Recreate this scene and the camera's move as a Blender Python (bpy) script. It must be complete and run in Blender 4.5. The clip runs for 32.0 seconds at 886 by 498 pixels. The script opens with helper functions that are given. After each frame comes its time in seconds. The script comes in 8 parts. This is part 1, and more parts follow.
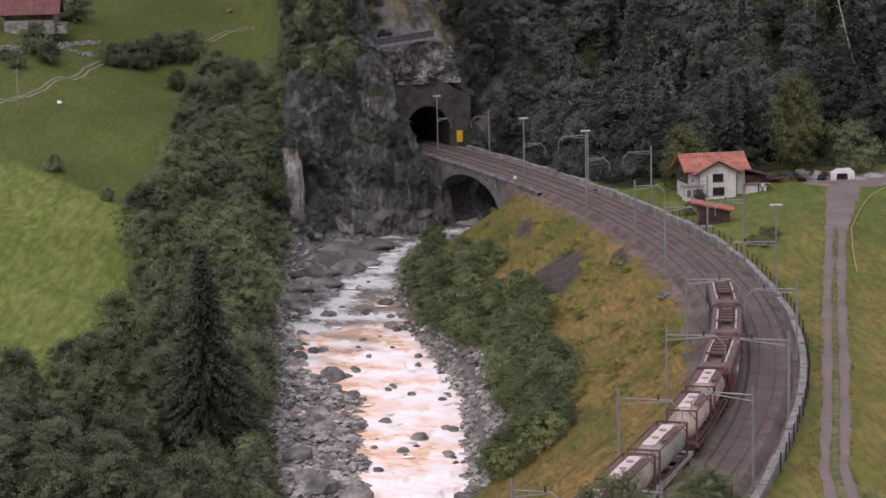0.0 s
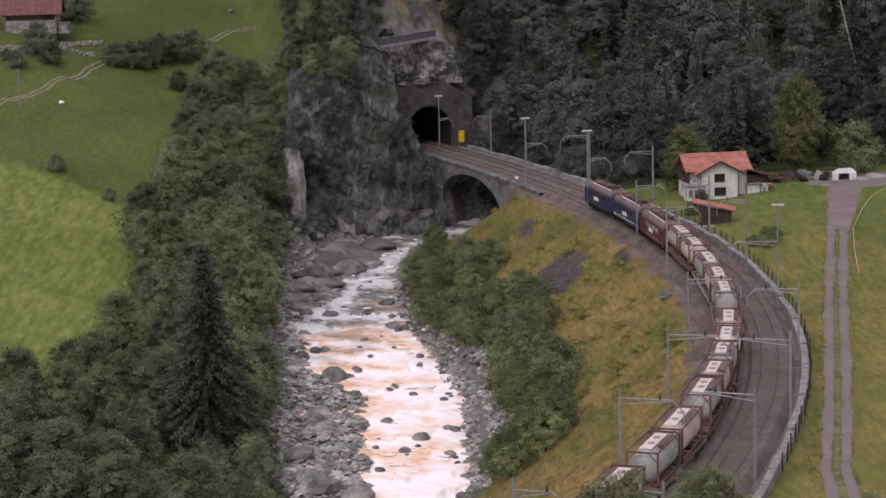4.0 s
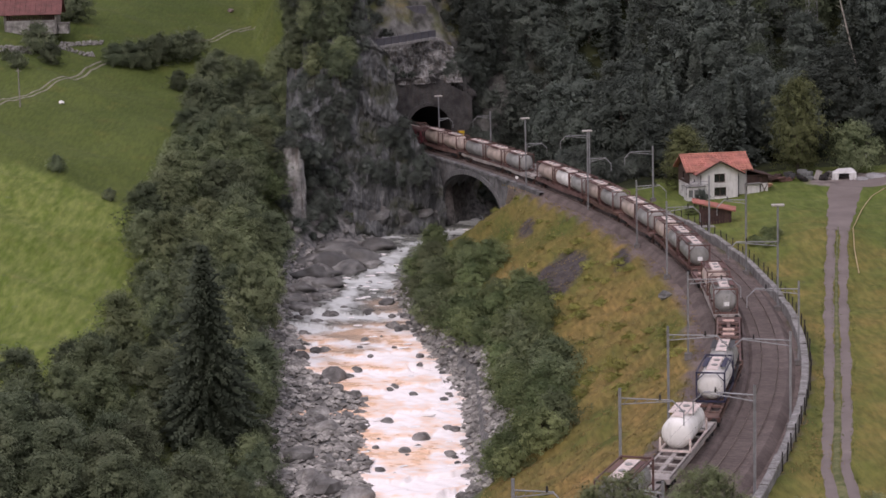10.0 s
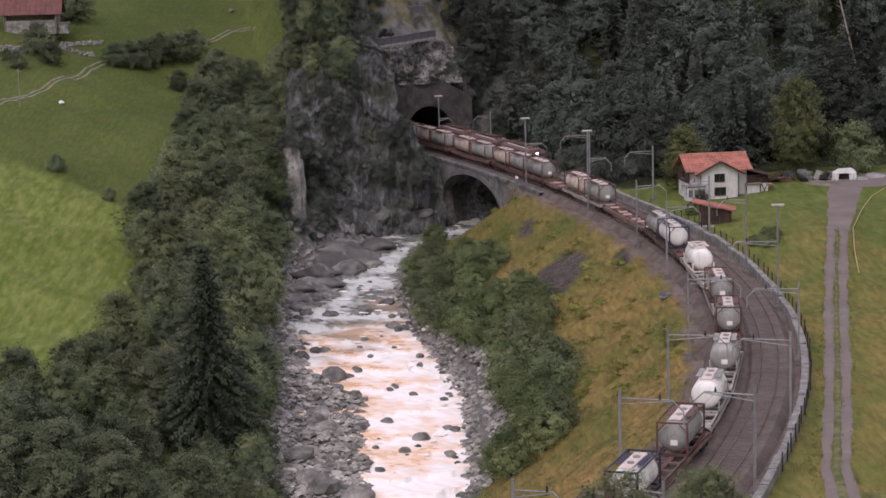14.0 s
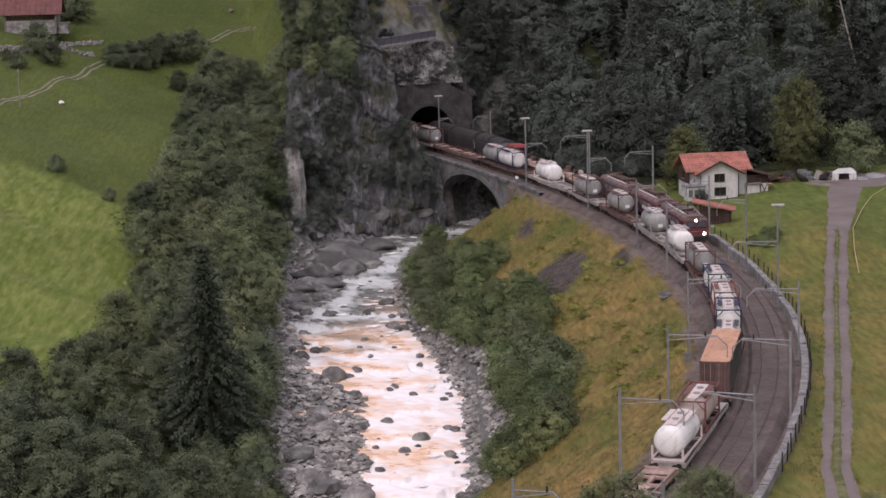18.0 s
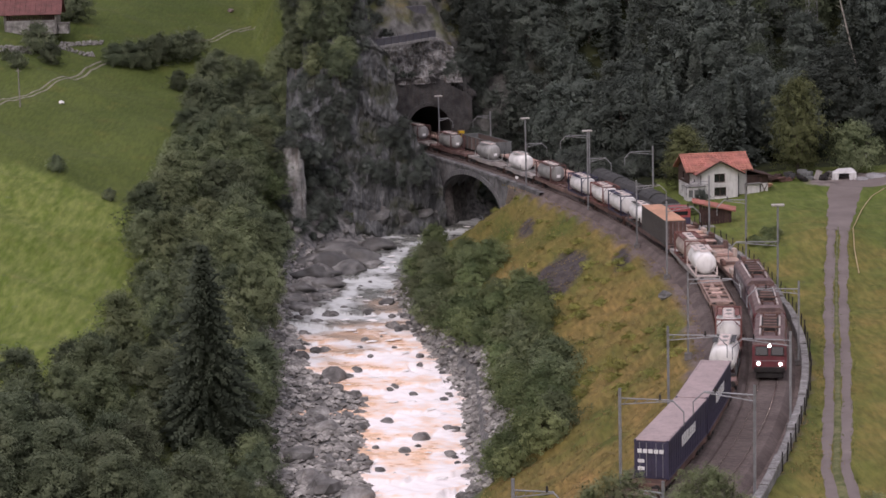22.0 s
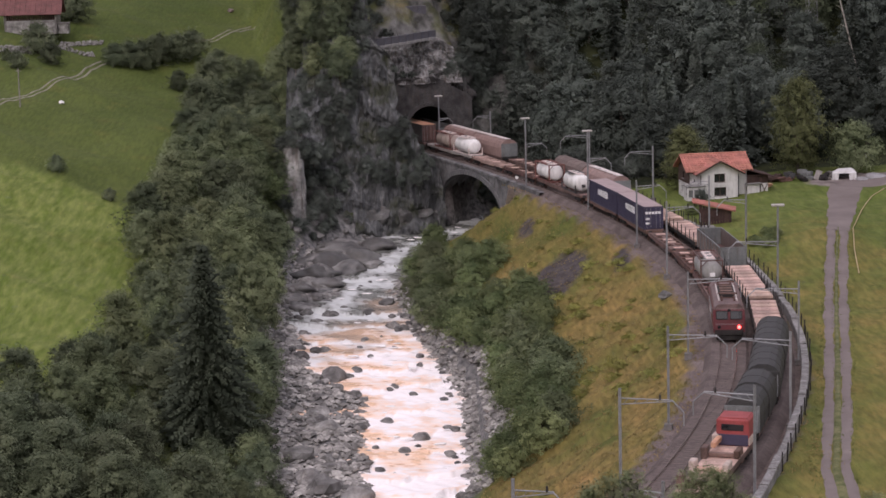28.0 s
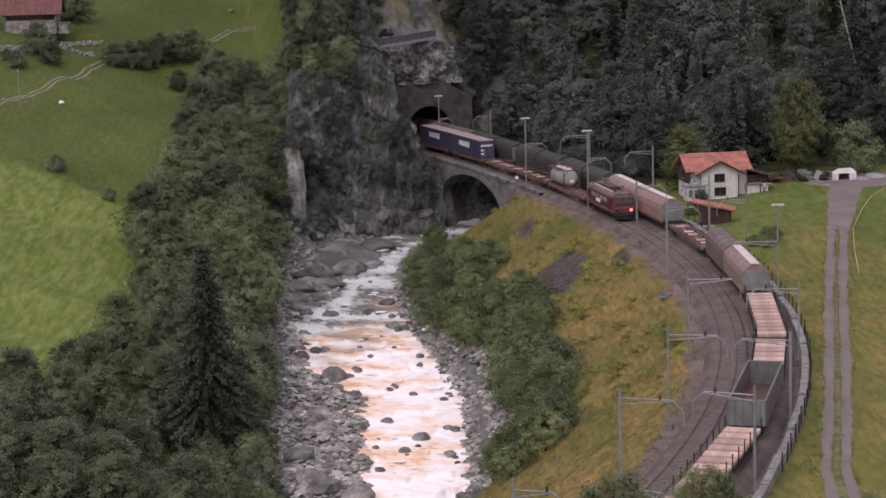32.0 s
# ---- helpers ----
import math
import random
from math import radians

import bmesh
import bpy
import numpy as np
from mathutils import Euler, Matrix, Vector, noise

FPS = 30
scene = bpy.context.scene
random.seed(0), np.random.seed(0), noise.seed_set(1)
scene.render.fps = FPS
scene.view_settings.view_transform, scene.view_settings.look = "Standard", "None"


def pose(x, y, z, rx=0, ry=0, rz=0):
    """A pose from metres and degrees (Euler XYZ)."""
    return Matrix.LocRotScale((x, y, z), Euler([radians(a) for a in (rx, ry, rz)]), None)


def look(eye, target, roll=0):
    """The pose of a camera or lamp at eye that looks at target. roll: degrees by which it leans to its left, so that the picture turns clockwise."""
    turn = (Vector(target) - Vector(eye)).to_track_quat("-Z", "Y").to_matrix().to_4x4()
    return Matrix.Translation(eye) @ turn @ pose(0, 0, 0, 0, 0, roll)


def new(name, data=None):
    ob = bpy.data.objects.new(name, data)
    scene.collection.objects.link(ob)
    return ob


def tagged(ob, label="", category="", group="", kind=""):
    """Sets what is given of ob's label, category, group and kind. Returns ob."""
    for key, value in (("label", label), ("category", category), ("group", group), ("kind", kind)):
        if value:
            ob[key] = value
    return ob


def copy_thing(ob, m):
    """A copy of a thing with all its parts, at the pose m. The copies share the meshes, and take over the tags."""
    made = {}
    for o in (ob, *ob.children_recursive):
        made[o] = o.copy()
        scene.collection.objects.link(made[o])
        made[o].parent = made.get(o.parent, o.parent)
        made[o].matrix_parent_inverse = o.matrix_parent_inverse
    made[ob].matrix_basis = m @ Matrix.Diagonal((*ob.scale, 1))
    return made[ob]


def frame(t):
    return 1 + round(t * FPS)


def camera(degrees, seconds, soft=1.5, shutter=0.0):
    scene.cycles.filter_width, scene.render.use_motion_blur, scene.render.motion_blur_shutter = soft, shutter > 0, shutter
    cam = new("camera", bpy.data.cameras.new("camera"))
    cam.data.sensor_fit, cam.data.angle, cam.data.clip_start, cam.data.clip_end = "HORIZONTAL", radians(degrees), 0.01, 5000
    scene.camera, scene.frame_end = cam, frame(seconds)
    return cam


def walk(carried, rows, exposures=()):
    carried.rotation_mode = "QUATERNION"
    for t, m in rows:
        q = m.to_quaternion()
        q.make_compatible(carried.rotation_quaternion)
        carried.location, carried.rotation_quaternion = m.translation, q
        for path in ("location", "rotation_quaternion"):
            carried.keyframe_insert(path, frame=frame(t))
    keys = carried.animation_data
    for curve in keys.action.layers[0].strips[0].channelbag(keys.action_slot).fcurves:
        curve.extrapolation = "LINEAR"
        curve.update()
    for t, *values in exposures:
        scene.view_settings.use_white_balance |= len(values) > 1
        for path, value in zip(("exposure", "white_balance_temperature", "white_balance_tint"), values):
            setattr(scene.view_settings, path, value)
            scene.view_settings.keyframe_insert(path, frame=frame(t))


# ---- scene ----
EYE = Vector((0.0, 0.0, 43.5))
TILT = math.atan(641 / 3900)


def aim(pan):
    """Camera pose; pan in hundredths of a degree to the right."""
    a = radians(pan / 100)
    d = Vector((math.sin(a) * math.cos(TILT), math.cos(a) * math.cos(TILT), -math.sin(TILT)))
    return look(EYE, EYE + d * 100, -1.4)


cam = camera(22.74, 32.0, soft=1.6)
walk(cam, [(0, aim(4.4)), (0.5, aim(2.0)), (1.0, aim(0)), (2.0, aim(0)), (2.9, aim(1.2)), (3.4, aim(0)), (16, aim(0)), (32, aim(0))],
     exposures=[(0, 0.19, 6220, 19), (32, 0.19, 6220, 19)])

# ---- light: an overcast evening sky, faintly warm ----
world = bpy.data.worlds.new("sky")
scene.world = world
world.use_nodes = True
wn, wl = world.node_tree.nodes, world.node_tree.links
sky = wn.new("ShaderNodeTexSky")
sky.sky_type, sky.sun_disc = "NISHITA", False
sky.sun_elevation, sky.sun_rotation = radians(28), radians(200)
sky.air_density, sky.dust_density = 1.0, 4.0
veil = wn.new("ShaderNodeMix")
veil.data_type = "RGBA"
veil.inputs[0].default_value = 0.8
veil.inputs[7].default_value = (9.6, 9.0, 9.4, 1)
wl.new(sky.outputs[0], veil.inputs[6])
wl.new(veil.outputs[2], wn["Background"].inputs[0])
wn["Background"].inputs[1].default_value = 0.1
sun = new("sun", bpy.data.lights.new("sun", "SUN"))
sun.data.energy, sun.data.angle, sun.data.color = 0.9, radians(25), (1.0, 0.9, 0.84)
sun.matrix_world = look((0, 0, 200), Vector((0, 0, 200)) - Vector((math.sin(radians(200)) * 0.7, math.cos(radians(200)) * 0.7, 0.75)))
# ---- materials ----
def mat(name, base, rough=0.7, metal=0.0, var=0.25, scale=1.0, second=None, bump=0.0, bscale=None, stain=0.0, rand=0.0, spec=0.4):
    """A procedural surface: base colour with grain and large patches, optional second colour in the patches."""
    m = bpy.data.materials.new(name)
    m.use_nodes = True
    n, k = m.node_tree.nodes, m.node_tree.links
    b = n["Principled BSDF"]
    b.inputs["Roughness"].default_value, b.inputs["Metallic"].default_value = rough, metal
    b.inputs["Specular IOR Level"].default_value = spec
    co = n.new("ShaderNodeTexCoord")
    fine, wide = n.new("ShaderNodeTexNoise"), n.new("ShaderNodeTexNoise")
    fine.inputs["Scale"].default_value, fine.inputs["Detail"].default_value = 6 * scale, 5
    wide.inputs["Scale"].default_value, wide.inputs["Detail"].default_value = 0.9 * scale, 4
    k.new(co.outputs["Object"], fine.inputs["Vector"]), k.new(co.outputs["Object"], wide.inputs["Vector"])
    ramp = n.new("ShaderNodeValToRGB")
    ramp.color_ramp.elements[0].position, ramp.color_ramp.elements[1].position = 0.35, 0.68
    lo = tuple(c * (1 - var) for c in base)
    hi = second or tuple(min(1, c * (1 + var)) for c in base)
    ramp.color_ramp.elements[0].color, ramp.color_ramp.elements[1].color = (*lo, 1), (*hi, 1)
    k.new(wide.outputs[0], ramp.inputs[0])
    mul = n.new("ShaderNodeMix")
    mul.data_type, mul.blend_type = "RGBA", "OVERLAY"
    mul.inputs[0].default_value = min(1.0, var * 1.6)
    k.new(ramp.outputs[0], mul.inputs[6]), k.new(fine.outputs[0], mul.inputs[7])
    out = mul.outputs[2]
    if stain:
        st, sr, sm = n.new("ShaderNodeTexNoise"), n.new("ShaderNodeMapRange"), n.new("ShaderNodeMix")
        mp = n.new("ShaderNodeMapping")
        mp.inputs["Scale"].default_value = (3.0, 3.0, 0.5)
        k.new(co.outputs["Object"], mp.inputs[0]), k.new(mp.outputs[0], st.inputs["Vector"])
        st.inputs["Scale"].default_value, st.inputs["Detail"].default_value = 1.2 * scale, 6
        sr.inputs[1].default_value, sr.inputs[2].default_value, sr.inputs[4].default_value = 0.5, 0.72, stain
        k.new(st.outputs[0], sr.inputs[0]), k.new(sr.outputs[0], sm.inputs[0])
        sm.data_type = "RGBA"
        sm.inputs[7].default_value = (0.09, 0.07, 0.055, 1)
        k.new(out, sm.inputs[6])
        out = sm.outputs[2]
    if rand:
        oi, hs, mr = n.new("ShaderNodeObjectInfo"), n.new("ShaderNodeHueSaturation"), n.new("ShaderNodeMapRange")
        mr.inputs[3].default_value, mr.inputs[4].default_value = 1 - rand, 1 + rand
        k.new(oi.outputs["Random"], mr.inputs[0]), k.new(mr.outputs[0], hs.inputs["Value"]), k.new(out, hs.inputs["Color"])
        h2 = n.new("ShaderNodeMapRange")
        h2.inputs[3].default_value, h2.inputs[4].default_value = 0.5 - rand * 0.035, 0.5 + rand * 0.05
        wv = n.new("ShaderNodeMath")
        wv.operation = "FRACT"
        m7 = n.new("ShaderNodeMath")
        m7.operation, m7.inputs[1].default_value = "MULTIPLY", 7.31
        k.new(oi.outputs["Random"], m7.inputs[0]), k.new(m7.outputs[0], wv.inputs[0]), k.new(wv.outputs[0], h2.inputs[0]), k.new(h2.outputs[0], hs.inputs["Hue"])
        out = hs.outputs[0]
    k.new(out, b.inputs["Base Color"])
    if bump:
        bp, bn = n.new("ShaderNodeBump"), n.new("ShaderNodeTexNoise")
        bn.inputs["Scale"].default_value, bn.inputs["Detail"].default_value = bscale or 8 * scale, 6
        bp.inputs["Strength"].default_value, bp.inputs["Distance"].default_value = bump, 0.15
        k.new(co.outputs["Object"], bn.inputs["Vector"]), k.new(bn.outputs[0], bp.inputs["Height"]), k.new(bp.outputs[0], b.inputs["Normal"])
    return m


def leaf_mat(name, base, second, rand=0.3, spread=0.16):
    m = mat(name, base, 0.6, 0, 0.3, 0.35, second, rand=rand, spec=0.06)
    n, k = m.node_tree.nodes, m.node_tree.links
    b = n["Principled BSDF"]
    src = b.inputs["Base Color"].links[0].from_socket
    gi, hv, mr = n.new("ShaderNodeNewGeometry"), n.new("ShaderNodeHueSaturation"), n.new("ShaderNodeMapRange")
    mr.inputs[3].default_value, mr.inputs[4].default_value = 1 - spread, 1 + spread
    k.new(gi.outputs["Random Per Island"], mr.inputs[0]), k.new(mr.outputs[0], hv.inputs["Value"]), k.new(src, hv.inputs["Color"])
    k.new(hv.outputs[0], b.inputs["Base Color"])
    tr, mx = n.new("ShaderNodeBsdfTranslucent"), n.new("ShaderNodeMixShader")
    mx.inputs[0].default_value = 0.28
    k.new(hv.outputs[0], tr.inputs["Color"]), k.new(b.outputs[0], mx.inputs[1]), k.new(tr.outputs[0], mx.inputs[2])
    k.new(mx.outputs[0], n["Material Output"].inputs["Surface"])
    return m


def glow(name, colour, power):
    m = bpy.data.materials.new(name)
    m.use_nodes = True
    b = m.node_tree.nodes["Principled BSDF"]
    b.inputs["Base Color"].default_value = (*colour, 1)
    b.inputs["Emission Color"].default_value, b.inputs["Emission Strength"].default_value = (*colour, 1), power
    return m


M_RAIL = mat("worn_rail_steel", (0.52, 0.43, 0.39), 0.25, 0.85, 0.2, 2)
M_SLEEPER = mat("sleeper_wood", (0.118, 0.093, 0.085), 0.9, 0, 0.3, 2, rand=0.15)
M_CONC = mat("weathered_concrete", (0.24, 0.235, 0.23), 0.9, 0, 0.3, 0.8, stain=0.75, bump=0.3)
M_STEEL = mat("galvanised_steel", (0.27, 0.275, 0.285), 0.55, 0.25, 0.2, 1, rand=0.12)
M_RUST = mat("rusted_steel", (0.13, 0.075, 0.06), 0.8, 0.1, 0.35, 1.4, rand=0.2)
M_DARK = mat("dark_running_gear", (0.03, 0.027, 0.026), 0.8, 0.1, 0.3, 2)
M_WFRAME = mat("wagon_frame_paint", (0.155, 0.095, 0.083), 0.7, 0, 0.35, 1.2, stain=0.5, rand=0.3)
M_WHITE = mat("white_tank_paint", (0.74, 0.73, 0.71), 0.35, 0, 0.1, 0.8, stain=0.22, rand=0.08)
M_GREYT = mat("grey_tank_paint", (0.31, 0.31, 0.30), 0.45, 0.1, 0.15, 0.8, stain=0.35, rand=0.15)
M_BEIGE = mat("beige_tank_paint", (0.45, 0.37, 0.325), 0.5, 0, 0.15, 0.8, stain=0.4, rand=0.15)
M_BROWN = mat("brown_frame_paint", (0.115, 0.06, 0.053), 0.6, 0, 0.25, 1, stain=0.3, rand=0.2)
M_REDF = mat("red_frame_paint", (0.17, 0.068, 0.058), 0.55, 0, 0.2, 1, stain=0.25)
M_BLUEF = mat("blue_frame_paint", (0.03, 0.03, 0.062), 0.5, 0, 0.2, 1, stain=0.2)
M_BLACKF = mat("black_frame_paint", (0.05, 0.05, 0.052), 0.6, 0, 0.2, 1)
M_WALK = mat("bare_walkway_metal", (0.76, 0.65, 0.61), 0.35, 0.1, 0.15, 2, stain=0.3)
M_NAVY = mat("navy_container_paint", (0.046, 0.042, 0.078), 0.5, 0, 0.15, 0.8, stain=0.15)
M_ROOFG = mat("container_roof", (0.42, 0.33, 0.325), 0.45, 0.1, 0.12, 0.7, stain=0.25)
M_ORBOX = mat("faded_orange_roof", (0.55, 0.30, 0.19), 0.55, 0, 0.15, 0.5, stain=0.35)
M_DKBOX = mat("dark_grey_tarpaulin", (0.075, 0.068, 0.065), 0.7, 0, 0.2, 0.8, stain=0.2)
M_LETTER = mat("white_lettering", (0.75, 0.75, 0.75), 0.5, 0, 0.08)
M_LOCO = mat("locomotive_red_paint", (0.108, 0.020, 0.026), 0.4, 0, 0.2, 0.8, stain=0.3)
M_LOCOB = mat("locomotive_blue_paint", (0.03, 0.03, 0.078), 0.4, 0, 0.2, 0.8, stain=0.25)
M_LOCOD = mat("locomotive_dark_paint", (0.07, 0.05, 0.06), 0.45, 0, 0.2, 0.8, stain=0.3)
M_LROOF = mat("locomotive_roof", (0.17, 0.115, 0.11), 0.55, 0.2, 0.3, 1, stain=0.5)
M_GLASS = mat("dark_glass", (0.015, 0.017, 0.02), 0.1, 0, 0.1, spec=0.6)
M_GREYW = mat("grey_wagon_paint", (0.16, 0.17, 0.17), 0.6, 0, 0.2, 0.8, stain=0.4, rand=0.1)
M_HOP = mat("dark_green_hood", (0.04, 0.04, 0.04), 0.65, 0, 0.2, 0.5, stain=0.25)
M_COV = mat("brown_hood_paint", (0.15, 0.113, 0.10), 0.55, 0, 0.2, 0.5, stain=0.35)
M_COVW = mat("pale_roof_panel", (0.62, 0.56, 0.53), 0.5, 0, 0.1, 0.8, stain=0.25)
M_PLANK = mat("pale_deck_planks", (0.52, 0.36, 0.30), 0.7, 0, 0.25, 1, stain=0.25, rand=0.22)
M_YELLOW = mat("machine_yellow", (0.42, 0.27, 0.11), 0.5, 0, 0.2, 1, stain=0.3)
M_LAMP = glow("headlight_glow", (1.0, 0.93, 0.86), 9)
M_TAIL = glow("tail_light_glow", (1.0, 0.05, 0.04), 12)
# ---- mesh helpers ----
def box(bm, c, s, bev=0.0, turn=None):
    r = bmesh.ops.create_cube(bm, size=1.0)
    vs = r["verts"]
    for v in vs:
        v.co = Vector((v.co.x * s[0], v.co.y * s[1], v.co.z * s[2]))
    if bev:
        es = list({e for v in vs for e in v.link_edges})
        r = bmesh.ops.bevel(bm, geom=es, offset=bev, segments=1, affect="EDGES")
        vs = r["verts"]
    m = Matrix.Translation(c) @ (turn.to_4x4() if turn else Matrix.Identity(4))
    for v in vs:
        v.co = m @ v.co
    return bm


def rod(bm, a, b, r, seg=6, r2=None):
    a, b = Vector(a), Vector(b)
    d = b - a
    q = d.to_track_quat("Z", "Y")
    ra, rb = [], []
    for i in range(seg):
        t = 2 * math.pi * i / seg
        o = Vector((math.cos(t), math.sin(t), 0))
        ra.append(bm.verts.new(a + q @ (o * r)))
        rb.append(bm.verts.new(b + q @ (o * (r if r2 is None else r2))))
    for i in range(seg):
        j = (i + 1) % seg
        bm.faces.new((ra[i], ra[j], rb[j], rb[i]))
    bm.faces.new(ra[::-1]), bm.faces.new(rb)
    return bm


def lathe_y(bm, prof, c=(0, 0, 0), seg=20):
    """Turned body along y: prof is (y, radius) rows."""
    rings = []
    for y, r in prof:
        rings.append([bm.verts.new((c[0] + r * math.cos(2 * math.pi * i / seg), c[1] + y, c[2] + r * math.sin(2 * math.pi * i / seg))) for i in range(seg)])
    for p, q in zip(rings, rings[1:]):
        for i in range(seg):
            j = (i + 1) % seg
            f = bm.faces.new((p[i], p[j], q[j], q[i]))
            f.smooth = True
    bm.faces.new(rings[0][::-1]), bm.faces.new(rings[-1])
    return bm


def prism_y(bm, pts, y0, y1, lean=None):
    """A cross-section (x, z) drawn along y; lean(z) pulls both ends in."""
    a = [bm.verts.new((x, y0 + (lean(z) if lean else 0), z)) for x, z in pts]
    b = [bm.verts.new((x, y1 - (lean(z) if lean else 0), z)) for x, z in pts]
    n = len(pts)
    for i in range(n):
        j = (i + 1) % n
        bm.faces.new((a[i], b[i], b[j], a[j]))
    bm.faces.new(a), bm.faces.new(b[::-1])
    return bm


def mesh_of(name, bm, material):
    bmesh.ops.recalc_face_normals(bm, faces=bm.faces)
    me = bpy.data.meshes.new(name)
    bm.to_mesh(me)
    bm.free()
    me.materials.append(material)
    return me


def part(name, bm, material, parent, label=""):
    """One mesh object under a thing or a part."""
    me = bm if isinstance(bm, bpy.types.Mesh) else mesh_of(name, bm, material)
    ob = new(name, me)
    ob.parent = parent
    if label:
        ob["label"] = label
    return ob


def at(ob, x=0, y=0, z=0, rx=0, ry=0, rz=0):
    ob.matrix_basis = pose(x, y, z, rx, ry, rz)
    return ob


def B():
    return bmesh.new()


def thing(name, label, category, group="", kind="", m=None):
    ob = tagged(new(name), label, category, group, kind)
    if m is not None:
        ob.matrix_basis = m
    return ob


def letters(name, text, size, material, parent, m, label="", deep=0.01):
    cu = bpy.data.curves.new(name, "FONT")
    cu.body, cu.size, cu.extrude, cu.align_x = text, size, deep, "CENTER"
    tmp = bpy.data.objects.new(name, cu)
    me = bpy.data.meshes.new_from_object(tmp)
    bpy.data.objects.remove(tmp)
    me.materials.clear(), me.materials.append(material)
    ob = part(name, me, material, parent, label)
    ob.matrix_basis = m
    return ob
# ---- the plan: track line, river line, land heights ----
def track_x(y):
    """Centre of the river-side track over y."""
    u = np.clip(y, 154, 400) - 280
    x = 2.83729e-06 * u**3 - 0.00161268 * u**2 - 0.172124 * u + 24.2483
    sl = 3 * 2.83729e-06 * u**2 - 2 * 0.00161268 * u - 0.172124
    return x + sl * (y - np.clip(y, 154, 400))


TY = np.linspace(-900, 1200, 8401)
TX = track_x(TY)
TS = np.concatenate(([0], np.cumsum(np.hypot(np.diff(TX), np.diff(TY)))))
TS -= np.interp(155, TY, TS)
TH = np.unwrap(np.arctan2(np.gradient(TY), np.gradient(TX)))


def rail_pose(s, side=0.0, z=0.0):
    """Pose on the track at s metres along it; side: metres to the right; local +y runs away from the tunnelless end."""
    x, y, h = np.interp(s, TS, TX), np.interp(s, TS, TY), np.interp(s, TS, TH)
    return pose(x + side * math.sin(h), y - side * math.cos(h), z, 0, 0, math.degrees(h) - 90)


RIVER = np.array([(-178, -200, 12, -30), (-88, 0, 12, -24), (-42, 100, 10, -20.5), (-22, 150, 10, -18.5), (-7, 215, 10, -17), (-8.3, 254, 10.8, -15.5),
                  (-12.2, 281, 8.8, -14.3), (-14.5, 307, 7.6, -13), (-12, 333, 7.8, -11.7), (-4.5, 344.5, 6.3, -11.3), (5, 356, 4.6, -11), (13, 364, 4.6, -10.6), (30, 372, 5, -10), (60, 380, 5, -9), (140, 392, 5, -6), (600, 420, 5, 10)], float)


def river_at(x, y):
    """Signed distance to the river's middle (positive on the railway side), half width and level."""
    best = np.full(x.shape, 1e9)
    side, half, lev = np.zeros(x.shape), np.zeros(x.shape), np.zeros(x.shape)
    for a, b in zip(RIVER[:-1], RIVER[1:]):
        d = b[:2] - a[:2]
        f = np.clip(((x - a[0]) * d[0] + (y - a[1]) * d[1]) / (d @ d), 0, 1)
        px, py = x - a[0] - f * d[0], y - a[1] - f * d[1]
        r = np.hypot(px, py)
        m = r < best
        best = np.where(m, r, best)
        side = np.where(m, np.sign(px * d[1] - py * d[0]), side)
        half, lev = np.where(m, a[2] + f * (b[2] - a[2]), half), np.where(m, a[3] + f * (b[3] - a[3]), lev)
    return best * side, half, lev


def wob(x, y, size, seed=0.0):
    """Smooth unevenness between -1 and 1."""
    u, v = x / size + seed, y / size - seed * 0.7
    return (np.sin(u * 1.7 + 1.3 * np.sin(v * 1.1)) + np.sin(v * 2.1 + 1.1 * np.sin(u * 1.3 + 2)) + np.sin(u * 3.7 + v * 2.9 + np.sin(v * 4.1))) / 3


def road_x(y):
    return np.interp(y, (60, 120, 160, 263, 302, 312), (22, 25, 28.8, 48, 55.5, 58))


def smooth(a, b, t):
    t = np.clip((t - a) / (b - a), 0, 1)
    return t * t * (3 - 2 * t)


PORTAL_S = 225.0
PX, PY, PH = (float(np.interp(PORTAL_S, TS, a)) for a in (TX, TY, TH))


def past_portal(x, y):
    """Metres behind the tunnel's front, along the track there."""
    return (x - PX) * math.cos(PH) + (y - PY) * math.sin(PH)


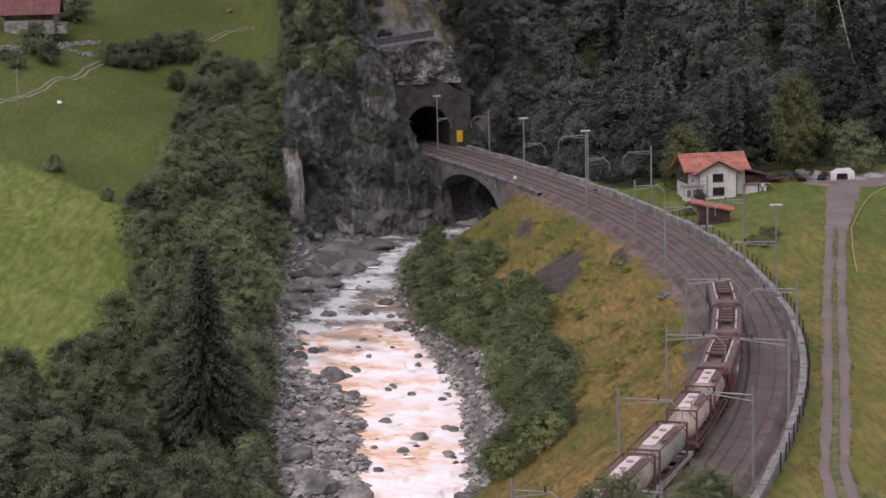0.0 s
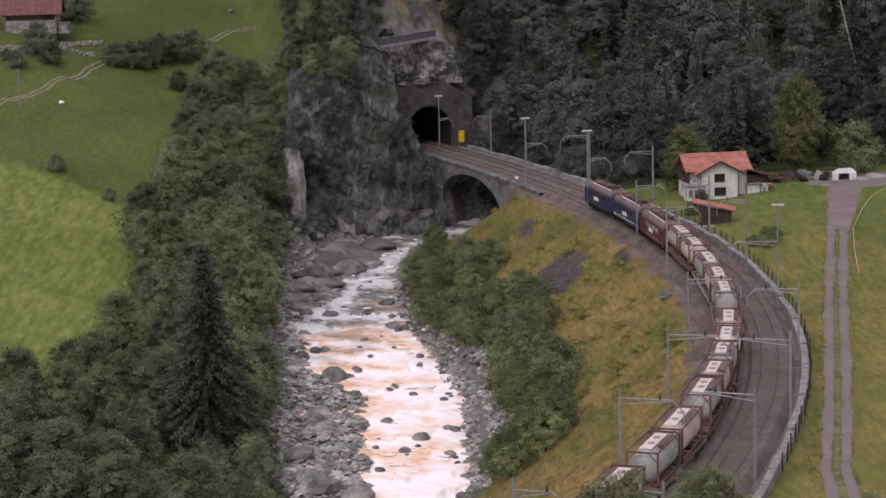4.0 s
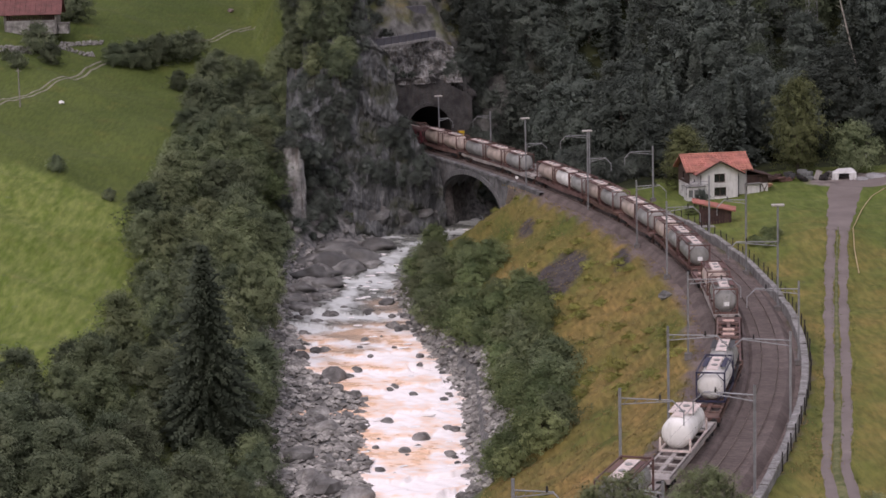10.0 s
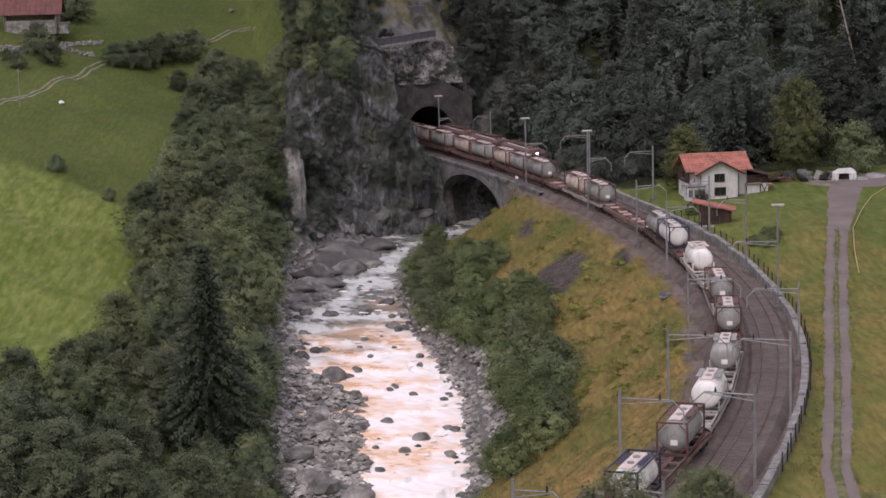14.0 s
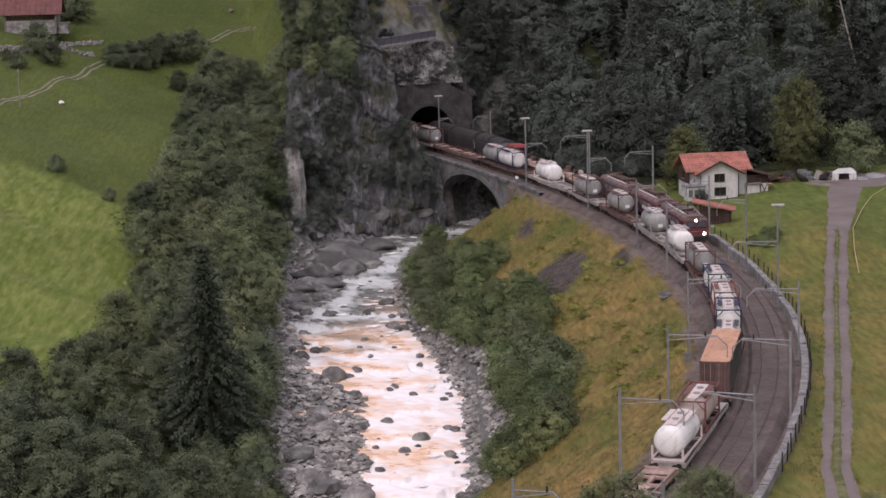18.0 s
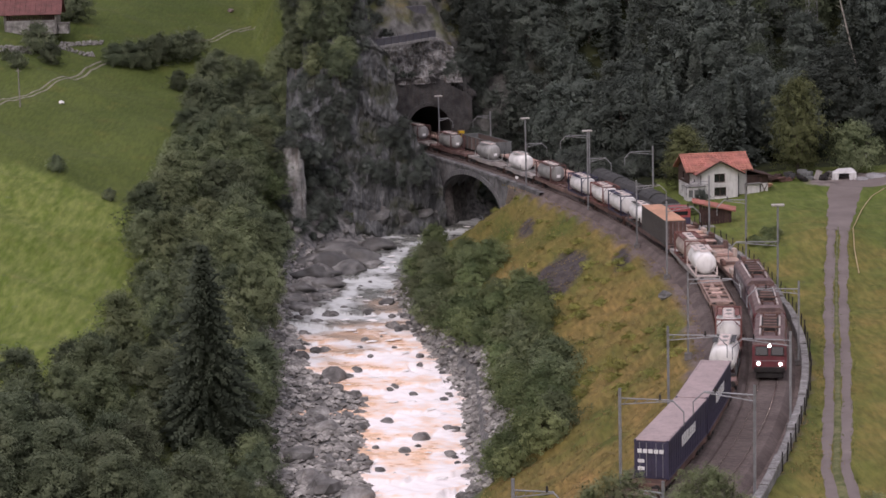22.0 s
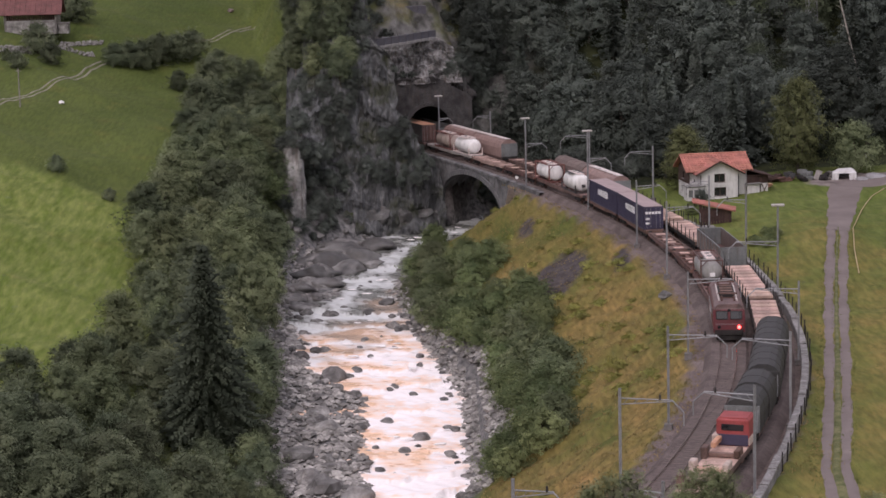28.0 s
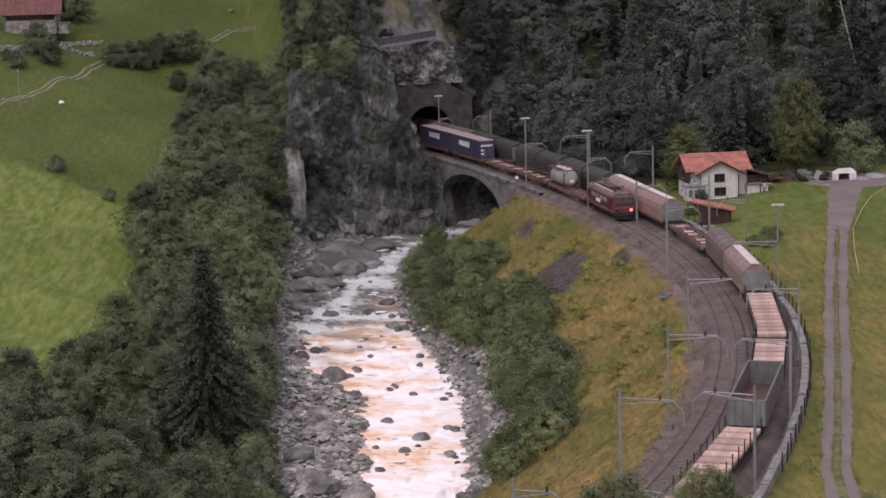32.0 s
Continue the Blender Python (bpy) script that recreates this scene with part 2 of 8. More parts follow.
def land(x, y):
    """Ground height, and how much it is rock, gravel, dry grass, woodland floor (with painted tree shade) and ballast.
    """
    x, y = np.asarray(x, float), np.asarray(y, float)
    sl = np.interp(y, TY, np.gradient(TX, TY))
    sd = (x - np.interp(y, TY, TX)) / np.sqrt(1 + sl * sl)
    rd, half, lev = river_at(x, y)
    # meadow side
    left = -50 - 0.2 * np.clip(x, -260, 50) + 0.13 * np.clip(y, -200, 620) + 1.2 * wob(x, y, 22) + 0.5 * wob(x, y, 7, 3)
    left = np.where(y < 150, np.maximum(left, -38 - 0.35 * np.clip(x + 40, -400, 0)), left)
    # railway side of the river
    drop = np.maximum(0, -sd - 3.7)
    bank = -0.75 - (0.60 + 0.42 * smooth(296, 316, y)) * drop - 0.5 * smooth(0, 6, drop) * wob(x, y, 6, 1) - 0.25 * wob(x, y, 2.6, 5) * smooth(0, 3, drop)
    bank = np.minimum(bank, lev + 0.8 + 0.95 * np.maximum(0, 328 - y + 0.12 * x))
    right = -0.35 + 0.035 * np.clip(sd - 8, 0, 60) + 0.16 * np.maximum(0, x - road_x(y) - 4) * (1 - smooth(300, 330, y))
    right = right + 1.7 * np.exp(-(((x - 45) / 6.5) ** 2 + ((y - 264) / 19) ** 2)) + 0.35 * wob(x, y, 8, 2) * smooth(9, 16, sd)
    eyehill = 41.6 - 0.46 * np.hypot(x - 6, np.maximum(y, 0) * 0.95) - 0.1 * np.abs(x - 6)
    right = np.where(y < 170, np.maximum(right, eyehill), right)
    right = np.where(y < 150, np.maximum(right, -0.35 + 0.28 * np.clip(sd - 8, 0, 200) * (1 - smooth(60, 150, y))), right)
    base = np.where(rd < 0, left, np.where(sd < 0, bank, right))
    # the channel
    ed = np.abs(rd) - half
    bed = lev - 0.9 + 0.25 * wob(x, y, 3, 4)
    bar = smooth(-0.02, 0.28, -rd / half - 0.62 * smooth(246, 274, y) + 0.10 * wob(x, y, 4, 21)) * (1 - smooth(276, 292, y))
    slabs = smooth(-0.15, 0.25, -rd / half) * smooth(296, 304, y) * (1 - smooth(332, 344, y))
    bed = bed + slabs * (0.95 + 0.3 * wob(x, y, 2.0, 15))
    bed = bed + bar * (1.12 + 0.28 * wob(x, y, 2.2, 11) + 0.25 * wob(x, y, 5, 12))
    floor_ = lev + 0.15 + np.maximum(ed, 0) * np.where(rd < 0, 0.75, 0.55)
    base = np.where(rd < 0, np.where(ed < 14, np.minimum(base, floor_ + 6 * smooth(0, 14, ed)), base), base)
    base = np.maximum(base, lev + 0.1 + 0.35 * np.clip(ed, 0, 6))
    base = np.where(ed < 1.5, bed + (np.minimum(base, lev + 0.6) - bed) * smooth(-2.5, 1.5, ed), base)
    # spur with the tunnel, and the wooded hillside behind
    foot = np.interp(x, (-40, -22, -12, -4, 1, 5, 12, 30, 60, 200), (352, 349, 352, 360, 373, 376, 376, 352, 336, 320))
    rise = np.interp(x, (-30, -7, -3, 4, 10, 40, 200), (2.7, 2.7, 1.3, 1.1, 1.0, 0.8, 0.7))
    cut = np.maximum(0, y - foot + 1.6 * wob(x, y, 5, 7) + 0.8 * wob(x, y, 2.3, 9))
    spur = np.minimum(cut * rise, 34 + 0.5 * cut)
    spur = np.minimum(spur, 2.2 * np.maximum(0, x + 21 + (y - 350) * 0.16 + 2 * wob(x, y, 9, 4)))
    hill = np.where((spur > 0), np.maximum(base, lev) + spur, base)
    yr = np.interp(x, (-12, -5.5, -0.5, 6), (361.5, 370, 377.5, 387))
    bench = 17.2 + 0.28 * np.clip(y - yr - 3, 0, 391 - yr) + 0.9 * np.maximum(0, y - 391) + 0.5 * wob(x, y, 3, 5)
    hill = np.where((x < 7) & (x > -16) & (y > 345), np.minimum(hill, bench + 40 * smooth(-10.5, -14.5, x)), hill)
    hill = np.minimum(hill, 330 + 20 * wob(x, y, 150))
    z = hill
    # the bench that carries the rails, also through the spur
    q = past_portal(x, y)
    onb = (sd > np.where(y > 327, -2.4, -3.7)) & (sd < 7.2) & (q < 0.6)
    z = np.where(onb, -0.75, z)
    over = (sd > -7) & (sd < 10) & (q >= 0.6) & (q < 40)
    shelf = 11.0 + 0.75 * q + 1.2 * wob(x, y, 4, 6) * smooth(2, 6, q) + 0.5 * smooth(10, 24, q) * q
    z = np.where(over, shelf + (z - shelf) * smooth(5.5, 10, np.abs(sd - 1.9)) * (sd < 1.9), z)
    askew = 1.02 * np.clip(sd + 2.6, 0, 10)
    gap = (q - askew > -44.3) & (q - askew < -18.6)
    upstream = (sd >= 7.2) & (sd < 16) & (y > 318) & (q < -7) & (ed < 14)
    z = np.where(upstream, np.minimum(z, lev + 1.0 + 0.9 * np.maximum(0, ed - 0.5)), z)
    side_cut = (sd > -9.5) & (sd <= -2.4) & (q < 0.6) & (q > -16)
    z = np.where(side_cut, np.minimum(z, -0.9 - 0.8 * np.maximum(0, -sd - 2.4)), z)
    z = np.where(onb & gap, np.minimum(base, lev + 1.2 + 0.45 * np.maximum(0, ed)), z)
    edge = smooth(7.2, 13, sd)
    z = np.where((sd >= 7.2) & (sd < 13) & (q < -3) & ~upstream, -0.45 + (z + 0.45) * edge, z)
    far = smooth(500, 1500, np.hypot(x, y - 250))
    z = z + far * 60 * (1 + wob(x, y, 400, 3))
    rock = smooth(0.5, 3, spur) * (1 - smooth(8, 26, x)) * (1 - smooth(30, 45, cut))
    rock = np.maximum(rock, np.exp(-(((x + 20.5) / 6) ** 2 + ((y - 344) / 8) ** 2) ** 2) * (ed > 0))
    gravel = np.maximum(1 - smooth(1.6, 4.2, ed), 0) * (1 - smooth(0.5, 2, spur))
    dry = np.where((rd > 0) & (sd < 0), 1.0, 0.0) * smooth(-40, -4, sd) * (1 - gravel) * (1 - 0.4 * smooth(268, 300, y))
    rock = np.maximum(rock, ((rd > 0) & (sd < 7.5) & (sd > -4.2) & (y > 312) & (z < -1.5)) * 1.0)
    terrace = (x < 7) & (x > -14) & (q > 5) & (q < 60) & (z < 34)
    rock = np.where(terrace, rock * (0.72 + 0.4 * wob(x, y, 3.5, 6)), rock)
    dry = np.where(terrace, 0.34, dry)
    dry = np.maximum(dry, 0.58 * smooth(6, 9, sd) * (1 - smooth(20, 42, sd)) * (1 - smooth(225, 310, y)))
    # shade under the bank trees, painted with the woodland floor's dark colour
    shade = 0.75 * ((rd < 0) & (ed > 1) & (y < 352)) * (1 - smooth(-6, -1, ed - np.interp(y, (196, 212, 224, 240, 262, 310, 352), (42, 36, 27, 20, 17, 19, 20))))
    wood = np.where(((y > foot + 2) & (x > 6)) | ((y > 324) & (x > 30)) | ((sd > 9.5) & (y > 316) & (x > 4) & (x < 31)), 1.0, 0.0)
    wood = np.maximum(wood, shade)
    # the same dark colour on the banks under and behind the bridge
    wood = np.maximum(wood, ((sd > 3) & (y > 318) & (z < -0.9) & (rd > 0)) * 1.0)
    scree = np.exp(-(((x - 14.3 - 0.1 * (y - 272)) / 3.9) ** 2 + ((y - 272) / 9.5) ** 2) ** 2) + np.exp(-(((x - 21.8) / 1.3) ** 2 + ((y - 263) / 5) ** 2) ** 2) + 0.8 * np.exp(-(((x - 11.6) / 1.6) ** 2 + ((y - 302) / 5) ** 2) ** 2)
    ball = (onb & ~gap).astype(float)
    road = (1 - smooth(5, 8.5, np.hypot((x - 60.5) * 0.8, (y - 311)))) + 0 * x
    lush = (rd < 0) * (1 - smooth(-4, 4, y - np.interp(x, (-65.6, -45.6), (326, 311)))) + 0.5 * ((rd > 0) & (sd > 9) & (y < 320))
    return z, rock, gravel, dry, wood, ball, road, scree, lush


def height(x, y):
    return float(land(np.array([x]), np.array([y]))[0][0])


def grow(a, b, step, out, ratio=1.35):
    core = list(np.arange(a, b + 0.01, step))
    s, lo, hi = step, [core[0]], [core[-1]]
    while hi[-1] < out:
        s *= ratio
        lo.append(lo[-1] - s), hi.append(hi[-1] + s)
    return np.array(lo[:0:-1] + core + hi[1:])


def sheet(name, X, Y, Z, attrs, material, keep=None):
    nx, ny = len(X), len(Y)
    gx, gy = np.meshgrid(X, Y)
    co = np.stack([gx, gy, Z], -1).reshape(-1, 3)
    i = np.arange(nx * (ny - 1)).reshape(ny - 1, nx)[:, :-1].ravel()
    f = np.stack([i, i + 1, i + nx + 1, i + nx], 1)
    if keep is not None:
        f = f[keep(co[f])]
    me = bpy.data.meshes.new(name)
    me.from_pydata(co.tolist(), [], f.tolist())
    me.polygons.foreach_set("use_smooth", np.ones(len(f), bool))
    for key, v in attrs.items():
        me.attributes.new(key, "FLOAT", "POINT").data.foreach_set("value", np.ascontiguousarray(v.ravel(), np.float32))
    me.materials.append(material)
    return new(name, me)


def ground_mat():
    m = bpy.data.materials.new("valley_ground")
    m.use_nodes = True
    n, k = m.node_tree.nodes, m.node_tree.links
    b = n["Principled BSDF"]
    b.inputs["Roughness"].default_value, b.inputs["Specular IOR Level"].default_value = 0.95, 0.15
    co = n.new("ShaderNodeTexCoord")

    def noisy(scale, lo, hi, c0, c1, detail=6, stretch=(1, 1, 1), p=(0.36, 0.64)):
        t, r, mp = n.new("ShaderNodeTexNoise"), n.new("ShaderNodeValToRGB"), n.new("ShaderNodeMapping")
        mp.inputs["Scale"].default_value = stretch
        t.inputs["Scale"].default_value, t.inputs["Detail"].default_value = scale, detail
        r.color_ramp.elements[0].position, r.color_ramp.elements[1].position = p
        r.color_ramp.elements[0].color, r.color_ramp.elements[1].color = (*c0, 1), (*c1, 1)
        k.new(co.outputs["Object"], mp.inputs[0]), k.new(mp.outputs[0], t.inputs["Vector"]), k.new(t.outputs[0], r.inputs[0])
        return r.outputs[0], t.outputs[0]

    def mix(a, c, fac=None, f=0.5, kind="MIX"):
        x = n.new("ShaderNodeMix")
        x.data_type, x.blend_type = "RGBA", kind
        x.inputs[0].default_value = f
        if fac is not None:
            k.new(fac, x.inputs[0])
        k.new(a, x.inputs[6]), k.new(c, x.inputs[7])
        return x.outputs[2]

    def mask(key, soft=0.35, scale=0.7):
        a, t, s, r = n.new("ShaderNodeAttribute"), n.new("ShaderNodeTexNoise"), n.new("ShaderNodeMath"), n.new("ShaderNodeMapRange")
        a.attribute_name = key
        t.inputs["Scale"].default_value, t.inputs["Detail"].default_value = scale, 5
        k.new(co.outputs["Object"], t.inputs["Vector"])
        s.operation = "ADD"
        k.new(a.outputs["Fac"], s.inputs[0]), k.new(t.outputs[0], s.inputs[1])
        r.inputs[1].default_value, r.inputs[2].default_value = 1.0 - soft, 1.0 + soft
        k.new(s.outputs[0], r.inputs[0])
        return r.outputs[0]

    grass, _ = noisy(0.045, 0, 0, (0.058, 0.081, 0.019), (0.094, 0.117, 0.032), 4, (1, 0.3, 1))
    lush, _ = noisy(0.9, 0, 0, (0.100, 0.138, 0.026), (0.172, 0.203, 0.058), 7, (1, 0.22, 1))
    patch, _ = noisy(1.7, 0, 0, (0.34, 0.35, 0.30), (0.68, 0.66, 0.60), 9, (1, 0.2, 1))
    grass = mix(grass, lush, mask("lush", 0.4, 0.15))
    grass = mix(grass, patch, f=0.4, kind="OVERLAY")
    dry, _ = noisy(0.16, 0, 0, (0.100, 0.108, 0.028), (0.265, 0.172, 0.068), 8, (1, 0.4, 1), (0.36, 0.72))
    dry = mix(dry, patch, f=0.8, kind="OVERLAY")
    rock, rh = noisy(0.5, 0, 0, (0.045, 0.045, 0.040), (0.175, 0.172, 0.163), 10, (1, 1, 0.5))
    gravel, _ = noisy(1.3, 0, 0, (0.085, 0.085, 0.085), (0.24, 0.235, 0.225), 8)
    # woodland floor, near black; also the colour of the painted tree shade
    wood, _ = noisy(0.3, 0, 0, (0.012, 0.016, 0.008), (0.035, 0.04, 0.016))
    ball, _ = noisy(0.35, 0, 0, (0.12, 0.094, 0.087), (0.185, 0.15, 0.138), 10)
    stones, _ = noisy(5, 0, 0, (0.25, 0.25, 0.25), (0.75, 0.75, 0.75), 4)
    ball = mix(ball, stones, f=0.5, kind="OVERLAY")
    road, _ = noisy(0.5, 0, 0, (0.16, 0.135, 0.125), (0.27, 0.235, 0.215), 8)
    c = mix(grass, dry, mask("dry", 0.45, 0.25))
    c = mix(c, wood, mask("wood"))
    c = mix(c, road, mask("road", 0.25, 1.2))
    scree, _ = noisy(0.9, 0, 0, (0.045, 0.038, 0.037), (0.095, 0.082, 0.08), 9)
    c = mix(c, scree, mask("scree", 0.2, 0.6))
    c = mix(c, rock, mask("rock", 0.3, 0.35))
    c = mix(c, gravel, mask("gravel"))
    at = n.new("ShaderNodeAttribute")
    at.attribute_name = "ball"
    c = mix(c, ball, at.outputs["Fac"])
    k.new(c, b.inputs["Base Color"])
    bt, bp = n.new("ShaderNodeTexNoise"), n.new("ShaderNodeBump")
    bt.inputs["Scale"].default_value, bt.inputs["Detail"].default_value = 1.8, 9
    bp.inputs["Strength"].default_value, bp.inputs["Distance"].default_value = 0.5, 0.4
    bm_ = n.new("ShaderNodeMapping")
    bm_.inputs["Scale"].default_value = (1, 0.3, 1)
    k.new(co.outputs["Object"], bm_.inputs[0]), k.new(bm_.outputs[0], bt.inputs["Vector"]), k.new(bt.outputs[0], bp.inputs["Height"]), k.new(bp.outputs[0], b.inputs["Normal"])
    return m


GX, GY = grow(-100, 100, 1.1, 2600), grow(130, 460, 1.3, 2600)


def mouth(q):
    """Leaves the tunnel's mouth open in the ground sheet."""
    c = q.mean(1)
    sl = np.interp(c[:, 1], TY, np.gradient(TX, TY))
    sd = (c[:, 0] - np.interp(c[:, 1], TY, TX)) / np.sqrt(1 + sl * sl)
    back = past_portal(c[:, 0], c[:, 1])
    return ~((np.abs(sd - 1.9) < 6.2) & (back > -0.9) & (back < 2.2) & (q[:, :, 2].min(1) < 6))


gz = land(*np.meshgrid(GX, GY))
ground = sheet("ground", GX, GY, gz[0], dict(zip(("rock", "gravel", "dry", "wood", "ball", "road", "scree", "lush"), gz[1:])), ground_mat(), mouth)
tagged(ground, "green alpine valley floor, meadow slopes, rock and gravel", "ground", kind="structure")
# ---- water ----
def water_mat():
    m = bpy.data.materials.new("torrent_water")
    m.use_nodes = True
    n, k = m.node_tree.nodes, m.node_tree.links
    b = n["Principled BSDF"]
    b.inputs["Roughness"].default_value = 0.25
    co = n.new("ShaderNodeTexCoord")
    fo = n.new("ShaderNodeAttribute")
    fo.attribute_name = "foam"
    # warm light reflected by the lower reach, put into the water's colour
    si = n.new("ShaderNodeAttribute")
    si.attribute_name = "glare"
    t1, t2 = n.new("ShaderNodeTexNoise"), n.new("ShaderNodeTexNoise")
    mp = n.new("ShaderNodeMapping")
    mp.inputs["Scale"].default_value = (0.5, 1.0, 1.0)
    k.new(co.outputs["Object"], mp.inputs[0])
    t1.inputs["Scale"].default_value, t1.inputs["Detail"].default_value, t1.inputs["Roughness"].default_value = 0.8, 8, 0.65
    t2.inputs["Scale"].default_value, t2.inputs["Detail"].default_value = 0.22, 4
    k.new(mp.outputs[0], t1.inputs["Vector"]), k.new(mp.outputs[0], t2.inputs["Vector"])
    # grey water upstream, orange where the reflected light is painted
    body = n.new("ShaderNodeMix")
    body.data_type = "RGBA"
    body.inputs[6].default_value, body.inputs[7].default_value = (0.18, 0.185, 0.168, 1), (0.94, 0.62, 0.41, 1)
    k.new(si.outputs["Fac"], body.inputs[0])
    ad, mr = n.new("ShaderNodeMath"), n.new("ShaderNodeMapRange")
    ad.operation = "ADD"
    k.new(fo.outputs["Fac"], ad.inputs[0]), k.new(t1.outputs[0], ad.inputs[1])
    mr.inputs[1].default_value, mr.inputs[2].default_value = 0.64, 1.04
    k.new(ad.outputs[0], mr.inputs[0])
    mix = n.new("ShaderNodeMix")
    mix.data_type = "RGBA"
    # foam painted brighter inside that warm glare, greyer upstream
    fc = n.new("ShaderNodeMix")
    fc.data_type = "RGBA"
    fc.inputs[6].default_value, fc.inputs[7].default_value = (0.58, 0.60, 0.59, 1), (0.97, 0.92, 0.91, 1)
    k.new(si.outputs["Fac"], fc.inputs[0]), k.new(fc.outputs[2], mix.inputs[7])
    k.new(mr.outputs[0], mix.inputs[0]), k.new(body.outputs[2], mix.inputs[6]), k.new(mix.outputs[2], b.inputs["Base Color"])
    rr = n.new("ShaderNodeMapRange")
    rr.inputs[3].default_value, rr.inputs[4].default_value = 0.18, 0.8
    k.new(mr.outputs[0], rr.inputs[0]), k.new(rr.outputs[0], b.inputs["Roughness"])
    bp = n.new("ShaderNodeBump")
    bp.inputs["Strength"].default_value, bp.inputs["Distance"].default_value = 0.5, 0.3
    k.new(t1.outputs[0], bp.inputs["Height"]), k.new(bp.outputs[0], b.inputs["Normal"])
    return m


def water():
    """The torrent: steps and standing waves across a sheet that follows the channel."""
    rows, cols = 1500, 90
    cl = np.array([(r[0], r[1], r[2], r[3]) for r in RIVER[:13]])
    seg = np.concatenate(([0], np.cumsum(np.hypot(np.diff(cl[:, 0]), np.diff(cl[:, 1])))))
    s = np.linspace(seg[1], seg[-1], rows)
    cx, cy, hw, lv = (np.interp(s, seg, cl[:, i]) for i in range(4))
    w = np.ones(15) / 15
    pad = lambda a: np.convolve(np.pad(a, 7, "edge"), w, "valid")
    cx, cy, hw, lv = pad(cx), pad(cy), pad(hw), pad(lv)
    tx, ty = np.gradient(cx), np.gradient(cy)
    ln = np.hypot(tx, ty)
    tx, ty = tx / ln, ty / ln
    v = np.linspace(-1.05, 1.05, cols)
    X = cx[:, None] + ty[:, None] * v * hw[:, None]
    Y = cy[:, None] - tx[:, None] * v * hw[:, None]
    S = s[:, None] + 1.5 * wob(X, Y, 5, 2) + 0.7 * wob(X, Y, 1.9, 5) + 2.2 * v * np.sin(s[:, None] * 0.05) - 1.8 * v * v
    step = 8.6
    # d: metres below the last rocky sill; every sill breaks over part of the width only
    ph = 1 - (S / step + 0.22 * np.sin(s[:, None] * 0.11)) % 1.0
    d = ph * step
    amp = np.clip(0.62 + 0.75 * wob(X, Y, 8, 4) + 0.25 * wob(X, Y, 3, 7), 0.05, 1.15)
    boil = np.exp(-d / 3.0) * smooth(0.0, 0.35, d)
    Z = lv[:, None] - 0.10 + 0.62 * amp * (ph - 0.5) + (0.05 + 0.30 * boil * amp) * wob(X, Y, 1.3, 1) + (0.03 + 0.16 * boil * amp) * wob(X, Y, 0.6, 6)
    streak = wob(X, Y * 0.28, 0.9, 9)
    foam = amp * (0.95 * boil + 0.36 * np.exp(-d / 7.0)) + 0.13 * wob(X, Y, 6, 8) + 0.10 * streak + 0.10 * wob(X, Y, 1.1, 9) + 0.08 + 0.16 * smooth(-0.35, 0.25, v)
    # how far the painted glare reaches; it fades out upstream
    glare = 1 - smooth(268, 300, Y + 9 * wob(X, Y, 7, 3) + 4 * wob(X, Y, 2.5, 6) - 8 * v)
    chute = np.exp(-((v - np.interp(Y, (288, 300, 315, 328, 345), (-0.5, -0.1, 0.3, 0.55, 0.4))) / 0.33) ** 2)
    foam = foam - (1 - glare) * (0.34 - 0.22 * chute) + (1 - glare) * 0.40 * (0.7 + 0.3 * streak + 0.3 * wob(X, Y, 1.6, 13)) * smooth(282, 294, Y) * (1 - smooth(330, 344, Y)) * chute
    co = np.stack([X, Y, Z], -1).reshape(-1, 3)
    i = np.arange(cols * (rows - 1)).reshape(rows - 1, cols)[:, :-1].ravel()
    f = np.stack([i, i + 1, i + cols + 1, i + cols], 1)
    me = bpy.data.meshes.new("water")
    me.from_pydata(co.tolist(), [], f.tolist())
    me.polygons.foreach_set("use_smooth", np.ones(len(f), bool))
    for key, a in (("foam", foam), ("glare", glare)):
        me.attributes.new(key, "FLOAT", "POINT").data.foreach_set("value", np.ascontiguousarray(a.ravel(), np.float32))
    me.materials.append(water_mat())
    return tagged(new("water", me), "mountain torrent with pale foaming rapids, warm glare painted into its lower reach", "river", kind="structure")


water()


# ---- rails, sleepers, ballast ----
def ribbon(s0, s1, step, prof, side, z0=0.0):
    """A cross-section (offset, z) swept along the track."""
    n = max(2, int((s1 - s0) / step) + 1)
    S = np.linspace(s0, s1, n)
    x, y, h = np.interp(S, TS, TX), np.interp(S, TS, TY), np.interp(S, TS, TH)
    k = len(prof)
    side = side(S) if callable(side) else side
    co = np.zeros((n, k, 3))
    for j, (o, z) in enumerate(prof):
        co[:, j] = np.stack([x + (side + o) * np.sin(h), y - (side + o) * np.cos(h), np.full(n, z0 + z)], 1)
    f = []
    for i in range(n - 1):
        for j in range(k):
            q = (j + 1) % k
            f.append((i * k + j, i * k + q, (i + 1) * k + q, (i + 1) * k + j))
    f.append(tuple(range(k))[::-1])
    f.append(tuple((n - 1) * k + j for j in range(k)))
    return co.reshape(-1, 3).tolist(), f


def swept(name, s0, s1, step, prof, side, material, parent=None, z0=0.0):
    co, f = ribbon(s0, s1, step, prof, side, z0)
    me = bpy.data.meshes.new(name)
    me.from_pydata(co, [], f)
    me.materials.append(material)
    ob = new(name, me)
    ob.parent = parent
    return ob


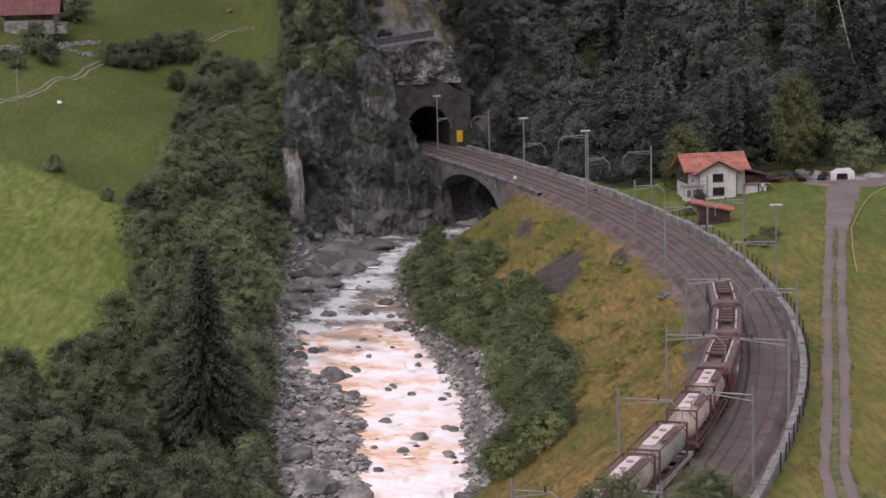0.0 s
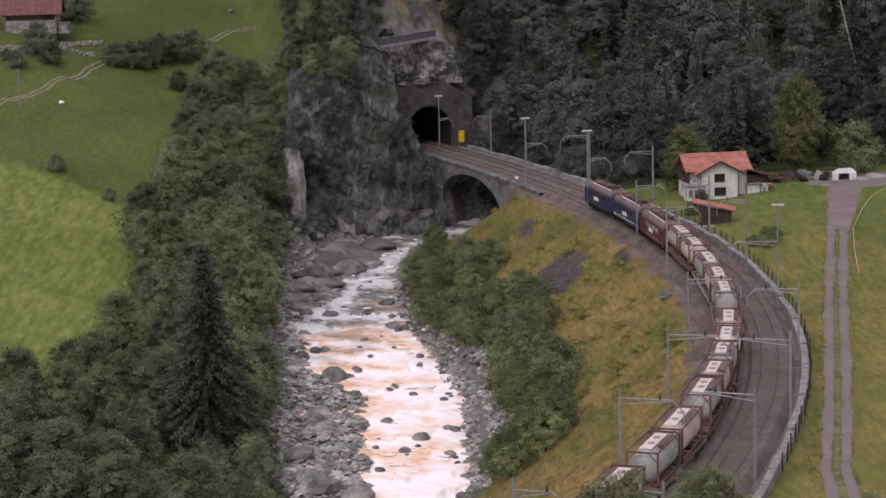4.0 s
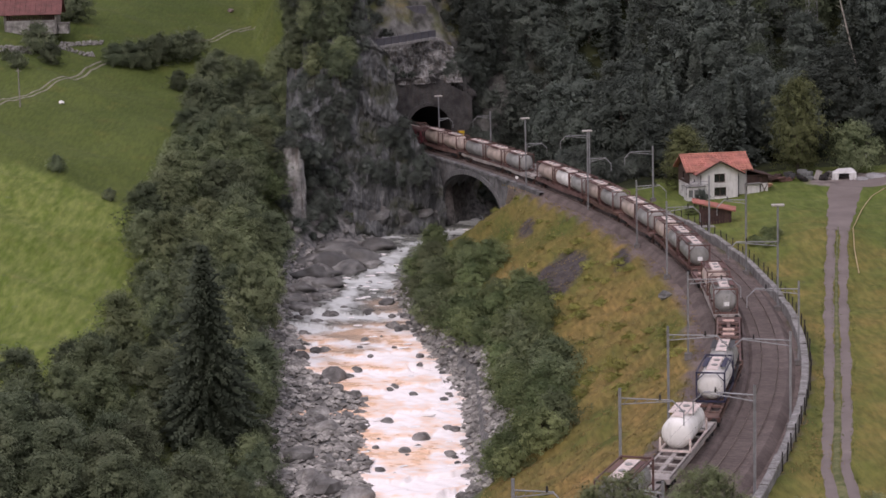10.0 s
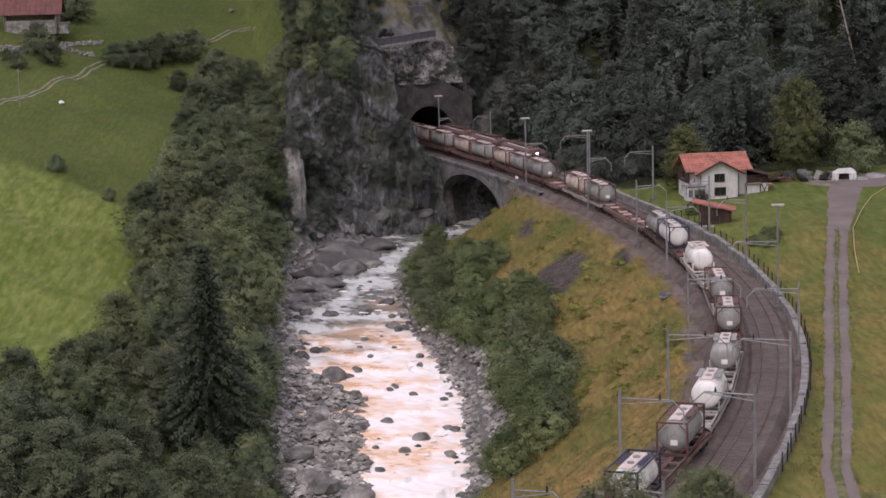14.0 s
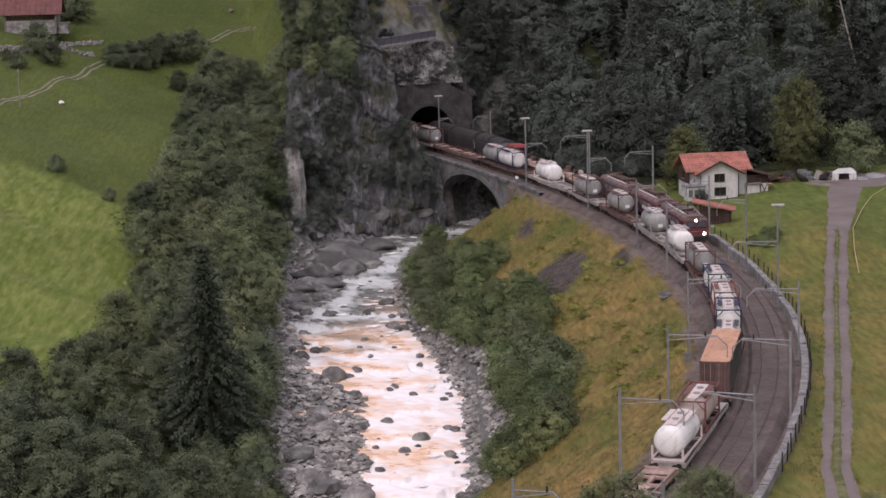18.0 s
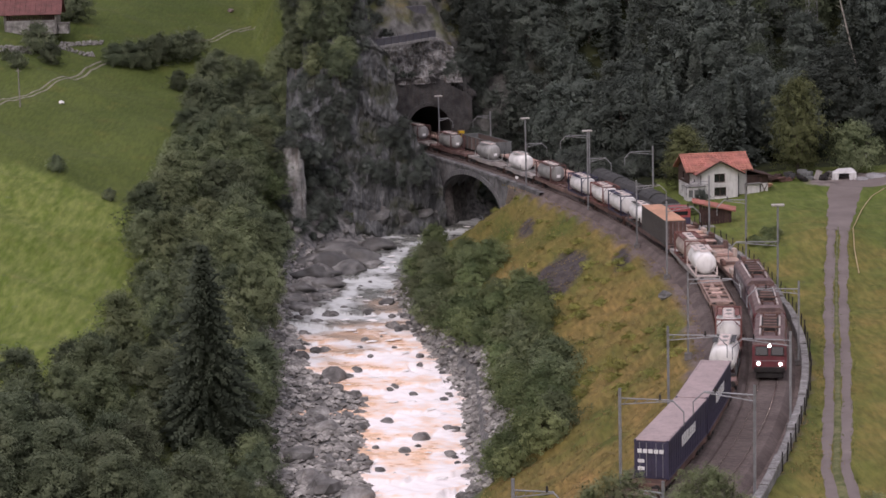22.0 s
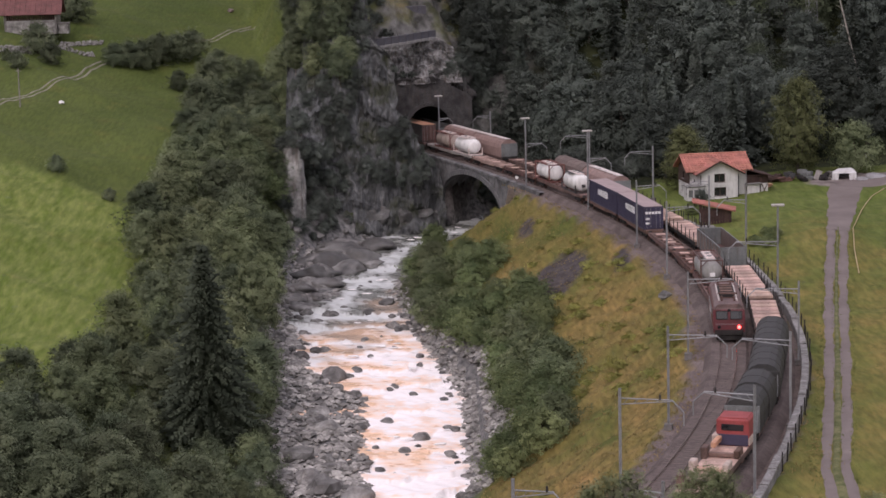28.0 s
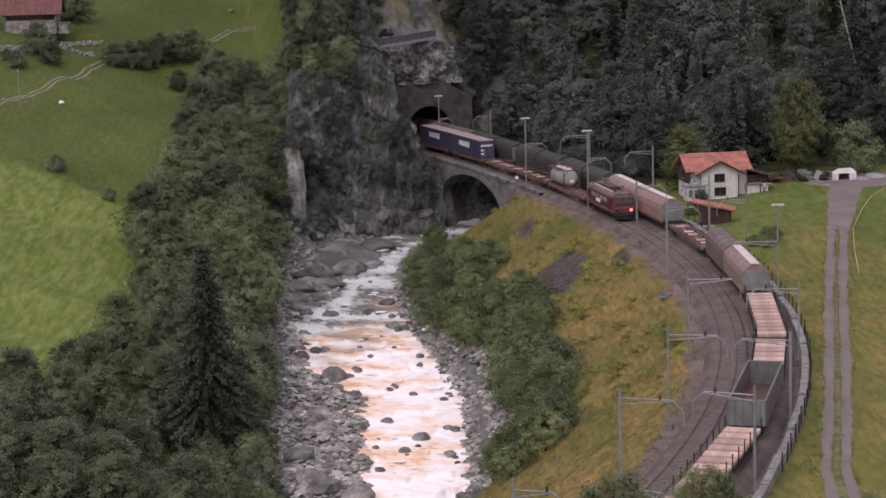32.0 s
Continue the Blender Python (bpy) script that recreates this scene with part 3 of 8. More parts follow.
M_BALLAST = mat("ballast", (0.115, 0.088, 0.08), 0.95, 0, 0.25, 0.4, (0.16, 0.127, 0.117), bump=0.9, bscale=5)
SIDE2 = 3.8
RAILP = [(-0.035, 0.0), (0.035, 0.0), (0.035, -0.04), (0.012, -0.05), (0.012, -0.13), (0.07, -0.17), (-0.07, -0.17), (-0.012, -0.13), (-0.012, -0.05), (-0.035, -0.04)]
for name, side, words in (("track_1", 0.0, "river-side railway track, worn steel rails on brown ballast"), ("track_2", SIDE2, "hill-side railway track, worn steel rails on brown ballast")):
    tr = thing(name, words, "railway track", kind="structure")
    swept("ballast_bed", -420, 262, 3, [(-2.3, -0.76), (-1.6, -0.125), (1.6, -0.125), (2.3, -0.76)], side, M_BALLAST, tr)
    for o in (-0.7525, 0.7525):
        swept("rail", -420, 262, 3, RAILP, side + o, M_RAIL, tr)
    # sleepers, joined because there are far more than can be picked apart
    co, f = [], []
    for i in range(int(300 / 0.62)):
        m = rail_pose(-40 + i * 0.62, side, -0.167)
        k0 = len(co)
        for sx, sy, sz in ((-1, -1, -1), (1, -1, -1), (1, 1, -1), (-1, 1, -1), (-1, -1, 1), (1, -1, 1), (1, 1, 1), (-1, 1, 1)):
            co.append(tuple(m @ Vector((sx * 1.28, sy * 0.125, sz * 0.05))))
        f += [tuple(k0 + q for q in face) for face in ((4, 5, 6, 7), (0, 1, 5, 4), (2, 3, 7, 6), (1, 2, 6, 5), (3, 0, 4, 7))]
    me = bpy.data.meshes.new("sleepers")
    me.from_pydata(co, [], f)
    me.materials.append(M_SLEEPER)
    sl = new("sleepers", me)
    sl.parent, sl["kind"] = tr, "stuff"

# ---- concrete edge wall and post fence on the hill side ----
def wall_side(q):
    """How far the edge wall stands from the river-side track, over the distance along it."""
    return np.interp(q, (-14, 0, 10, 22, 60, 82, 96, 112, 150, 215), (8.0, 7.6, 7.2, 6.95, 6.95, 6.95, 7.15, 7.3, 6.9, 6.5))


kerb = thing("edge_wall", "low pale concrete edge wall beside the railway", "wall", kind="structure")
for i in range(58):
    s0 = -14 + i * 4.0
    dz = 0.09 * math.sin(i * 1.7) + 0.05 * math.sin(i * 4.1)
    swept("wall_panel", s0, s0 + 3.94, 1, [(-0.33, -0.9), (-0.33, 0.28 + dz), (-0.26, 0.34 + dz), (0.26, 0.34 + dz), (0.33, 0.28 + dz), (0.33, -0.9)], wall_side, M_CONC, kerb)
fence = thing("fence", "dark post fence standing along the edge wall", "fence")
post_me = mesh_of("fence_post", box(B(), (0, 0, 0.35), (0.11, 0.11, 1.5), 0.02), M_DARK)
for i in range(44):
    q = 8 + i * 2.9
    at(part("fence_post", post_me, M_DARK, fence)).matrix_basis = rail_pose(q, float(wall_side(q)) + 0.5 + 0.04 * math.sin(i * 2.3), 0.05) @ pose(0, 0, 0, 2 * math.sin(i * 3.1), 3 * math.sin(i * 1.9))
for z in (0.55, 1.0):
    swept("fence_wire", 8, 132, 3, [(-0.008, -0.008), (0.008, -0.008), (0, 0.008)], lambda q: wall_side(q) + 0.5, M_DARK, fence, z)


# ---- catenary masts ----
M_LAMPH = mat("lamp_housing", (0.42, 0.40, 0.38), 0.5, 0, 0.15)
M_FOOT = mat("dirty_footing", (0.15, 0.14, 0.135), 0.9, 0, 0.25, 1, stain=0.4)

def mast(x, y, h, arm, towards, lamp=False):
    """Steel mast with a bracket arm; towards: +1 arm points to larger sideways offset."""
    s = float(np.interp(y, TY, TS))
    hd = float(np.interp(s, TS, TH))
    g0 = -0.75 if abs(x - float(track_x(y))) < 8 else height(x, y)
    t = thing("catenary_mast", "grey steel overhead-line mast with bracket arm beside the track", "catenary mast", "overhead-line masts",
              m=pose(x, y, g0, 0, 0, math.degrees(hd) - 90))
    top = h - g0
    bm = B()
    for o in (-0.1, 0.1):
        box(bm, (o * 0.8, 0, top / 2), (0.025, 0.16, top))
    box(bm, (0, 0, top / 2), (0.16, 0.03, top))
    part("pole", bm, M_STEEL, t)
    part("footing", box(B(), (0, 0, 0.15), (0.7, 0.7, 0.7), 0.05), M_FOOT, t)
    az = top - (3.7 if lamp else 0.75)
    e = towards
    bm = B()
    rod(bm, (0, 0, az), (e * (arm - 0.9), 0, az + 0.06), 0.055)
    rod(bm, (0, 0, az - 0.45), (e * (arm - 0.9), 0, az - 0.02), 0.045)
    for i in range(5):
        a = (arm - 1.0) * (i + 0.3) / 5
        rod(bm, (e * a, 0, az - 0.43 + 0.4 * a / arm), (e * (a + (arm - 1) / 10), 0, az), 0.02, 4)
    part("arm", bm, M_STEEL, t)
    bm = B()
    rod(bm, (e * (arm - 0.95), 0, az + 0.06), (e * (arm - 0.1), 0, az - 0.75), 0.05)
    rod(bm, (e * (arm - 0.1), 0, az - 0.75), (e * (arm - 0.1), 0, az - 1.75), 0.045)
    part("drop_bracket", bm, M_STEEL, t)
    part("insulator", rod(B(), (e * (arm * 0.62), 0, az + 0.04), (e * (arm * 0.62), 0, az + 0.42), 0.09, 8, 0.06), M_DARK, t)
    if lamp:
        part("lamp_head", box(B(), (0, 0, top + 0.12), (1.35, 0.5, 0.24), 0.06), M_LAMPH, t, "pale lamp housing")
    return t


for x, y, h, arm in ((3.9, 130, 7.9, 3.5), (12.4, 154, 7.8, 4.8), (18.1, 175.4, 7.9, 4.9), (22.8, 202.6, 7.5, 5.0), (25.2, 244.7, 8.1, 3.9), (23.8, 266.6, 7.6, 3.8), (19.8, 295.2, 10.5, 3.4), (12.5, 321.8, 9.6, 3.4)):
    mast(x, y, h, arm, 1, lamp=y > 290)
mast(-0.15, 368.5, 8.8, 2.6, 1, lamp=True)
for x, y, h, arm in ((12.9, 128.5, 7.9, 2.6), (22.0, 153.5, 7.9, 4.6), (27.9, 174.4, 7.4, 4.8), (32.5, 198.5, 7.1, 4.8), (34.6, 224.6, 10.2, 5.2), (34.3, 246, 8.6, 3.4), (33.2, 270.9, 7.4, 3.0), (29.4, 303.5, 7.4, 4.2), (21.8, 320.7, 7.9, 4.6), (8.3, 360.3, 7.0, 3.2)):
    mast(x, y, h, arm, -1, lamp=abs(y - 224.6) < 1)

wires = thing("overhead_wires", "thin dark overhead contact wires above both tracks", "overhead wires")
for side in (0.0, SIDE2):
    for z in (5.6, 6.7):
        swept("wire", -160, 222, 6, [(-0.005, -0.005), (0.005, -0.005), (0, 0.006)], side, M_DARK, wires, z)
# ---- tunnel portal, bridge, road walls ----
M_MASON = mat("sooty_masonry", (0.05, 0.048, 0.048), 0.95, 0, 0.3, 0.7, (0.085, 0.082, 0.08), bump=0.8, bscale=3, stain=0.4)
M_STONE = mat("pale_bridge_stone", (0.118, 0.119, 0.12), 0.9, 0, 0.3, 0.6, (0.25, 0.25, 0.25), bump=0.8, bscale=3, stain=0.6, rand=0.15)
M_LEDGE = mat("streaked_ledge_rock", (0.075, 0.074, 0.072), 0.9, 0, 0.4, 0.75, (0.36, 0.355, 0.345), bump=0.9, bscale=3, stain=0.85)
M_SOOT = mat("tunnel_lining", (0.02, 0.019, 0.018), 0.95, 0, 0.2, 1)

def boulder_mesh(name, seed, material, cuts=2, flat=0.62, rough=0.28):
    bm = B()
    bmesh.ops.create_icosphere(bm, subdivisions=cuts, radius=1.0)
    off = Vector((seed * 7.1, seed * 3.3, seed * 1.7))
    for v in bm.verts:
        d = v.co.normalized()
        r = 1 + rough * noise.noise(d * 1.2 + off) * 1.6 + 0.5 * rough * noise.noise(d * 2.9 + off)
        # worn facets
        for k in range(5):
            a = Vector((math.sin(seed * 3 + k * 2.1), math.cos(seed * 5 + k * 1.3), math.sin(seed + k * 4.2))).normalized()
            r = min(r, 0.86 / max(0.25, d.dot(a)) if d.dot(a) > 0.55 else r)
        v.co = Vector((d.x * r, d.y * r * 0.85, d.z * r * flat))
    return mesh_of(name, bm, material)


def np_mesh(name, co, f, material, smooth=False, normals=None):
    me = bpy.data.meshes.new(name)
    me.from_pydata(co.tolist(), [], f.tolist())
    if smooth:
        me.polygons.foreach_set("use_smooth", np.ones(len(f), bool))
    if normals is not None:
        me.polygons.foreach_set("use_smooth", np.ones(len(f), bool))
        me.normals_split_custom_set_from_vertices((normals / np.linalg.norm(normals, axis=1)[:, None]).tolist())
    me.materials.append(material)
    return me


HALF, SPRING, CROWN = 4.0, 2.6, 6.7


def arch_pts(half, spring, crown, n=18):
    return [(half * math.cos(math.pi * i / n), spring + (crown - spring) * math.sin(math.pi * i / n)) for i in range(n + 1)]


def portal():
    t = thing("tunnel_portal", "dark stone railway tunnel portal in the rock face", "tunnel portal", kind="structure", m=rail_pose(PORTAL_S, 1.9))
    inner = [(HALF, -1.0)] + arch_pts(HALF, SPRING, CROWN) + [(-HALF, -1.0)]
    top, wl, wr = 11.4, -7.6, 8.0

    def out(x, z):
        a = math.atan2(z - SPRING, x)
        if z <= SPRING:
            return (wr if x > 0 else wl, z)
        k = min((top - SPRING) / max(1e-6, math.sin(a)), (wr if x > 0 else -wl) / max(1e-6, abs(math.cos(a))))
        return (k * math.cos(a), SPRING + k * math.sin(a))
    outer = []
    for p in inner:
        x, z = out(*p)
        # the wing on the hill side steps down with the slope
        outer.append((x, min(z, top - 0.6 * max(0, x - 2.2) + 0.2 * math.sin(x * 2.1))))
    # corners of the wall
    bm = B()
    layers = []
    for y in (-0.5, 0.9):
        layers.append(([bm.verts.new((x, y, z)) for x, z in inner], [bm.verts.new((x, y, z)) for x, z in outer]))
    n = len(inner)
    for i in range(n - 1):
        (a0, b0), (a1, b1) = layers
        bm.faces.new((a0[i], a0[i + 1], b0[i + 1], b0[i]))
        bm.faces.new((a1[i], b1[i], b1[i + 1], a1[i + 1]))
        bm.faces.new((a0[i], a1[i], a1[i + 1], a0[i + 1]))
        bm.faces.new((b0[i], b0[i + 1], b1[i + 1], b1[i]))
    part("face_wall", bm, M_MASON, t)
    ring = arch_pts(HALF + 0.32, SPRING, CROWN + 0.32, 21)
    for i in range(21):
        (xa, za), (xb, zb) = ring[i], ring[i + 1]
        a = math.atan2(zb - za, xb - xa)
        part("voussoir", box(B(), ((xa + xb) / 2, -0.55, (za + zb) / 2), (math.hypot(xb - xa, zb - za) * 0.96, 0.3, 0.6), 0.03, Matrix.Rotation(-a, 3, "Y")), M_MASON, t)
    for i in range(11):
        x = wl + 0.5 + i * 0.85
        part("coping_stone", box(B(), (x, -0.1, top + 0.08 + 0.1 * math.sin(i * 2.3)), (0.8, 1.5 + 0.2 * math.sin(i * 1.3), 0.36), 0.06), M_MASON, t)
    bm = B()
    rings = []
    for y in (-0.4, 20, 45):
        rings.append([bm.verts.new((x * 0.995, y, z)) for x, z in inner])
    for r, q in zip(rings, rings[1:]):
        for i in range(n - 1):
            bm.faces.new((r[i], r[i + 1], q[i + 1], q[i]))
    bm.faces.new(rings[-1])
    part("lining", bm, M_SOOT, t)
    part("backfill", box(B(), (-3.0, 2.0, 9.4), (8.6, 3.0, 4.4), 0.3), M_MASON, t)
    part("backfill", prism_y(B(), [(1.0, 7.0), (8.6, 7.0), (8.6, 9.0), (6.2, 11.6), (3.5, 13.2), (1.0, 13.2)], 0.92, 6.0), M_MASON, t)
    part("backfill", box(B(), (6.45, 3.4, 3.0), (4.3, 5.0, 8.1), 0.2), M_MASON, t)
    for i in range(34):
        x = 1.2 + 7.6 * ((i * 0.618) % 1)
        k = 0.45 + 0.5 * ((i * 0.377) % 1)
        ob = part("rubble_stone", boulder_mesh("rubble_stone", i % 7 + 3, M_MASON, 2, 0.9, 0.4), M_MASON, t)
        ob.matrix_basis = pose(x, 0.5 + 0.9 * ((i * 0.731) % 1), min(12.2, 14.2 - 0.72 * x) + 0.2 - 0.5 * ((i * 0.531) % 1), i * 31, i * 17, i * 47) @ Matrix.Diagonal((k, k, k, 1))
    # the bare, mineral-streaked rock between the arch and the road
    nu, nv = 90, 54
    U, V = np.meshgrid(np.linspace(-8.6, 6.2, nu), np.linspace(10.6, 18.6, nv))
    rough = np.array([0.9 * noise.noise(Vector((x * 0.5, z * 0.3, 2.2))) + 0.55 * (1 - abs(noise.noise(Vector((x * 1.1, z * 0.5, 7.7))))) + 0.3 * noise.noise(Vector((x * 2.7, z * 1.6, 4.1))) for x, z in zip(U.ravel(), V.ravel())]).reshape(U.shape)
    step = np.floor((V + 0.5 * wob(U, V, 2.0, 3)) / 1.5)
    D = 1.0 + (V - 10.6) * 0.25 + step * 0.42 - 4.2 - rough
    co = np.stack([U, D, V - 0.25 * smooth(2, 6.2, U) * (V - 10)], -1).reshape(-1, 3)
    i = np.arange(nu * (nv - 1)).reshape(nv - 1, nu)[:, :-1].ravel()
    f = np.stack([i, i + 1, i + nu + 1, i + nu], 1)
    part("rock_face", np_mesh("rock_face", co, f, M_LEDGE), M_LEDGE, t, "pale mineral-streaked rock over the arch")
    return t


portal()


def bridge():
    """Stone arch over the torrent, swept along the track."""
    t = thing("railway_bridge", "pale grey stone arch bridge carrying the railway over the torrent", "bridge", kind="structure")
    s0, s1 = 162.0, 222.0
    a0, a1 = 180.0, 207.0
    zs, zc = -6.0, -1.45

    def under(s):
        if s <= a0 or s >= a1:
            return -15.0
        f = (s - (a0 + a1) / 2) / ((a1 - a0) / 2)
        return -15.0 if abs(f) > 0.999 else zs + (zc - zs) * math.sqrt(max(0, 1 - f * f))
    S = sorted(set(list(np.linspace(s0, s1, 41)) + [a0 + 0.02, a1 - 0.02, a0 - 0.02, a1 + 0.02] + list((a0 + a1) / 2 - (a1 - a0) / 2 * np.cos(np.linspace(0.02, math.pi - 0.02, 40)))))
    sides = []
    for o in (-2.6, 7.0):
        lo, hi = [], []
        for s in S:
            # the barrel runs askew, in line with the torrent
            m = rail_pose(s if o < 0 else float(np.interp(s, (s0, a0, a1, s1), (s0, a0 + 10, a1 + 9, s1))), o)
            lo.append(m @ Vector((0, 0, under(s))))
            hi.append(m @ Vector((0, 0, -0.2)))
        sides.append((lo, hi))
    bm = B()
    V = [([bm.verts.new(p) for p in lo], [bm.verts.new(p) for p in hi]) for lo, hi in sides]
    n = len(S)
    for i in range(n - 1):
        for lo, hi in V:
            bm.faces.new((lo[i], lo[i + 1], hi[i + 1], hi[i]))
        bm.faces.new((V[0][0][i], V[1][0][i], V[1][0][i + 1], V[0][0][i + 1]))
        bm.faces.new((V[0][1][i], V[0][1][i + 1], V[1][1][i + 1], V[1][1][i]))
    part("arch_body", bm, M_STONE, t)
    N = 34
    for o in (-2.67,):
        for i in range(N):
            f0, f1 = math.pi * i / N, math.pi * (i + 1) / N
            fm = (f0 + f1) / 2
            c, h = (a0 + a1) / 2, (a1 - a0) / 2
            s = c - h * math.cos(fm)
            z = zs + (zc - zs) * math.sin(fm)
            tang = math.atan2((zc - zs) * math.cos(fm), h * math.sin(fm))
            ob = part("voussoir", box(B(), (0, 0, 0.42), (0.25, h * math.pi / N * (abs(math.sin(fm)) + 0.35) * 0.9, 0.8), 0.04), M_STONE, t)
            ob.matrix_basis = rail_pose(s, o, z) @ pose(0, 0, 0, math.degrees(tang))
    for o in (-2.62,):
        for i in range(16):
            sa = 176.5 + (s1 - 176.5) * i / 16
            swept("coping", sa, sa + 3.08, 1.6, [(-0.2, -0.45), (-0.2, -0.12), (0.2, -0.12), (0.2, -0.45)], o, M_STONE, t)
    return t


bridge()

M_ROADW = mat("bluish_road_wall", (0.085, 0.085, 0.10), 0.8, 0, 0.15, 0.5, stain=0.3)
for pts, h, words in ((((-11.5, 364.5), (-5.5, 371), (-0.5, 377.5)), 1.2, "bluish grey parapet of a hillside road above the tunnel"), (((-6.5, 389), (-2.0, 390)), 1.8, "bluish grey upper road parapet above the tunnel")):
    t = thing("road_parapet", words, "road wall")
    zt = 18.3 if h < 1.75 else 22.1
    for (xa, ya), (xb, yb) in zip(pts, pts[1:]):
        d = math.hypot(xb - xa, yb - ya)
        n = int(d / 2.2) + 1
        for i in range(n):
            f = (i + 0.5) / n
            ob = part("wall_panel", box(B(), (0, 0, 0), (d / n - 0.05, 0.5, h), 0.04), M_ROADW, t)
            ob.matrix_basis = pose(xa + (xb - xa) * f, ya + (yb - ya) * f - 1.0, zt + (0.06 * (xa + (xb - xa) * f + 11) if h < 1.75 else 0), 0, 0, math.degrees(math.atan2(yb - ya, xb - xa)))
            pm = part("slab", box(B(), (0, 1.2, -h / 2 - 0.2), (d / n, 3.0, 0.5), 0.05), M_CONC, t)
            pm.matrix_basis = ob.matrix_basis.copy()

cab = thing("track_cabinet", "yellow equipment cabinet on legs beside the tunnel portal", "cabinet", m=rail_pose(223.4, 7.3, -0.2) @ Matrix.Diagonal((0.95, 0.95, 1.0, 1)))
part("body", box(B(), (0, 0, 1.5), (1.0, 0.7, 1.9), 0.05), mat("cabinet_yellow", (0.72, 0.48, 0.02), 0.5, 0, 0.12, 1, stain=0.15), cab)
part("lid", box(B(), (0, 0, 2.5), (1.1, 0.8, 0.1), 0.03), M_YELLOW, cab)
for x in (-0.4, 0.4):
    part("leg", box(B(), (x, 0, 0.25), (0.1, 0.1, 0.6)), M_STEEL, cab)
for s, o in ((172.5, -2.6),):
    mk = thing("track_marker", "small white round marker on a post beside the track", "sign", m=rail_pose(s, o, -0.2))
    part("post", box(B(), (0, 0, 0.4), (0.06, 0.06, 0.9)), M_DARK, mk)
    part("disc", lathe_y(B(), [(-0.05, 0.25), (0.05, 0.25)], (0, 0, 0.95), 14), M_WHITE, mk)
# ---- trees and bushes ----
L_MID = leaf_mat("leaf_mid_green", (0.168, 0.200, 0.107), (0.273, 0.308, 0.170))
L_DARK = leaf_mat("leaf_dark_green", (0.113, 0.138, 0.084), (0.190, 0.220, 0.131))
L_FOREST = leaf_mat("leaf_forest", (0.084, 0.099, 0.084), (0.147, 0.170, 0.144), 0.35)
L_WOODR = leaf_mat("leaf_wood_lit", (0.109, 0.130, 0.089), (0.185, 0.214, 0.142))
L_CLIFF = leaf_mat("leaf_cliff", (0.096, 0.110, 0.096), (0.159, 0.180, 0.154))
L_NEAR = leaf_mat("leaf_near_tree", (0.185, 0.215, 0.105), (0.287, 0.315, 0.168))
L_BRIGHT = leaf_mat("leaf_bright_green", (0.112, 0.126, 0.058), (0.19, 0.205, 0.095), 0.2)
L_SPRUCE = leaf_mat("spruce_needles", (0.068, 0.084, 0.058), (0.118, 0.140, 0.096), 0.15)
L_BUSH = leaf_mat("bush_leaf", (0.139, 0.178, 0.082), (0.242, 0.282, 0.131))
L_WEED = leaf_mat("weed_leaf", (0.25, 0.265, 0.075), (0.40, 0.375, 0.12))
M_BARK = mat("bark", (0.07, 0.055, 0.045), 0.95, 0, 0.35, 2, bump=0.6)
M_BIRCH = mat("pale_bark", (0.30, 0.28, 0.25), 0.9, 0, 0.4, 2, stain=0.5)


def cards(centres, outward, size, rng, droop=0.0):
    """Bent leaf sprays turned mostly outward, with soft normals."""
    n = len(centres)
    soft = outward * 0.8 + np.array([0, 0, 0.55])
    soft /= np.linalg.norm(soft, axis=1)[:, None] + 1e-9
    nrm = outward + rng.normal(0, 0.5, (n, 3))
    nrm[:, 2] += 0.35
    nrm /= np.linalg.norm(nrm, axis=1)[:, None] + 1e-9
    nrm *= np.where((nrm * soft).sum(1) < 0, -1, 1)[:, None]
    u = np.cross(nrm, rng.normal(0, 1, (n, 3)))
    u /= np.linalg.norm(u, axis=1)[:, None] + 1e-9
    u[:, 2] -= droop
    v = np.cross(nrm, u)
    a = size * rng.uniform(0.6, 1.35, n)[:, None]
    b = a * rng.uniform(0.45, 0.8, n)[:, None]
    bend = nrm * a * 0.2
    co = np.stack([centres - u * a * 0.6 - bend, centres + u * a * 0.45 - v * b * 0.62, centres + u * a * 0.45 + v * b * 0.62], 1).reshape(-1, 3)
    i = np.arange(n) * 3
    f = np.stack([i, i + 1, i + 2], 1)
    return co, f, np.repeat(soft * 0.75 + nrm * 0.4, 3, 0)


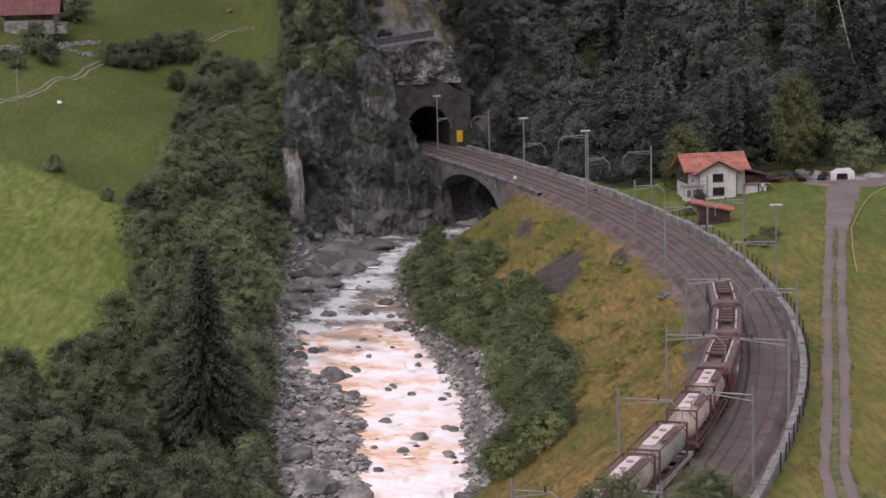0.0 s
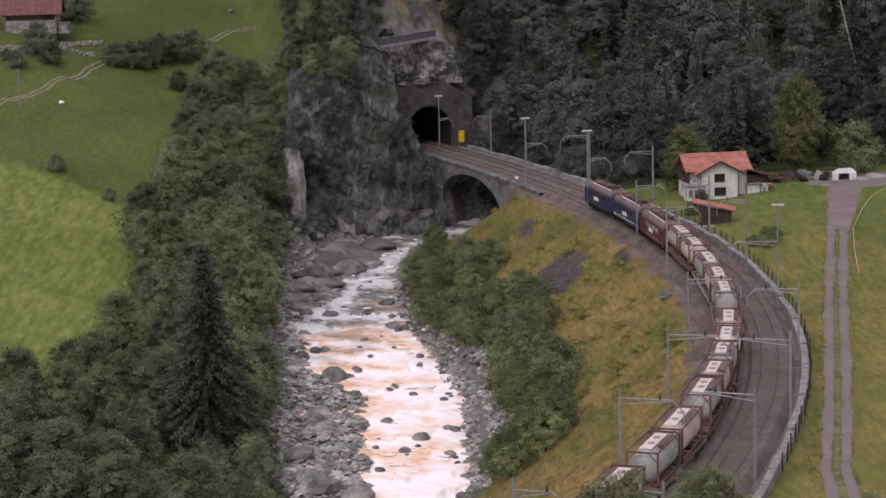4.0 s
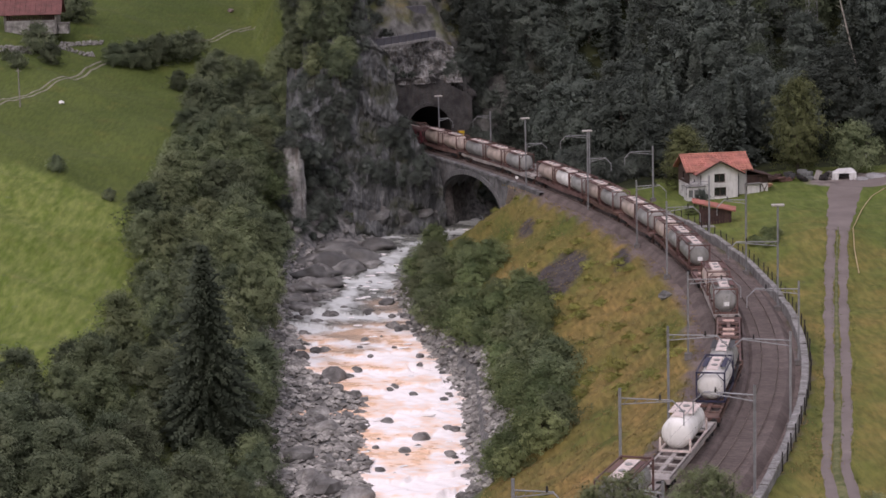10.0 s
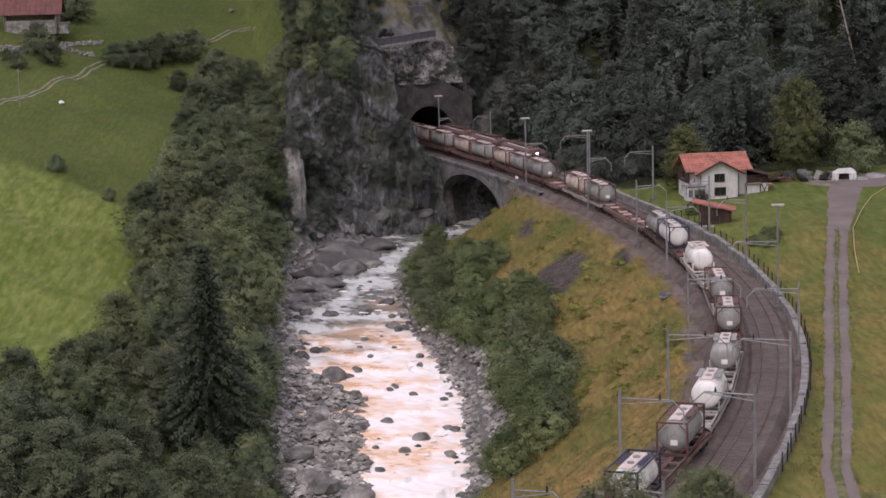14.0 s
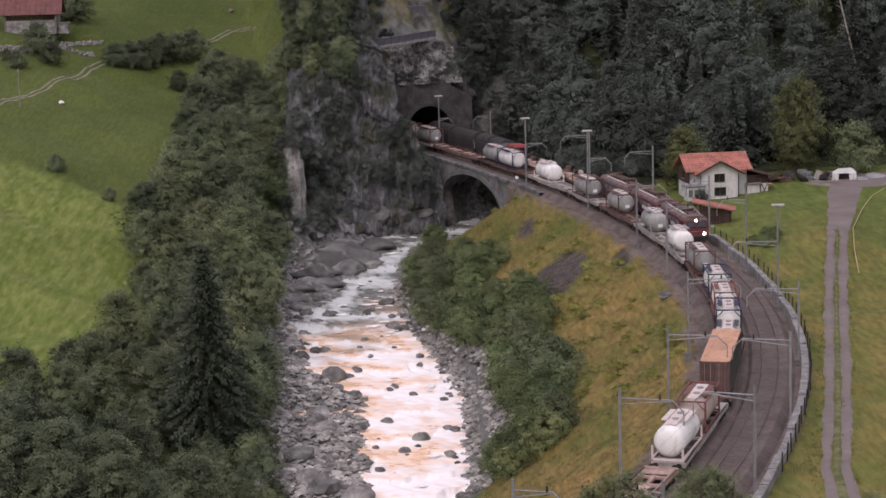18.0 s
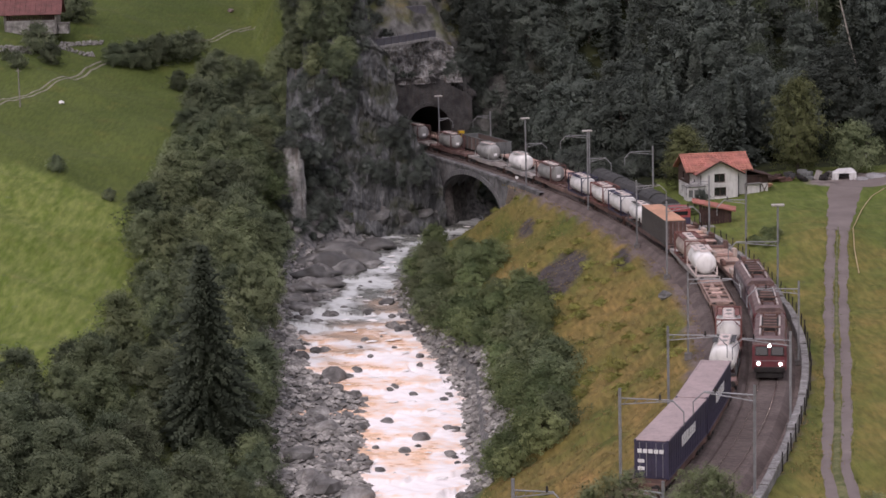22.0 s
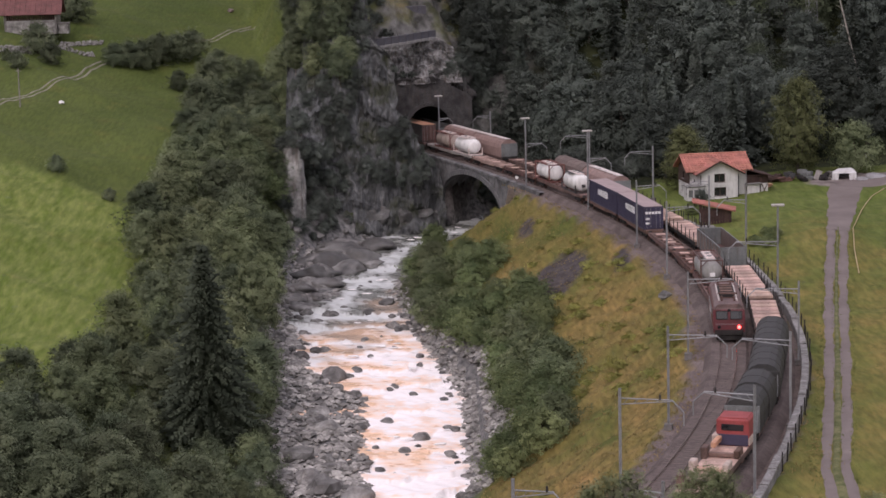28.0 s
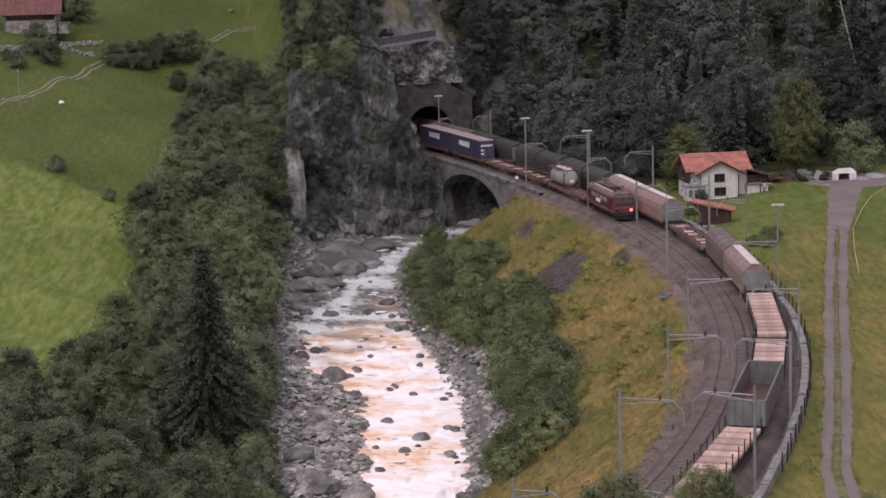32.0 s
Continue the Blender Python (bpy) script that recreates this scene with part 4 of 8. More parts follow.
def broad_crown(seed, h, wide, n_leaf, leaf, lobes=9, low=0.22):
    """An uneven, feathery crown: limbs fan out and up, each carries loose sprays of leaves with gaps between them."""
    rng = np.random.default_rng(seed)
    limbs = lobes * 4
    tips = []
    side = rng.uniform(0, 6.28, 3)
    for i in range(limbs):
        f = (i + rng.uniform(0.1, 0.9)) / limbs
        a = i * 2.399 + rng.uniform(-0.4, 0.4)
        env = math.sin(math.pi * (0.17 + 0.80 * f)) ** 0.75
        env *= 1 + 0.16 * math.sin(a + side[0]) + 0.13 * math.sin(2 * a + side[1]) + 0.10 * math.sin(5 * f * 3 + side[2])
        r = wide * 0.5 * env * rng.uniform(0.62, 1.0)
        z = h * (low + (0.95 - low) * f) + 0.12 * r
        tips.append((r * math.cos(a), r * math.sin(a), z, wide * rng.uniform(0.085, 0.15) * (1.15 - 0.5 * f)))
    tips = np.array(tips)
    sprays = max(limbs * 3, n_leaf // 22)
    k = rng.integers(0, limbs, sprays)
    reach = rng.uniform(0.55, 1.08, sprays)[:, None]
    axis = np.stack([0 * tips[k, 0], 0 * tips[k, 0], tips[k, 2] - 0.30 * np.hypot(tips[k, 0], tips[k, 1])], 1)
    sc = axis + (tips[k, :3] - axis) * reach + rng.normal(0, 1, (sprays, 3)) * tips[k, 3][:, None] * np.array([1, 1, 0.8])
    per = n_leaf // sprays
    c = np.repeat(sc, per, 0) + rng.normal(0, 1, (sprays * per, 3)) * np.array([1, 1, 0.75]) * leaf * 1.25
    c[:, 2] = np.maximum(c[:, 2], 0.02 * h)
    whole = c - np.array([0, 0, h * 0.42])
    whole /= np.linalg.norm(whole, axis=1)[:, None] + 1e-9
    local = np.repeat(sc - tips[k, :3], per, 0)
    local /= np.linalg.norm(local, axis=1)[:, None] + 1e-9
    return cards(c, local * 0.3 + whole * 0.85, leaf, rng), tips[:: max(1, limbs // 12)]


def tree_proto(name, seed, h, wide, n_leaf, leaf, leafm, bark, label, category, lobes=9, low=0.22):
    (co, f, nm), lc = broad_crown(seed, h, wide, n_leaf, leaf, lobes, low)
    t = thing(name, label, category)
    bm = B()
    rnd = random.Random(seed)
    r0 = 0.018 * h + 0.04
    bend = [Vector((0, 0, -0.6))]
    for i in range(1, 5):
        bend.append(Vector((rnd.uniform(-1, 1) * 0.03 * h, rnd.uniform(-1, 1) * 0.03 * h, h * 0.8 * i / 4)))
    for i in range(4):
        rod(bm, bend[i], bend[i + 1], r0 * (1 - i * 0.22), 7, r0 * (1 - (i + 1) * 0.22))
    for x, y, z, r in (lc if h > 2 else ()):
        q = min(3, max(1, int(z / (h * 0.25))))
        rod(bm, bend[q] * 0.9, Vector((x, y, z)), r0 * 0.42, 5, r0 * 0.1)
    part("trunk", bm, bark, t)
    part("crown", np_mesh("crown", co, f, leafm, False, nm), leafm, t)
    return t


def spruce_proto(seed, h, wide, label, leafm=None, tiers=40, per=15):
    """Whorls of drooping boughs, each a row of hanging needle sprays."""
    rng = np.random.default_rng(seed)
    V, N = [], []
    for i in range(tiers):
        f = (i + 0.6) / tiers
        z = h * (0.05 + 0.94 * f)
        r = wide * 0.5 * (1 - f) ** 0.85 * rng.uniform(0.82, 1.12) + 0.15
        m = max(5, int(per * (1 - f * 0.5)))
        for j in range(m):
            a = 2 * math.pi * (j + rng.uniform(-0.35, 0.35)) / m + i * 1.3
            rr = r * rng.uniform(0.5, 1.2)
            k = int(6 + rr * 9)
            q = np.linspace(0.1, 1, k)
            d = np.array([math.cos(a), math.sin(a), 0])
            p = np.array([-d[1], d[0], 0])
            c = d * (rr * q)[:, None]
            c[:, 2] = z - 0.5 * rr * q**1.2 + 0.3 * rr * np.maximum(0, q - 0.75)
            c += rng.normal(0, 0.12, (k, 3))
            w = 0.27 * (1.2 - q * 0.5)
            for e in (-1, 1):
                tip = c + p * e * (w * rng.uniform(0.8, 1.3, k))[:, None] + d * 0.22
                tip[:, 2] -= 0.3 * w + rng.uniform(0.05, 0.22, k)
                V.append(np.stack([c - d * 0.22, tip, c + d * 0.34], 1)[:, ::e])
                n = d * 0.55 + p * e * 0.3 + np.array([0, 0, 0.6])
                N.append(np.tile(n, (3 * k, 1)))
    co = np.concatenate([v.reshape(-1, 3) for v in V])
    f = np.arange(len(co)).reshape(-1, 3)
    nm = np.concatenate(N)
    e1, e2 = co[f[:, 1]] - co[f[:, 0]], co[f[:, 2]] - co[f[:, 0]]
    flip = (np.cross(e1, e2) * nm[f[:, 0]]).sum(1) < 0
    f[flip] = f[flip][:, ::-1]
    leafm = leafm or L_SPRUCE
    t = thing("spruce_tree", label, "conifer tree", "spruces")
    part("trunk", rod(B(), (0, 0, -0.6), (0, 0, h * 0.97), 0.016 * h + 0.03, 8, 0.03), M_BARK, t)
    part("crown", np_mesh("crown", co, f, leafm, False, nm), leafm, t)
    return t


USED = set()


def plant(proto, x, y, size=1.0, turn=0.0, sink=0.0, squash=1.0, z=None):
    """A copy of a plant on the ground at x, y."""
    g = (height(x, y) if z is None else z) - sink
    m = pose(x, y, g, 0, 0, turn) @ Matrix.Diagonal((size * squash, size * squash, size, 1))
    if proto.name not in USED:
        USED.add(proto.name)
        proto.matrix_basis = m
        return proto
    k = proto.scale
    return copy_thing(proto, m @ Matrix.Diagonal((1 / k[0], 1 / k[1], 1 / k[2], 1)))


BANK = [tree_proto("riverside_tree", 11 + i, 10, 6.6, 24000, 0.19, (L_MID, L_DARK, L_MID, L_DARK)[i], (M_BARK, M_BARK, M_BIRCH, M_BARK)[i], ("grey-green broadleaf tree crowding the river bank", "dark green broadleaf tree crowding the river bank")[i % 2], "tree", lobes=(10, 9, 12, 8)[i], low=(0.2, 0.16, 0.28, 0.2)[i]) for i in range(4)]
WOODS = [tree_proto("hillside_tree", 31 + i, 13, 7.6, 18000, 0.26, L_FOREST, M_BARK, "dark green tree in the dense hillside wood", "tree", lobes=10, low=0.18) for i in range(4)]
BUSH = [tree_proto("bush", 51 + i, 4.2, 4.8, 9000, 0.16, (L_BUSH, L_BUSH, L_MID)[i], M_BARK, "green bush on the rough river slope", "bush", lobes=7, low=0.1) for i in range(3)]
CLUMP = [tree_proto("weed_clump", 58 + i, 1.1, 2.8, 1600, 0.12, L_WEED, M_BARK, "low yellow-green weed clump on the railway embankment", "weeds", lobes=5, low=0.05) for i in range(2)]
UNDER = [tree_proto("riverside_bush", 55 + i, 4.6, 5.0, 6000, 0.2, (L_MID, L_DARK)[i], M_BARK, "grey-green bush under the bank trees", "bush", lobes=7, low=0.1) for i in range(2)]
SCRUB = [tree_proto("cliff_bush", 61 + i, 3.6, 4.2, 6000, 0.19, L_CLIFF, M_BARK, "dark shrub rooted on the rock face", "bush", lobes=7, low=0.08) for i in range(2)]
HEDGE = [tree_proto("meadow_bush", 71 + i, 5.0, 5.6, 9000, 0.2, L_DARK, M_BARK, "dark rounded bush standing on the meadow", "bush", lobes=8, low=0.08) for i in range(2)]
BRIGHT = [tree_proto("garden_tree", 81 + i, 12, 8.4, 22000, 0.22, L_BRIGHT, M_BARK, "light green broadleaf tree near the house", "tree", lobes=12, low=0.1) for i in range(2)]
# paler leaves put the brighter light at this end into their colour
LIGHTW = [tree_proto("hillside_tree", 37 + i, 12, 7.0, 18000, 0.24, (L_DARK, L_WOODR)[i], M_BARK, "mid green tree with leaves lightened for the sunnier end of the hillside wood", "tree", lobes=11, low=0.14) for i in range(2)]
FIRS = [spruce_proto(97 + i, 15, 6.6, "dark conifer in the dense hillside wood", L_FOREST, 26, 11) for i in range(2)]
SPRUCE = [spruce_proto(91 + i, 20, 12.0 - 1.5 * i, "tall dark spruce rising above the bank trees") for i in range(2)]

rng = random.Random(7)


def scatter(protos, spots, lo, hi, gap, sink=0.2, squash=(0.9, 1.15), group=""):
    done = []
    for x, y, *k in spots:
        if any((x - a) ** 2 + (y - b) ** 2 < gap * gap for a, b in done):
            continue
        done.append((x, y))
        ob = plant(protos[rng.randrange(len(protos))], x, y, rng.uniform(lo, hi) * (k[0] if k else 1), rng.uniform(0, 360), sink, rng.uniform(*squash))
        if group:
            tagged(ob, group=group)
    return done


def spots_where(n, x0, x1, y0, y1, ok, seed):
    r = np.random.default_rng(seed)
    X, Y = r.uniform(x0, x1, n), r.uniform(y0, y1, n)
    rd, half, lev = river_at(X, Y)
    z = land(X, Y)
    keep = ok(X, Y, rd, np.abs(rd) - half, z)
    return list(zip(X[keep].tolist(), Y[keep].tolist()))


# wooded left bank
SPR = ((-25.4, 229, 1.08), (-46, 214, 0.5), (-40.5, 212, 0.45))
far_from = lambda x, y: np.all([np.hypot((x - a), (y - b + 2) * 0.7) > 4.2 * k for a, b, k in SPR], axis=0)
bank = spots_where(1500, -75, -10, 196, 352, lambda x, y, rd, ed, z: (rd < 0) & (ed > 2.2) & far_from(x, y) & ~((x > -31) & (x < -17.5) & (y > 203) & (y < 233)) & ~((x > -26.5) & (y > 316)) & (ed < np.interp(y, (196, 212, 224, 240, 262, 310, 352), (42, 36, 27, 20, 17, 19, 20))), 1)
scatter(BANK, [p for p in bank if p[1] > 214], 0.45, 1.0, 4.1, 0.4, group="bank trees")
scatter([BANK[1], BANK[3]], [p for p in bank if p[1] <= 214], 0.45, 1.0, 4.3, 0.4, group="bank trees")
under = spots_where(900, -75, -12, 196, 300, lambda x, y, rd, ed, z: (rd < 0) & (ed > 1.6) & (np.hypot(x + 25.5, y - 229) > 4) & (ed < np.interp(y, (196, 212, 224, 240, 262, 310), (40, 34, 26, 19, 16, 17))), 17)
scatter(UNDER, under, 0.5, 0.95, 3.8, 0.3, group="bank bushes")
# spur flank and cliff top
flank = spots_where(500, -44, -20, 338, 425, lambda x, y, rd, ed, z: (x > -41 + (y - 350) * 0.05) & (x < -23 - (y - 350) * 0.02) & (ed > 5) & ((y < 396) | (x > -26)), 2)
scatter([BANK[1], BANK[3], BANK[1], BANK[0]], flank, 0.58, 0.92, 3.0, 0.5, group="spur trees")
for x, y, k in SPR:
    plant(SPRUCE[0 if k > 1 else 1], x, y, k, rng.uniform(0, 360), 0.3)
# bushes between torrent and embankment
slope = spots_where(900, -12, 26, 196, 352, lambda x, y, rd, ed, z: (rd > 0) & (ed > np.interp(y, (262, 292), (3.6, 1.5))) & ~((x > 0) & (y > 313)) & (ed < np.interp(y, (196, 240, 290, 312, 326, 352), (9.5, 9.5, 11.5, 10.5, 5, 0))), 3)
scatter(BUSH, slope, 0.7, 1.2, 2.3, 0.4, group="slope bushes")
tufts = spots_where(520, 0, 28, 200, 345, lambda x, y, rd, ed, z: (rd > 0) & (ed > 8) & (z[3] > 0.3) & (z[0] < -1.4) & (wob(x, y, 7, 9) > 0.0), 4)
scatter(CLUMP, tufts, 0.25, 0.75, 1.5, 0.12, (1.0, 1.7), "slope clumps")
# foot of the spur
footb = spots_where(160, -31, -20, 332, 351, lambda x, y, rd, ed, z: (rd < 0) & (ed > 1.5) & (x < -26), 15)
scatter(BUSH, footb, 0.7, 1.1, 2.6, 0.3, group="slope bushes")
fan = spots_where(160, -25, -17, 336, 348, lambda x, y, rd, ed, z: (ed > 0.8) & (rd < 0), 27)
scatter(SCRUB, fan, 0.3, 0.7, 1.7, 0.3, group="cliff shrubs")
# shrubs on the rock
rocky = spots_where(1200, -24, 16, 346, 396, lambda x, y, rd, ed, z: (z[1] > 0.4) & (z[0] > -9) & (z[0] < 30) & (past_portal(x, y) < np.where(x > -9, -3.0, 50)) & (x < -12) | ((past_portal(x, y) > 9) & (z[0] > 11.5) & (x > -11) & (wob(x, y, 6, 3) > 0.05)), 5)
scatter(SCRUB, rocky, 0.3, 0.75, 1.9, 0.8, group="cliff shrubs")
tops = spots_where(300, -30, -13.5, 357, 400, lambda x, y, rd, ed, z: (z[0] > 18), 6)
scatter(BANK, tops, 0.6, 0.95, 4.2, 0.6, group="spur trees")
# overgrown sides of the portal
sides = spots_where(260, 2, 16, 366, 384, lambda x, y, rd, ed, z: (z[5] < 0.5) & (x > np.interp(y, TY, TX) + 9.2), 19)
scatter(SCRUB, sides, 0.5, 1.0, 2.0, 0.4, group="cliff shrubs")
# the wooded hillside
forest = spots_where(3600, 4, 105, 318, 452, lambda x, y, rd, ed, z: (past_portal(x, y) > np.where(x < 14, 7, -60)) & (x > np.interp(y, (380, 400), (6, 3))) & (np.abs(x - np.interp(y, TY, TX)) > 9.5) & (ed > 1.0) & (y > np.interp(x, (10, 20, 26, 31, 34, 46, 70, 105), (366, 346, 336, 330, 322, 327, 326, 320))), 8)
# dark leaves low down stand in for the wood's shadow, paler ones above
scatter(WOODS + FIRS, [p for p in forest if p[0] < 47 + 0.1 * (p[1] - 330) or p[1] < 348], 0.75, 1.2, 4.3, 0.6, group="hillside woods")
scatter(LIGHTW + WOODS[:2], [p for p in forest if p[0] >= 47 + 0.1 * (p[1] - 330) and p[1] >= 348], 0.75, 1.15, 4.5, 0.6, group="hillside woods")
verge = spots_where(260, 10, 30, 322, 362, lambda x, y, rd, ed, z: (x - np.interp(y, TY, TX) > 9) & (x - np.interp(y, TY, TX) < 17), 9)
scatter(SCRUB, verge, 0.5, 1.1, 2.4, 0.2, group="verge shrubs")
# garden and yard trees
plant(BRIGHT[0], 34.6, 312.5, 0.78, 20, 0.2)
plant(BRIGHT[1], 52.2, 319.5, 1.22, 60, 0.2, 0.78)
tagged(plant(tree_proto("yard_tree", 88, 6.4, 6.6, 12000, 0.2, L_MID, M_BARK, "rounded grey-green tree at the edge of the yard", "tree", lobes=9, low=0.12), 60.2, 318.5, 1.15, 10, 0.2))
# trees in front of the near curve
FRONT = [tree_proto("slender_tree", 101 + i, 20, 4.4, 16000, 0.11, L_NEAR, M_BARK, "slender green tree top in front of the railway curve", "tree", lobes=15, low=0.5) for i in range(2)]
for x, y, top, i in ((6.5, 112, 11.9, 0), (7.4, 112.6, 12.7, 1), (8.5, 112, 13.5, 0), (9.5, 112.8, 13.4, 1), (10.3, 112.2, 12.4, 0), (12.1, 112, 12.6, 0), (12.9, 112.5, 13.5, 1), (13.8, 112, 13.8, 1), (14.6, 112.4, 13.3, 0), (15.6, 113, 11.8, 1), (17.3, 112, 11.7, 0), (18.8, 113, 11.5, 1), (20.4, 112.5, 11.6, 0), (22.3, 112, 12.1, 1)):
    tagged(plant(FRONT[i], x, y, (top - height(x, y)) / 19.6, i * 77 + x * 50, 0.3, 1.0), group="near trees")
# meadow bushes and hedgerow
for x, y, k in ((-58.5, 398, 0.85), (-56.2, 399.5, 0.95), (-53.6, 401.5, 1.0), (-51.2, 404, 1.1), (-48.6, 409, 1.05), (-46.2, 413, 1.1), (-45.9, 389, 0.75), (-56.5, 322, 0.5), (-47.4, 312, 0.36), (-71.4, 394, 1.1), (-70.0, 423, 1.5), (-73.6, 425, 1.3), (-68.2, 388, 0.75), (-72.6, 380, 0.62), (-75.5, 386, 0.4), (-42.5, 243, 0.8), (-40.4, 245, 0.95), (-38.4, 247.5, 0.9), (-36.8, 250, 0.8)):
    tagged(plant(HEDGE[rng.randrange(2)], x, y, k, rng.uniform(0, 360), 0.1), group="meadow bushes")

# shrubs by the house and on the mound
tagged(plant(SCRUB[0], 35.4, 297.6, 0.62, 40, 0.1, 0.7), group="verge shrubs")
for x, y, k in ((37.6, 262, 0.3), (38.8, 259, 0.36), (40.2, 263, 0.3), (39.4, 266, 0.25), (35.6, 285, 0.3), (33.4, 290, 0.4)):
    tagged(plant(BUSH[0], x, y, k, x * 70, 0.05, 1.3), group="verge shrubs")
for x, y, k in ((-13.4, 362.6, 0.42), (-14.8, 364.5, 0.5), (-12.6, 365.0, 0.4), (-13.8, 367.5, 0.45), (-16.2, 363.5, 0.5)):
    tagged(plant(BANK[0], x, y, k, x * 70, 0.6, 1.1), group="spur trees")
# growth hanging over the portal wall and its rock shoulder
rp = random.Random(31)
for i in range(16):
    m = rail_pose(PORTAL_S + rp.uniform(0.2, 1.2), 1.9 + rp.uniform(-7.5, 7.2))
    tagged(plant(SCRUB[i % 2], m[0][3], m[1][3], rp.uniform(0.28, 0.5), rp.uniform(0, 360), 0.35, z=11.7), group="cliff shrubs")
for x, y, k in ((-18.6, 205, 0.7), (-20.6, 208, 0.8), (-18.2, 210.5, 0.6), (-22.5, 205.5, 0.8), (-17.6, 214, 0.55), (-20.5, 213, 0.7), (-24, 210, 0.6)):
    tagged(plant(UNDER[int(k * 10) % 2], x, y, k, x * 50, 0.3), group="bank bushes")
for i in range(22):
    m = rail_pose(PORTAL_S + rp.uniform(0.8, 4.5), 1.9 + rp.uniform(1.5, 9.5))
    tagged(plant(SCRUB[i % 2], m[0][3], m[1][3], rp.uniform(0.3, 0.62), rp.uniform(0, 360), 0.3, z=rp.uniform(9.5, 12.2)), group="cliff shrubs")
shoulder = spots_where(160, 4.5, 14, 377, 397, lambda x, y, rd, ed, z: (past_portal(x, y) > 3) & (z[0] > 9), 23)
scatter(WOODS, shoulder, 0.3, 0.55, 2.3, 0.5, group="hillside woods")
# ---- boulders, stones, paths ----
M_ROCKW = mat("wet_grey_boulder", (0.135, 0.13, 0.122), 0.7, 0, 0.35, 0.7, (0.27, 0.262, 0.25), bump=0.9, bscale=4, stain=0.3, rand=0.45)
M_ROCKP = mat("pale_cliff_rock", (0.10, 0.099, 0.095), 0.9, 0, 0.4, 0.6, (0.235, 0.232, 0.225), bump=1.0, bscale=3, stain=0.6, rand=0.2)


BOULDERS = [boulder_mesh("boulder", i + 1, M_ROCKW) for i in range(7)]
r2 = random.Random(21)


def river_point(y, v):
    """A point in the channel at y; v from -1 (meadow side) to 1."""
    i = np.interp(y, RIVER[1:10, 1], RIVER[1:10, 0])
    w, l = np.interp(y, RIVER[1:10, 1], RIVER[1:10, 2]), np.interp(y, RIVER[1:10, 1], RIVER[1:10, 3])
    return i + v * w, y, l


def boulder(x, y, z, size, label="grey rounded boulder lying in the torrent", group="river boulders"):
    ob = tagged(new("boulder", BOULDERS[r2.randrange(7)]), label, "boulder", group)
    ob.matrix_basis = pose(x, y, z, r2.uniform(-12, 12), r2.uniform(-12, 12), r2.uniform(0, 360)) @ Matrix.Diagonal((size, size, size, 1))
    return ob


# named large boulders, then a seeded spread along both margins
for y, v, s in ((231, 0.28, 1.15), (224, 0.02, 0.9), (239, -0.52, 1.8), (246, -0.62, 1.5), (262, -0.42, 1.9), (266, -0.1, 0.9), (272, -0.78, 1.3), (252, -0.15, 1.0), (236, 0.45, 1.6), (258, 0.25, 0.8), (243, 0.1, 0.9),
                (217, -0.55, 2.4), (221, -0.72, 1.7), (228, -0.8, 2.2), (214, -0.2, 2.0), (275, -0.55, 0.9), (281, 0.2, 0.8), (288, 0.72, 1.3), (296, 0.4, 1.1), (301, 0.78, 1.7), (312, -0.75, 2.0), (318, -0.62, 2.6), (325, -0.8, 2.8), (308, -0.85, 2.2), (304, -0.5, 1.4), (331, -0.35, 2.0), (336, -0.7, 2.6)):
    x, y, z = river_point(y, v)
    boulder(x, y, z - 0.05 - (0.12 * s if v > -0.2 else -0.12 * s), s * (0.85 if v > -0.2 else 1.0))
M_SLAB = mat("dark_wet_rock", (0.11, 0.107, 0.103), 0.6, 0, 0.35, 0.5, (0.225, 0.22, 0.21), bump=0.9, bscale=3, stain=0.3, rand=0.2)
SLABS = [boulder_mesh("rock_slab", 40 + i, M_SLAB, 3, 0.36, 0.42) for i in range(4)]
for me in SLABS:
    me.polygons.foreach_set("use_smooth", np.ones(len(me.polygons), bool))
for y, v, s in ((334, -0.55, 4.2), (330, 0.0, 3.4), (326, -0.7, 4.6), (322, -0.15, 3.0), (318, -0.75, 3.6), (313, -0.5, 3.0), (309, -0.9, 3.2), (303, -0.85, 2.6), (338, -0.2, 3.2), (336, -0.95, 3.6), (299, -0.75, 2.0), (325, 0.22, 1.9)):
    x, y, z = river_point(y, v)
    ob = boulder(x, y, z + 0.05, s, "broad flat slab of grey rock beside the rapids", "rock slabs")
    ob.data = SLABS[int(y) % 4]
for i in range(16):
    x, y, z = river_point(r2.uniform(298, 336), r2.uniform(-1.0, -0.1))
    s = r2.uniform(0.5, 1.5)
    ob = boulder(x, y, max(z - 0.1, height(x, y)) - 0.02 * s, s, "flat grey slab of rock at the torrent's edge")
    ob.scale.z *= 0.6
for i in range(230):
    y = r2.uniform(205, 345)
    v = r2.choice((-1, 1)) * r2.uniform(0.7, 1.22) if r2.random() < 0.55 else (r2.uniform(-0.95, -0.15) if r2.random() < 0.75 else r2.uniform(-0.1, 0.8))
    if v > 0 and y > 338:
        continue
    x, y, z = river_point(y, v)
    s = r2.uniform(0.3, 0.8) * (1.35 if v < 0 else 0.95) * (0.7 if v > -0.1 and v < 0.6 else 1)
    boulder(x, y, max(z - 0.12, height(x, y)) + (0.1 if abs(v) > 0.6 or v < -0.15 else -0.05) * s, s)


